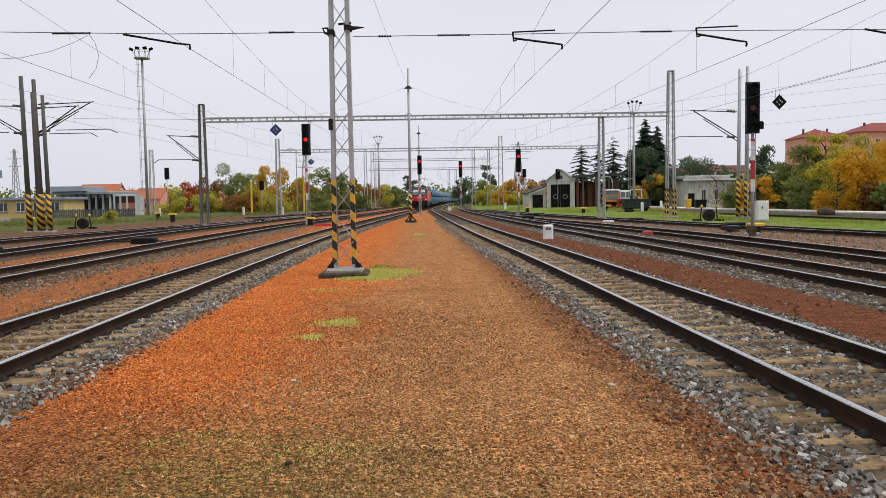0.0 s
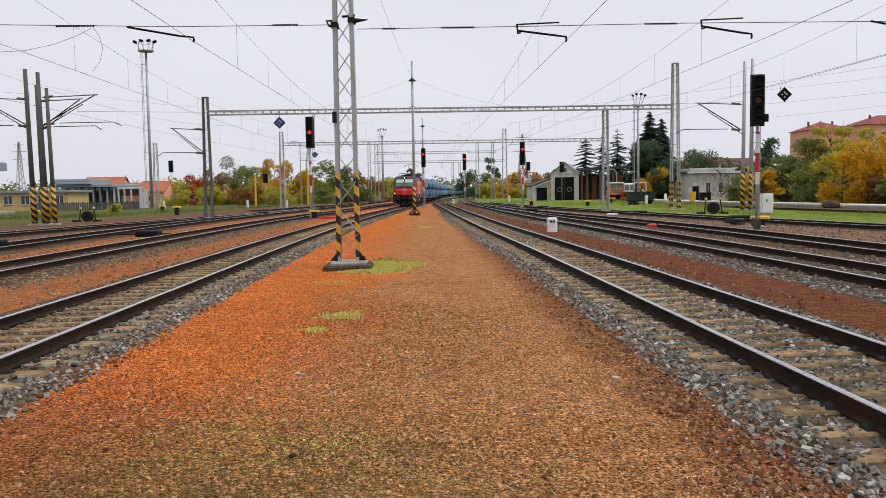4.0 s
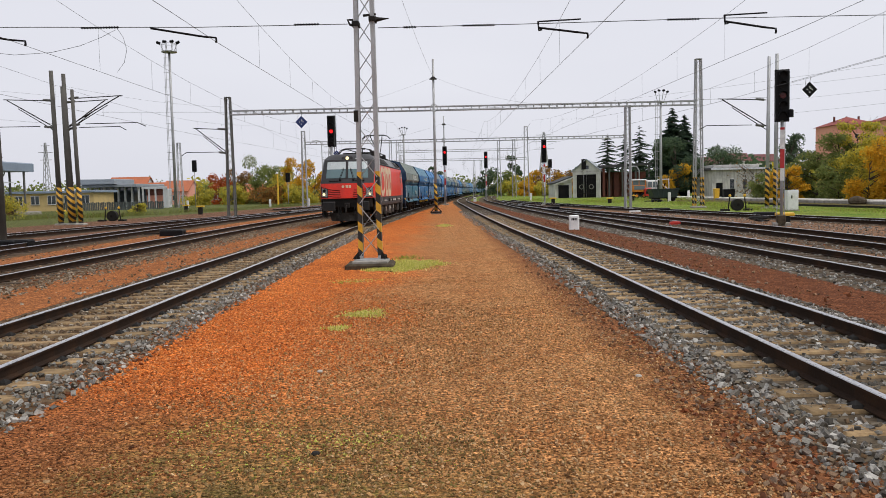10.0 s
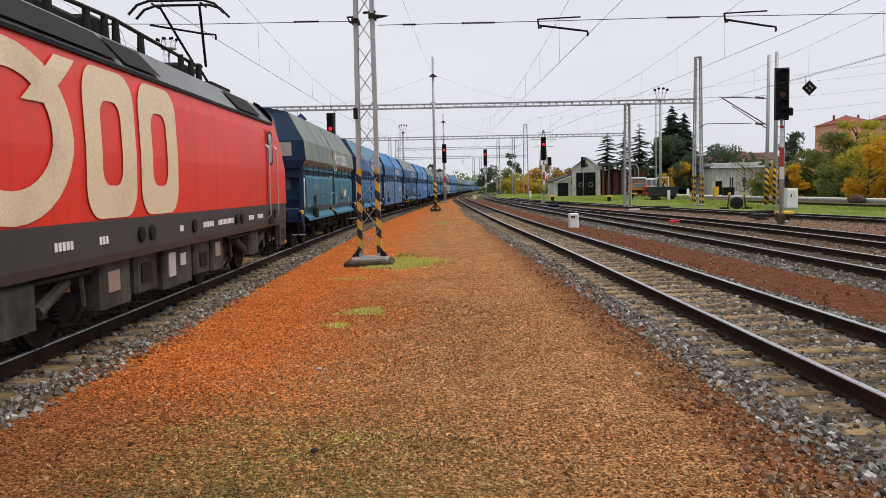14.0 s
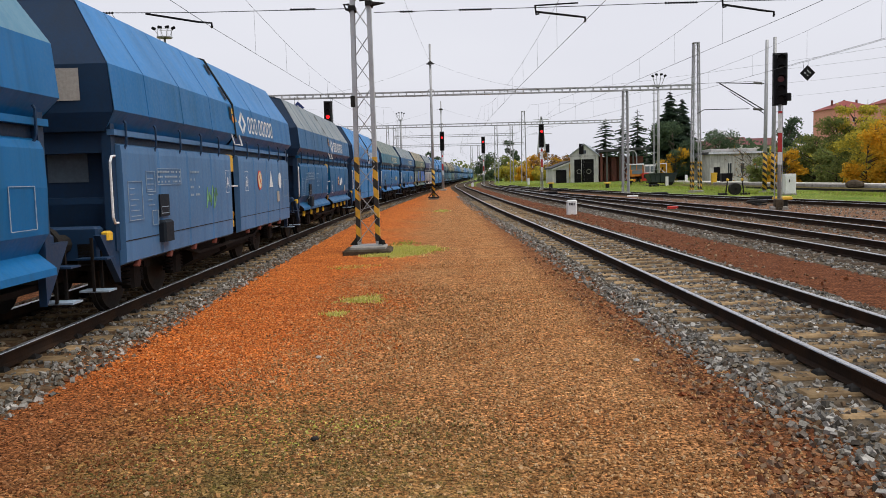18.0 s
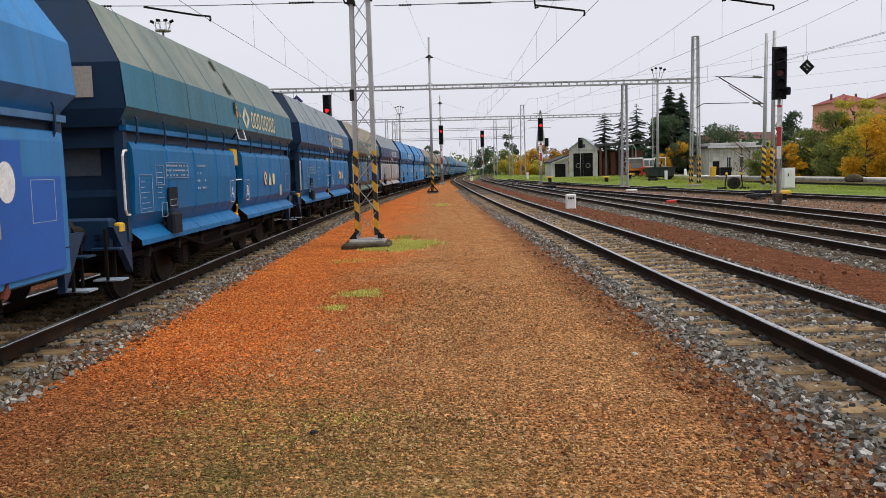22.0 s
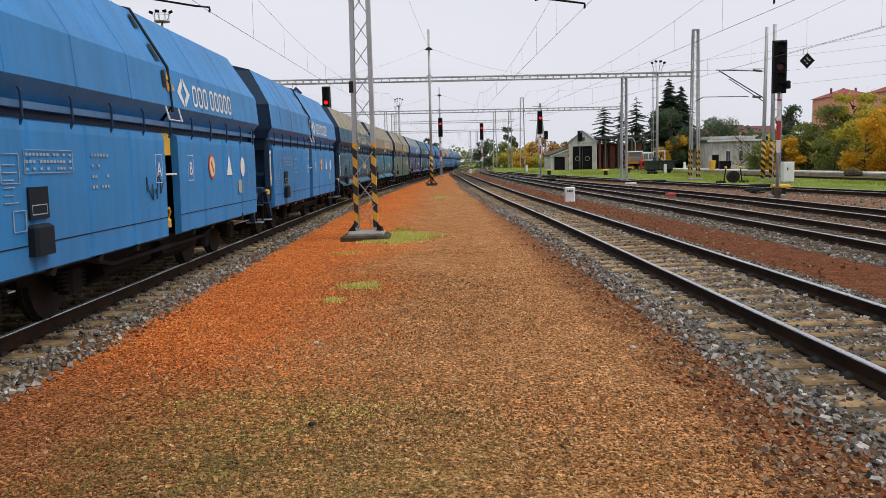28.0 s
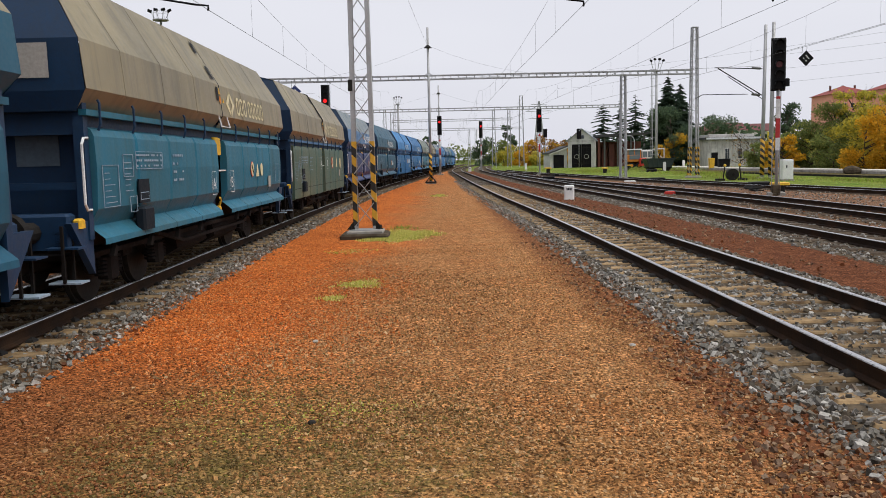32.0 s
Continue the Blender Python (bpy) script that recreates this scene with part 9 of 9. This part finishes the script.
def point_machine(x, y, label, w=0.9, lamps=True):
    """A turnout lever with its weighted drum between two yellow-topped stands."""
    th = thing("turnout_lever", label, "turnout lever", "turnout gear")
    part("drum", Mb().cyl((x, y - 0.2, 0.42), (x, y + 0.2, 0.42), 0.42, 0.42, 16), DARK, th, "dark round weight")
    part("hub", Mb().cyl((x, y - 0.24, 0.42), (x, y + 0.24, 0.42), 0.1, 0.1, 10), GRIME, th)
    for s in (-1, 1):
        part("stand", Mb().cyl((x + s * w * 0.72, y, 0), (x + s * w * 0.58, y, 1.0), 0.05, 0.04, 6), DARK, th)
        part("knob", Mb().ball((x + s * w * 0.58, y, 1.08), 0.11), YELLOW, th, "yellow knob")
        part("sole", Mb().box(x + s * w * 0.9 - 0.3, x + s * w * 0.9 + 0.2, y - 0.3, y + 0.3, 0, 0.14), DARK, th)


point_machine(21.1, 59, "turnout lever with dark weight and yellow knobs")
point_machine(-26.3, 66.8, "turnout lever with dark weight beside the outer tracks")
for x, y, h in ((-24.2, 84, 0.75), (-8.2, 65.5, 0.5), (15.9, 38.3, 0.4), (-35.5, 78, 0.7), (13.6, 100, 0.6), (19.6, 96, 0.5), (25.5, 110, 0.6), (-30.5, 100, 0.7)):
    th = thing("switch_lamp", "low switch lamp with a yellow cap beside the rails", "switch lamp", "turnout gear")
    part("housing", Mb().bev(x - 0.2, x + 0.2, y - 0.2, y + 0.2, 0, h, 0.05), DARK, th)
    part("cap", Mb().bev(x - 0.38, x + 0.38, y - 0.25, y + 0.25, h, h + 0.14, 0.04), YELLOW, th, "yellow cap")
for x, y in ((18.2, 46.6), (12.6, 84), (9.8, 72), (-12.9, 40), (16.0, 60), (-17.5, 33.2), (-17.0, 33.4), (25.0, 96), (-14.5, 78)):
    th = thing("point_drive", "black turnout drive box between the rails", "point drive", "turnout gear")
    part("case", Mb().bev(x - 0.55, x + 0.55, y - 0.35, y + 0.35, 0, 0.3, 0.06), BLACK, th)
    part("rod", Mb().bar((x - 1.4, y, 0.12), (x + 1.4, y, 0.12), 0.06), DARK, th)
for x, y, w in ((11.35, 39.7, 0.75), (-6.95, 63.2, 1.3)):
    solid("red_marker_board", Mb().bev(x - w / 2, x + w / 2, y - 0.12, y + 0.12, 0.0, 0.17, 0.03), RED, "red painted fouling-point board lying on the gravel", "marker", "red boards")
for x, y in ((14.2, 60.5),):
    solid("white_board", Mb().bev(x - 0.4, x + 0.4, y, y + 0.2, 0, 0.12, 0.03), WHITE, "small white board beside the rails", "marker", "white boards")
heap = thing("cable_heap", "heap of black cables on the gravel beside the signal", "cable")
for i in range(5):
    r_ = random.Random(70 + i)
    part("cable", Mb().tube([(15.8 + (0.3 + 0.1 * i) * math.cos(a * 0.9 + i * 1.3) + 0.2 * r_.uniform(-1, 1), 41.0 + 0.3 * math.sin(a * 0.9 + i * 2), 0.04 + 0.05 * i + 0.06 * r_.random()) for a in range(8)], 0.035, 6), RUBBER, heap, "black cable")
for x, y, h, lab in ((-27.2, 140, 5.4, "yellow lamp post behind the tracks"), (-19.8, 150, 6.6, "yellow lamp post behind the tracks"), (-19.0, 148, 6.4, "yellow lamp post behind the tracks")):
    th = thing("yellow_post", lab, "post", "yellow posts")
    part("shaft", Mb().cyl((x, y, 0), (x, y, h), 0.17, 0.14, 8), YELLOW, th)
    part("cap", Mb().ball((x, y, h), 0.2), WHITE, th)
lamp = thing("street_lamp", "grey hooked street lamp behind the gantry", "street lamp")
part("pole", Mb().tube([(-21.0, 150, 0), (-21.0, 150, 10.6), (-21.4, 150, 11.2), (-22.2, 150, 11.3)], 0.08, 8), STEEL, lamp)
part("lamp_head", Mb().bev(-22.7, -22.1, 149.85, 150.15, 11.15, 11.3, 0.04), STEEL, lamp)
lamp = thing("street_lamp", "grey bent street lamp beside the lean-to", "street lamp")
part("pole", Mb().tube([(35.0, 146, 0), (35.0, 146, 4.6), (34.6, 146, 5.3), (34.0, 146, 5.4)], 0.09, 8), STEEL, lamp)
part("lamp_head", Mb().bev(33.5, 34.1, 145.85, 146.15, 5.3, 5.45, 0.04), STEEL, lamp)

# ---- tufts of grass on the path ----
tuft(-0.8, 21.3, 0.85, 1.7, 6200, 0.06, 1, "low yellow-green grass patch at the mast's foot", GRASS_PATH)
tuft(-1.35, 20.15, 0.6, 0.35, 1300, 0.07, 2, "grass at the mast's footing", GRASS_PATH)
tuft(-0.95, 23.6, 0.45, 0.9, 160, 0.08, 3, "sparse dry grass on the path")
tuft(-1.19, 12.9, 0.4, 0.5, 800, 0.04, 4, "small yellow-green grass tuft on the path", GRASS_PATH)
tuft(-1.47, 11.56, 0.2, 0.25, 200, 0.05, 5, "small green weed on the path", GRASS_PATH)
tuft(-1.9, 17.7, 0.65, 0.5, 170, 0.035, 6, "thin grass on the path", GRASS_PATH)
tuft(-0.7, 6.3, 0.55, 0.3, 260, 0.018, 7, "short moss and grass near the standpoint", GRASS_PATH)
tuft(-1.8, 6.6, 0.8, 0.4, 200, 0.014, 8, "short moss and grass near the standpoint", GRASS_PATH)
tuft(-1.1, 5.9, 1.3, 0.6, 380, 0.012, 9, "short moss near the standpoint", GRASS_PATH)
tuft(0.21, 44.79, 0.5, 2.0, 420, 0.06, 10, "grass strip between the tracks", GRASS_PATH)
for i, (x, y, rx, ry, n, h) in enumerate(((23.6, 62, 3.2, 8, 2600, 0.25), (25.4, 80, 3.2, 12, 2600, 0.35), (20.5, 105, 4, 12, 2200, 0.4), (14.5, 130, 3, 12, 1500, 0.4), (-33, 84, 5, 7, 2400, 0.6), (-41, 78, 6, 7, 2400, 0.8), (-28, 100, 5, 10, 1600, 0.5), (-24, 125, 5, 14, 1600, 0.5), (27.2, 52, 2.2, 8, 1800, 0.22), (30, 110, 5, 14, 2200, 0.5))):
    tuft(x, y, rx, ry, n, h, 20 + i, "rough turf beyond the outer tracks" if x > 0 else "rank dull green weeds on the bank", None if x > 0 else WEEDS, 0.8)
for i, (x, y, s) in enumerate(((-40.4, 79, 2.0), (-42.2, 80, 2.2), (-36, 82, 1.0), (-44.5, 81, 2.4), (-33.5, 92, 1.2), (-18.9, 33.8, 0.5))):
    tree(x, y, s, s * 1.5, "brown" if i % 2 else "mixed", "low dry shrub on the bank", 200 + i, 2600, 0.07 + s * 0.015, 0.1, 0.03, "bush")
# fallen leaves and cans on the path
for i, (x, y) in enumerate(((-1.32, 8.75), (-0.95, 5.95), (1.95, 8.2), (-1.2, 19.7))):
    solid("fallen_stone", Mb().ball((x, y, 0.012), 0.035, 7, 4, 0.5), PLATE if i % 2 == 0 else DARK, "single loose stone on the gravel", "stone", "loose stones")


motions()
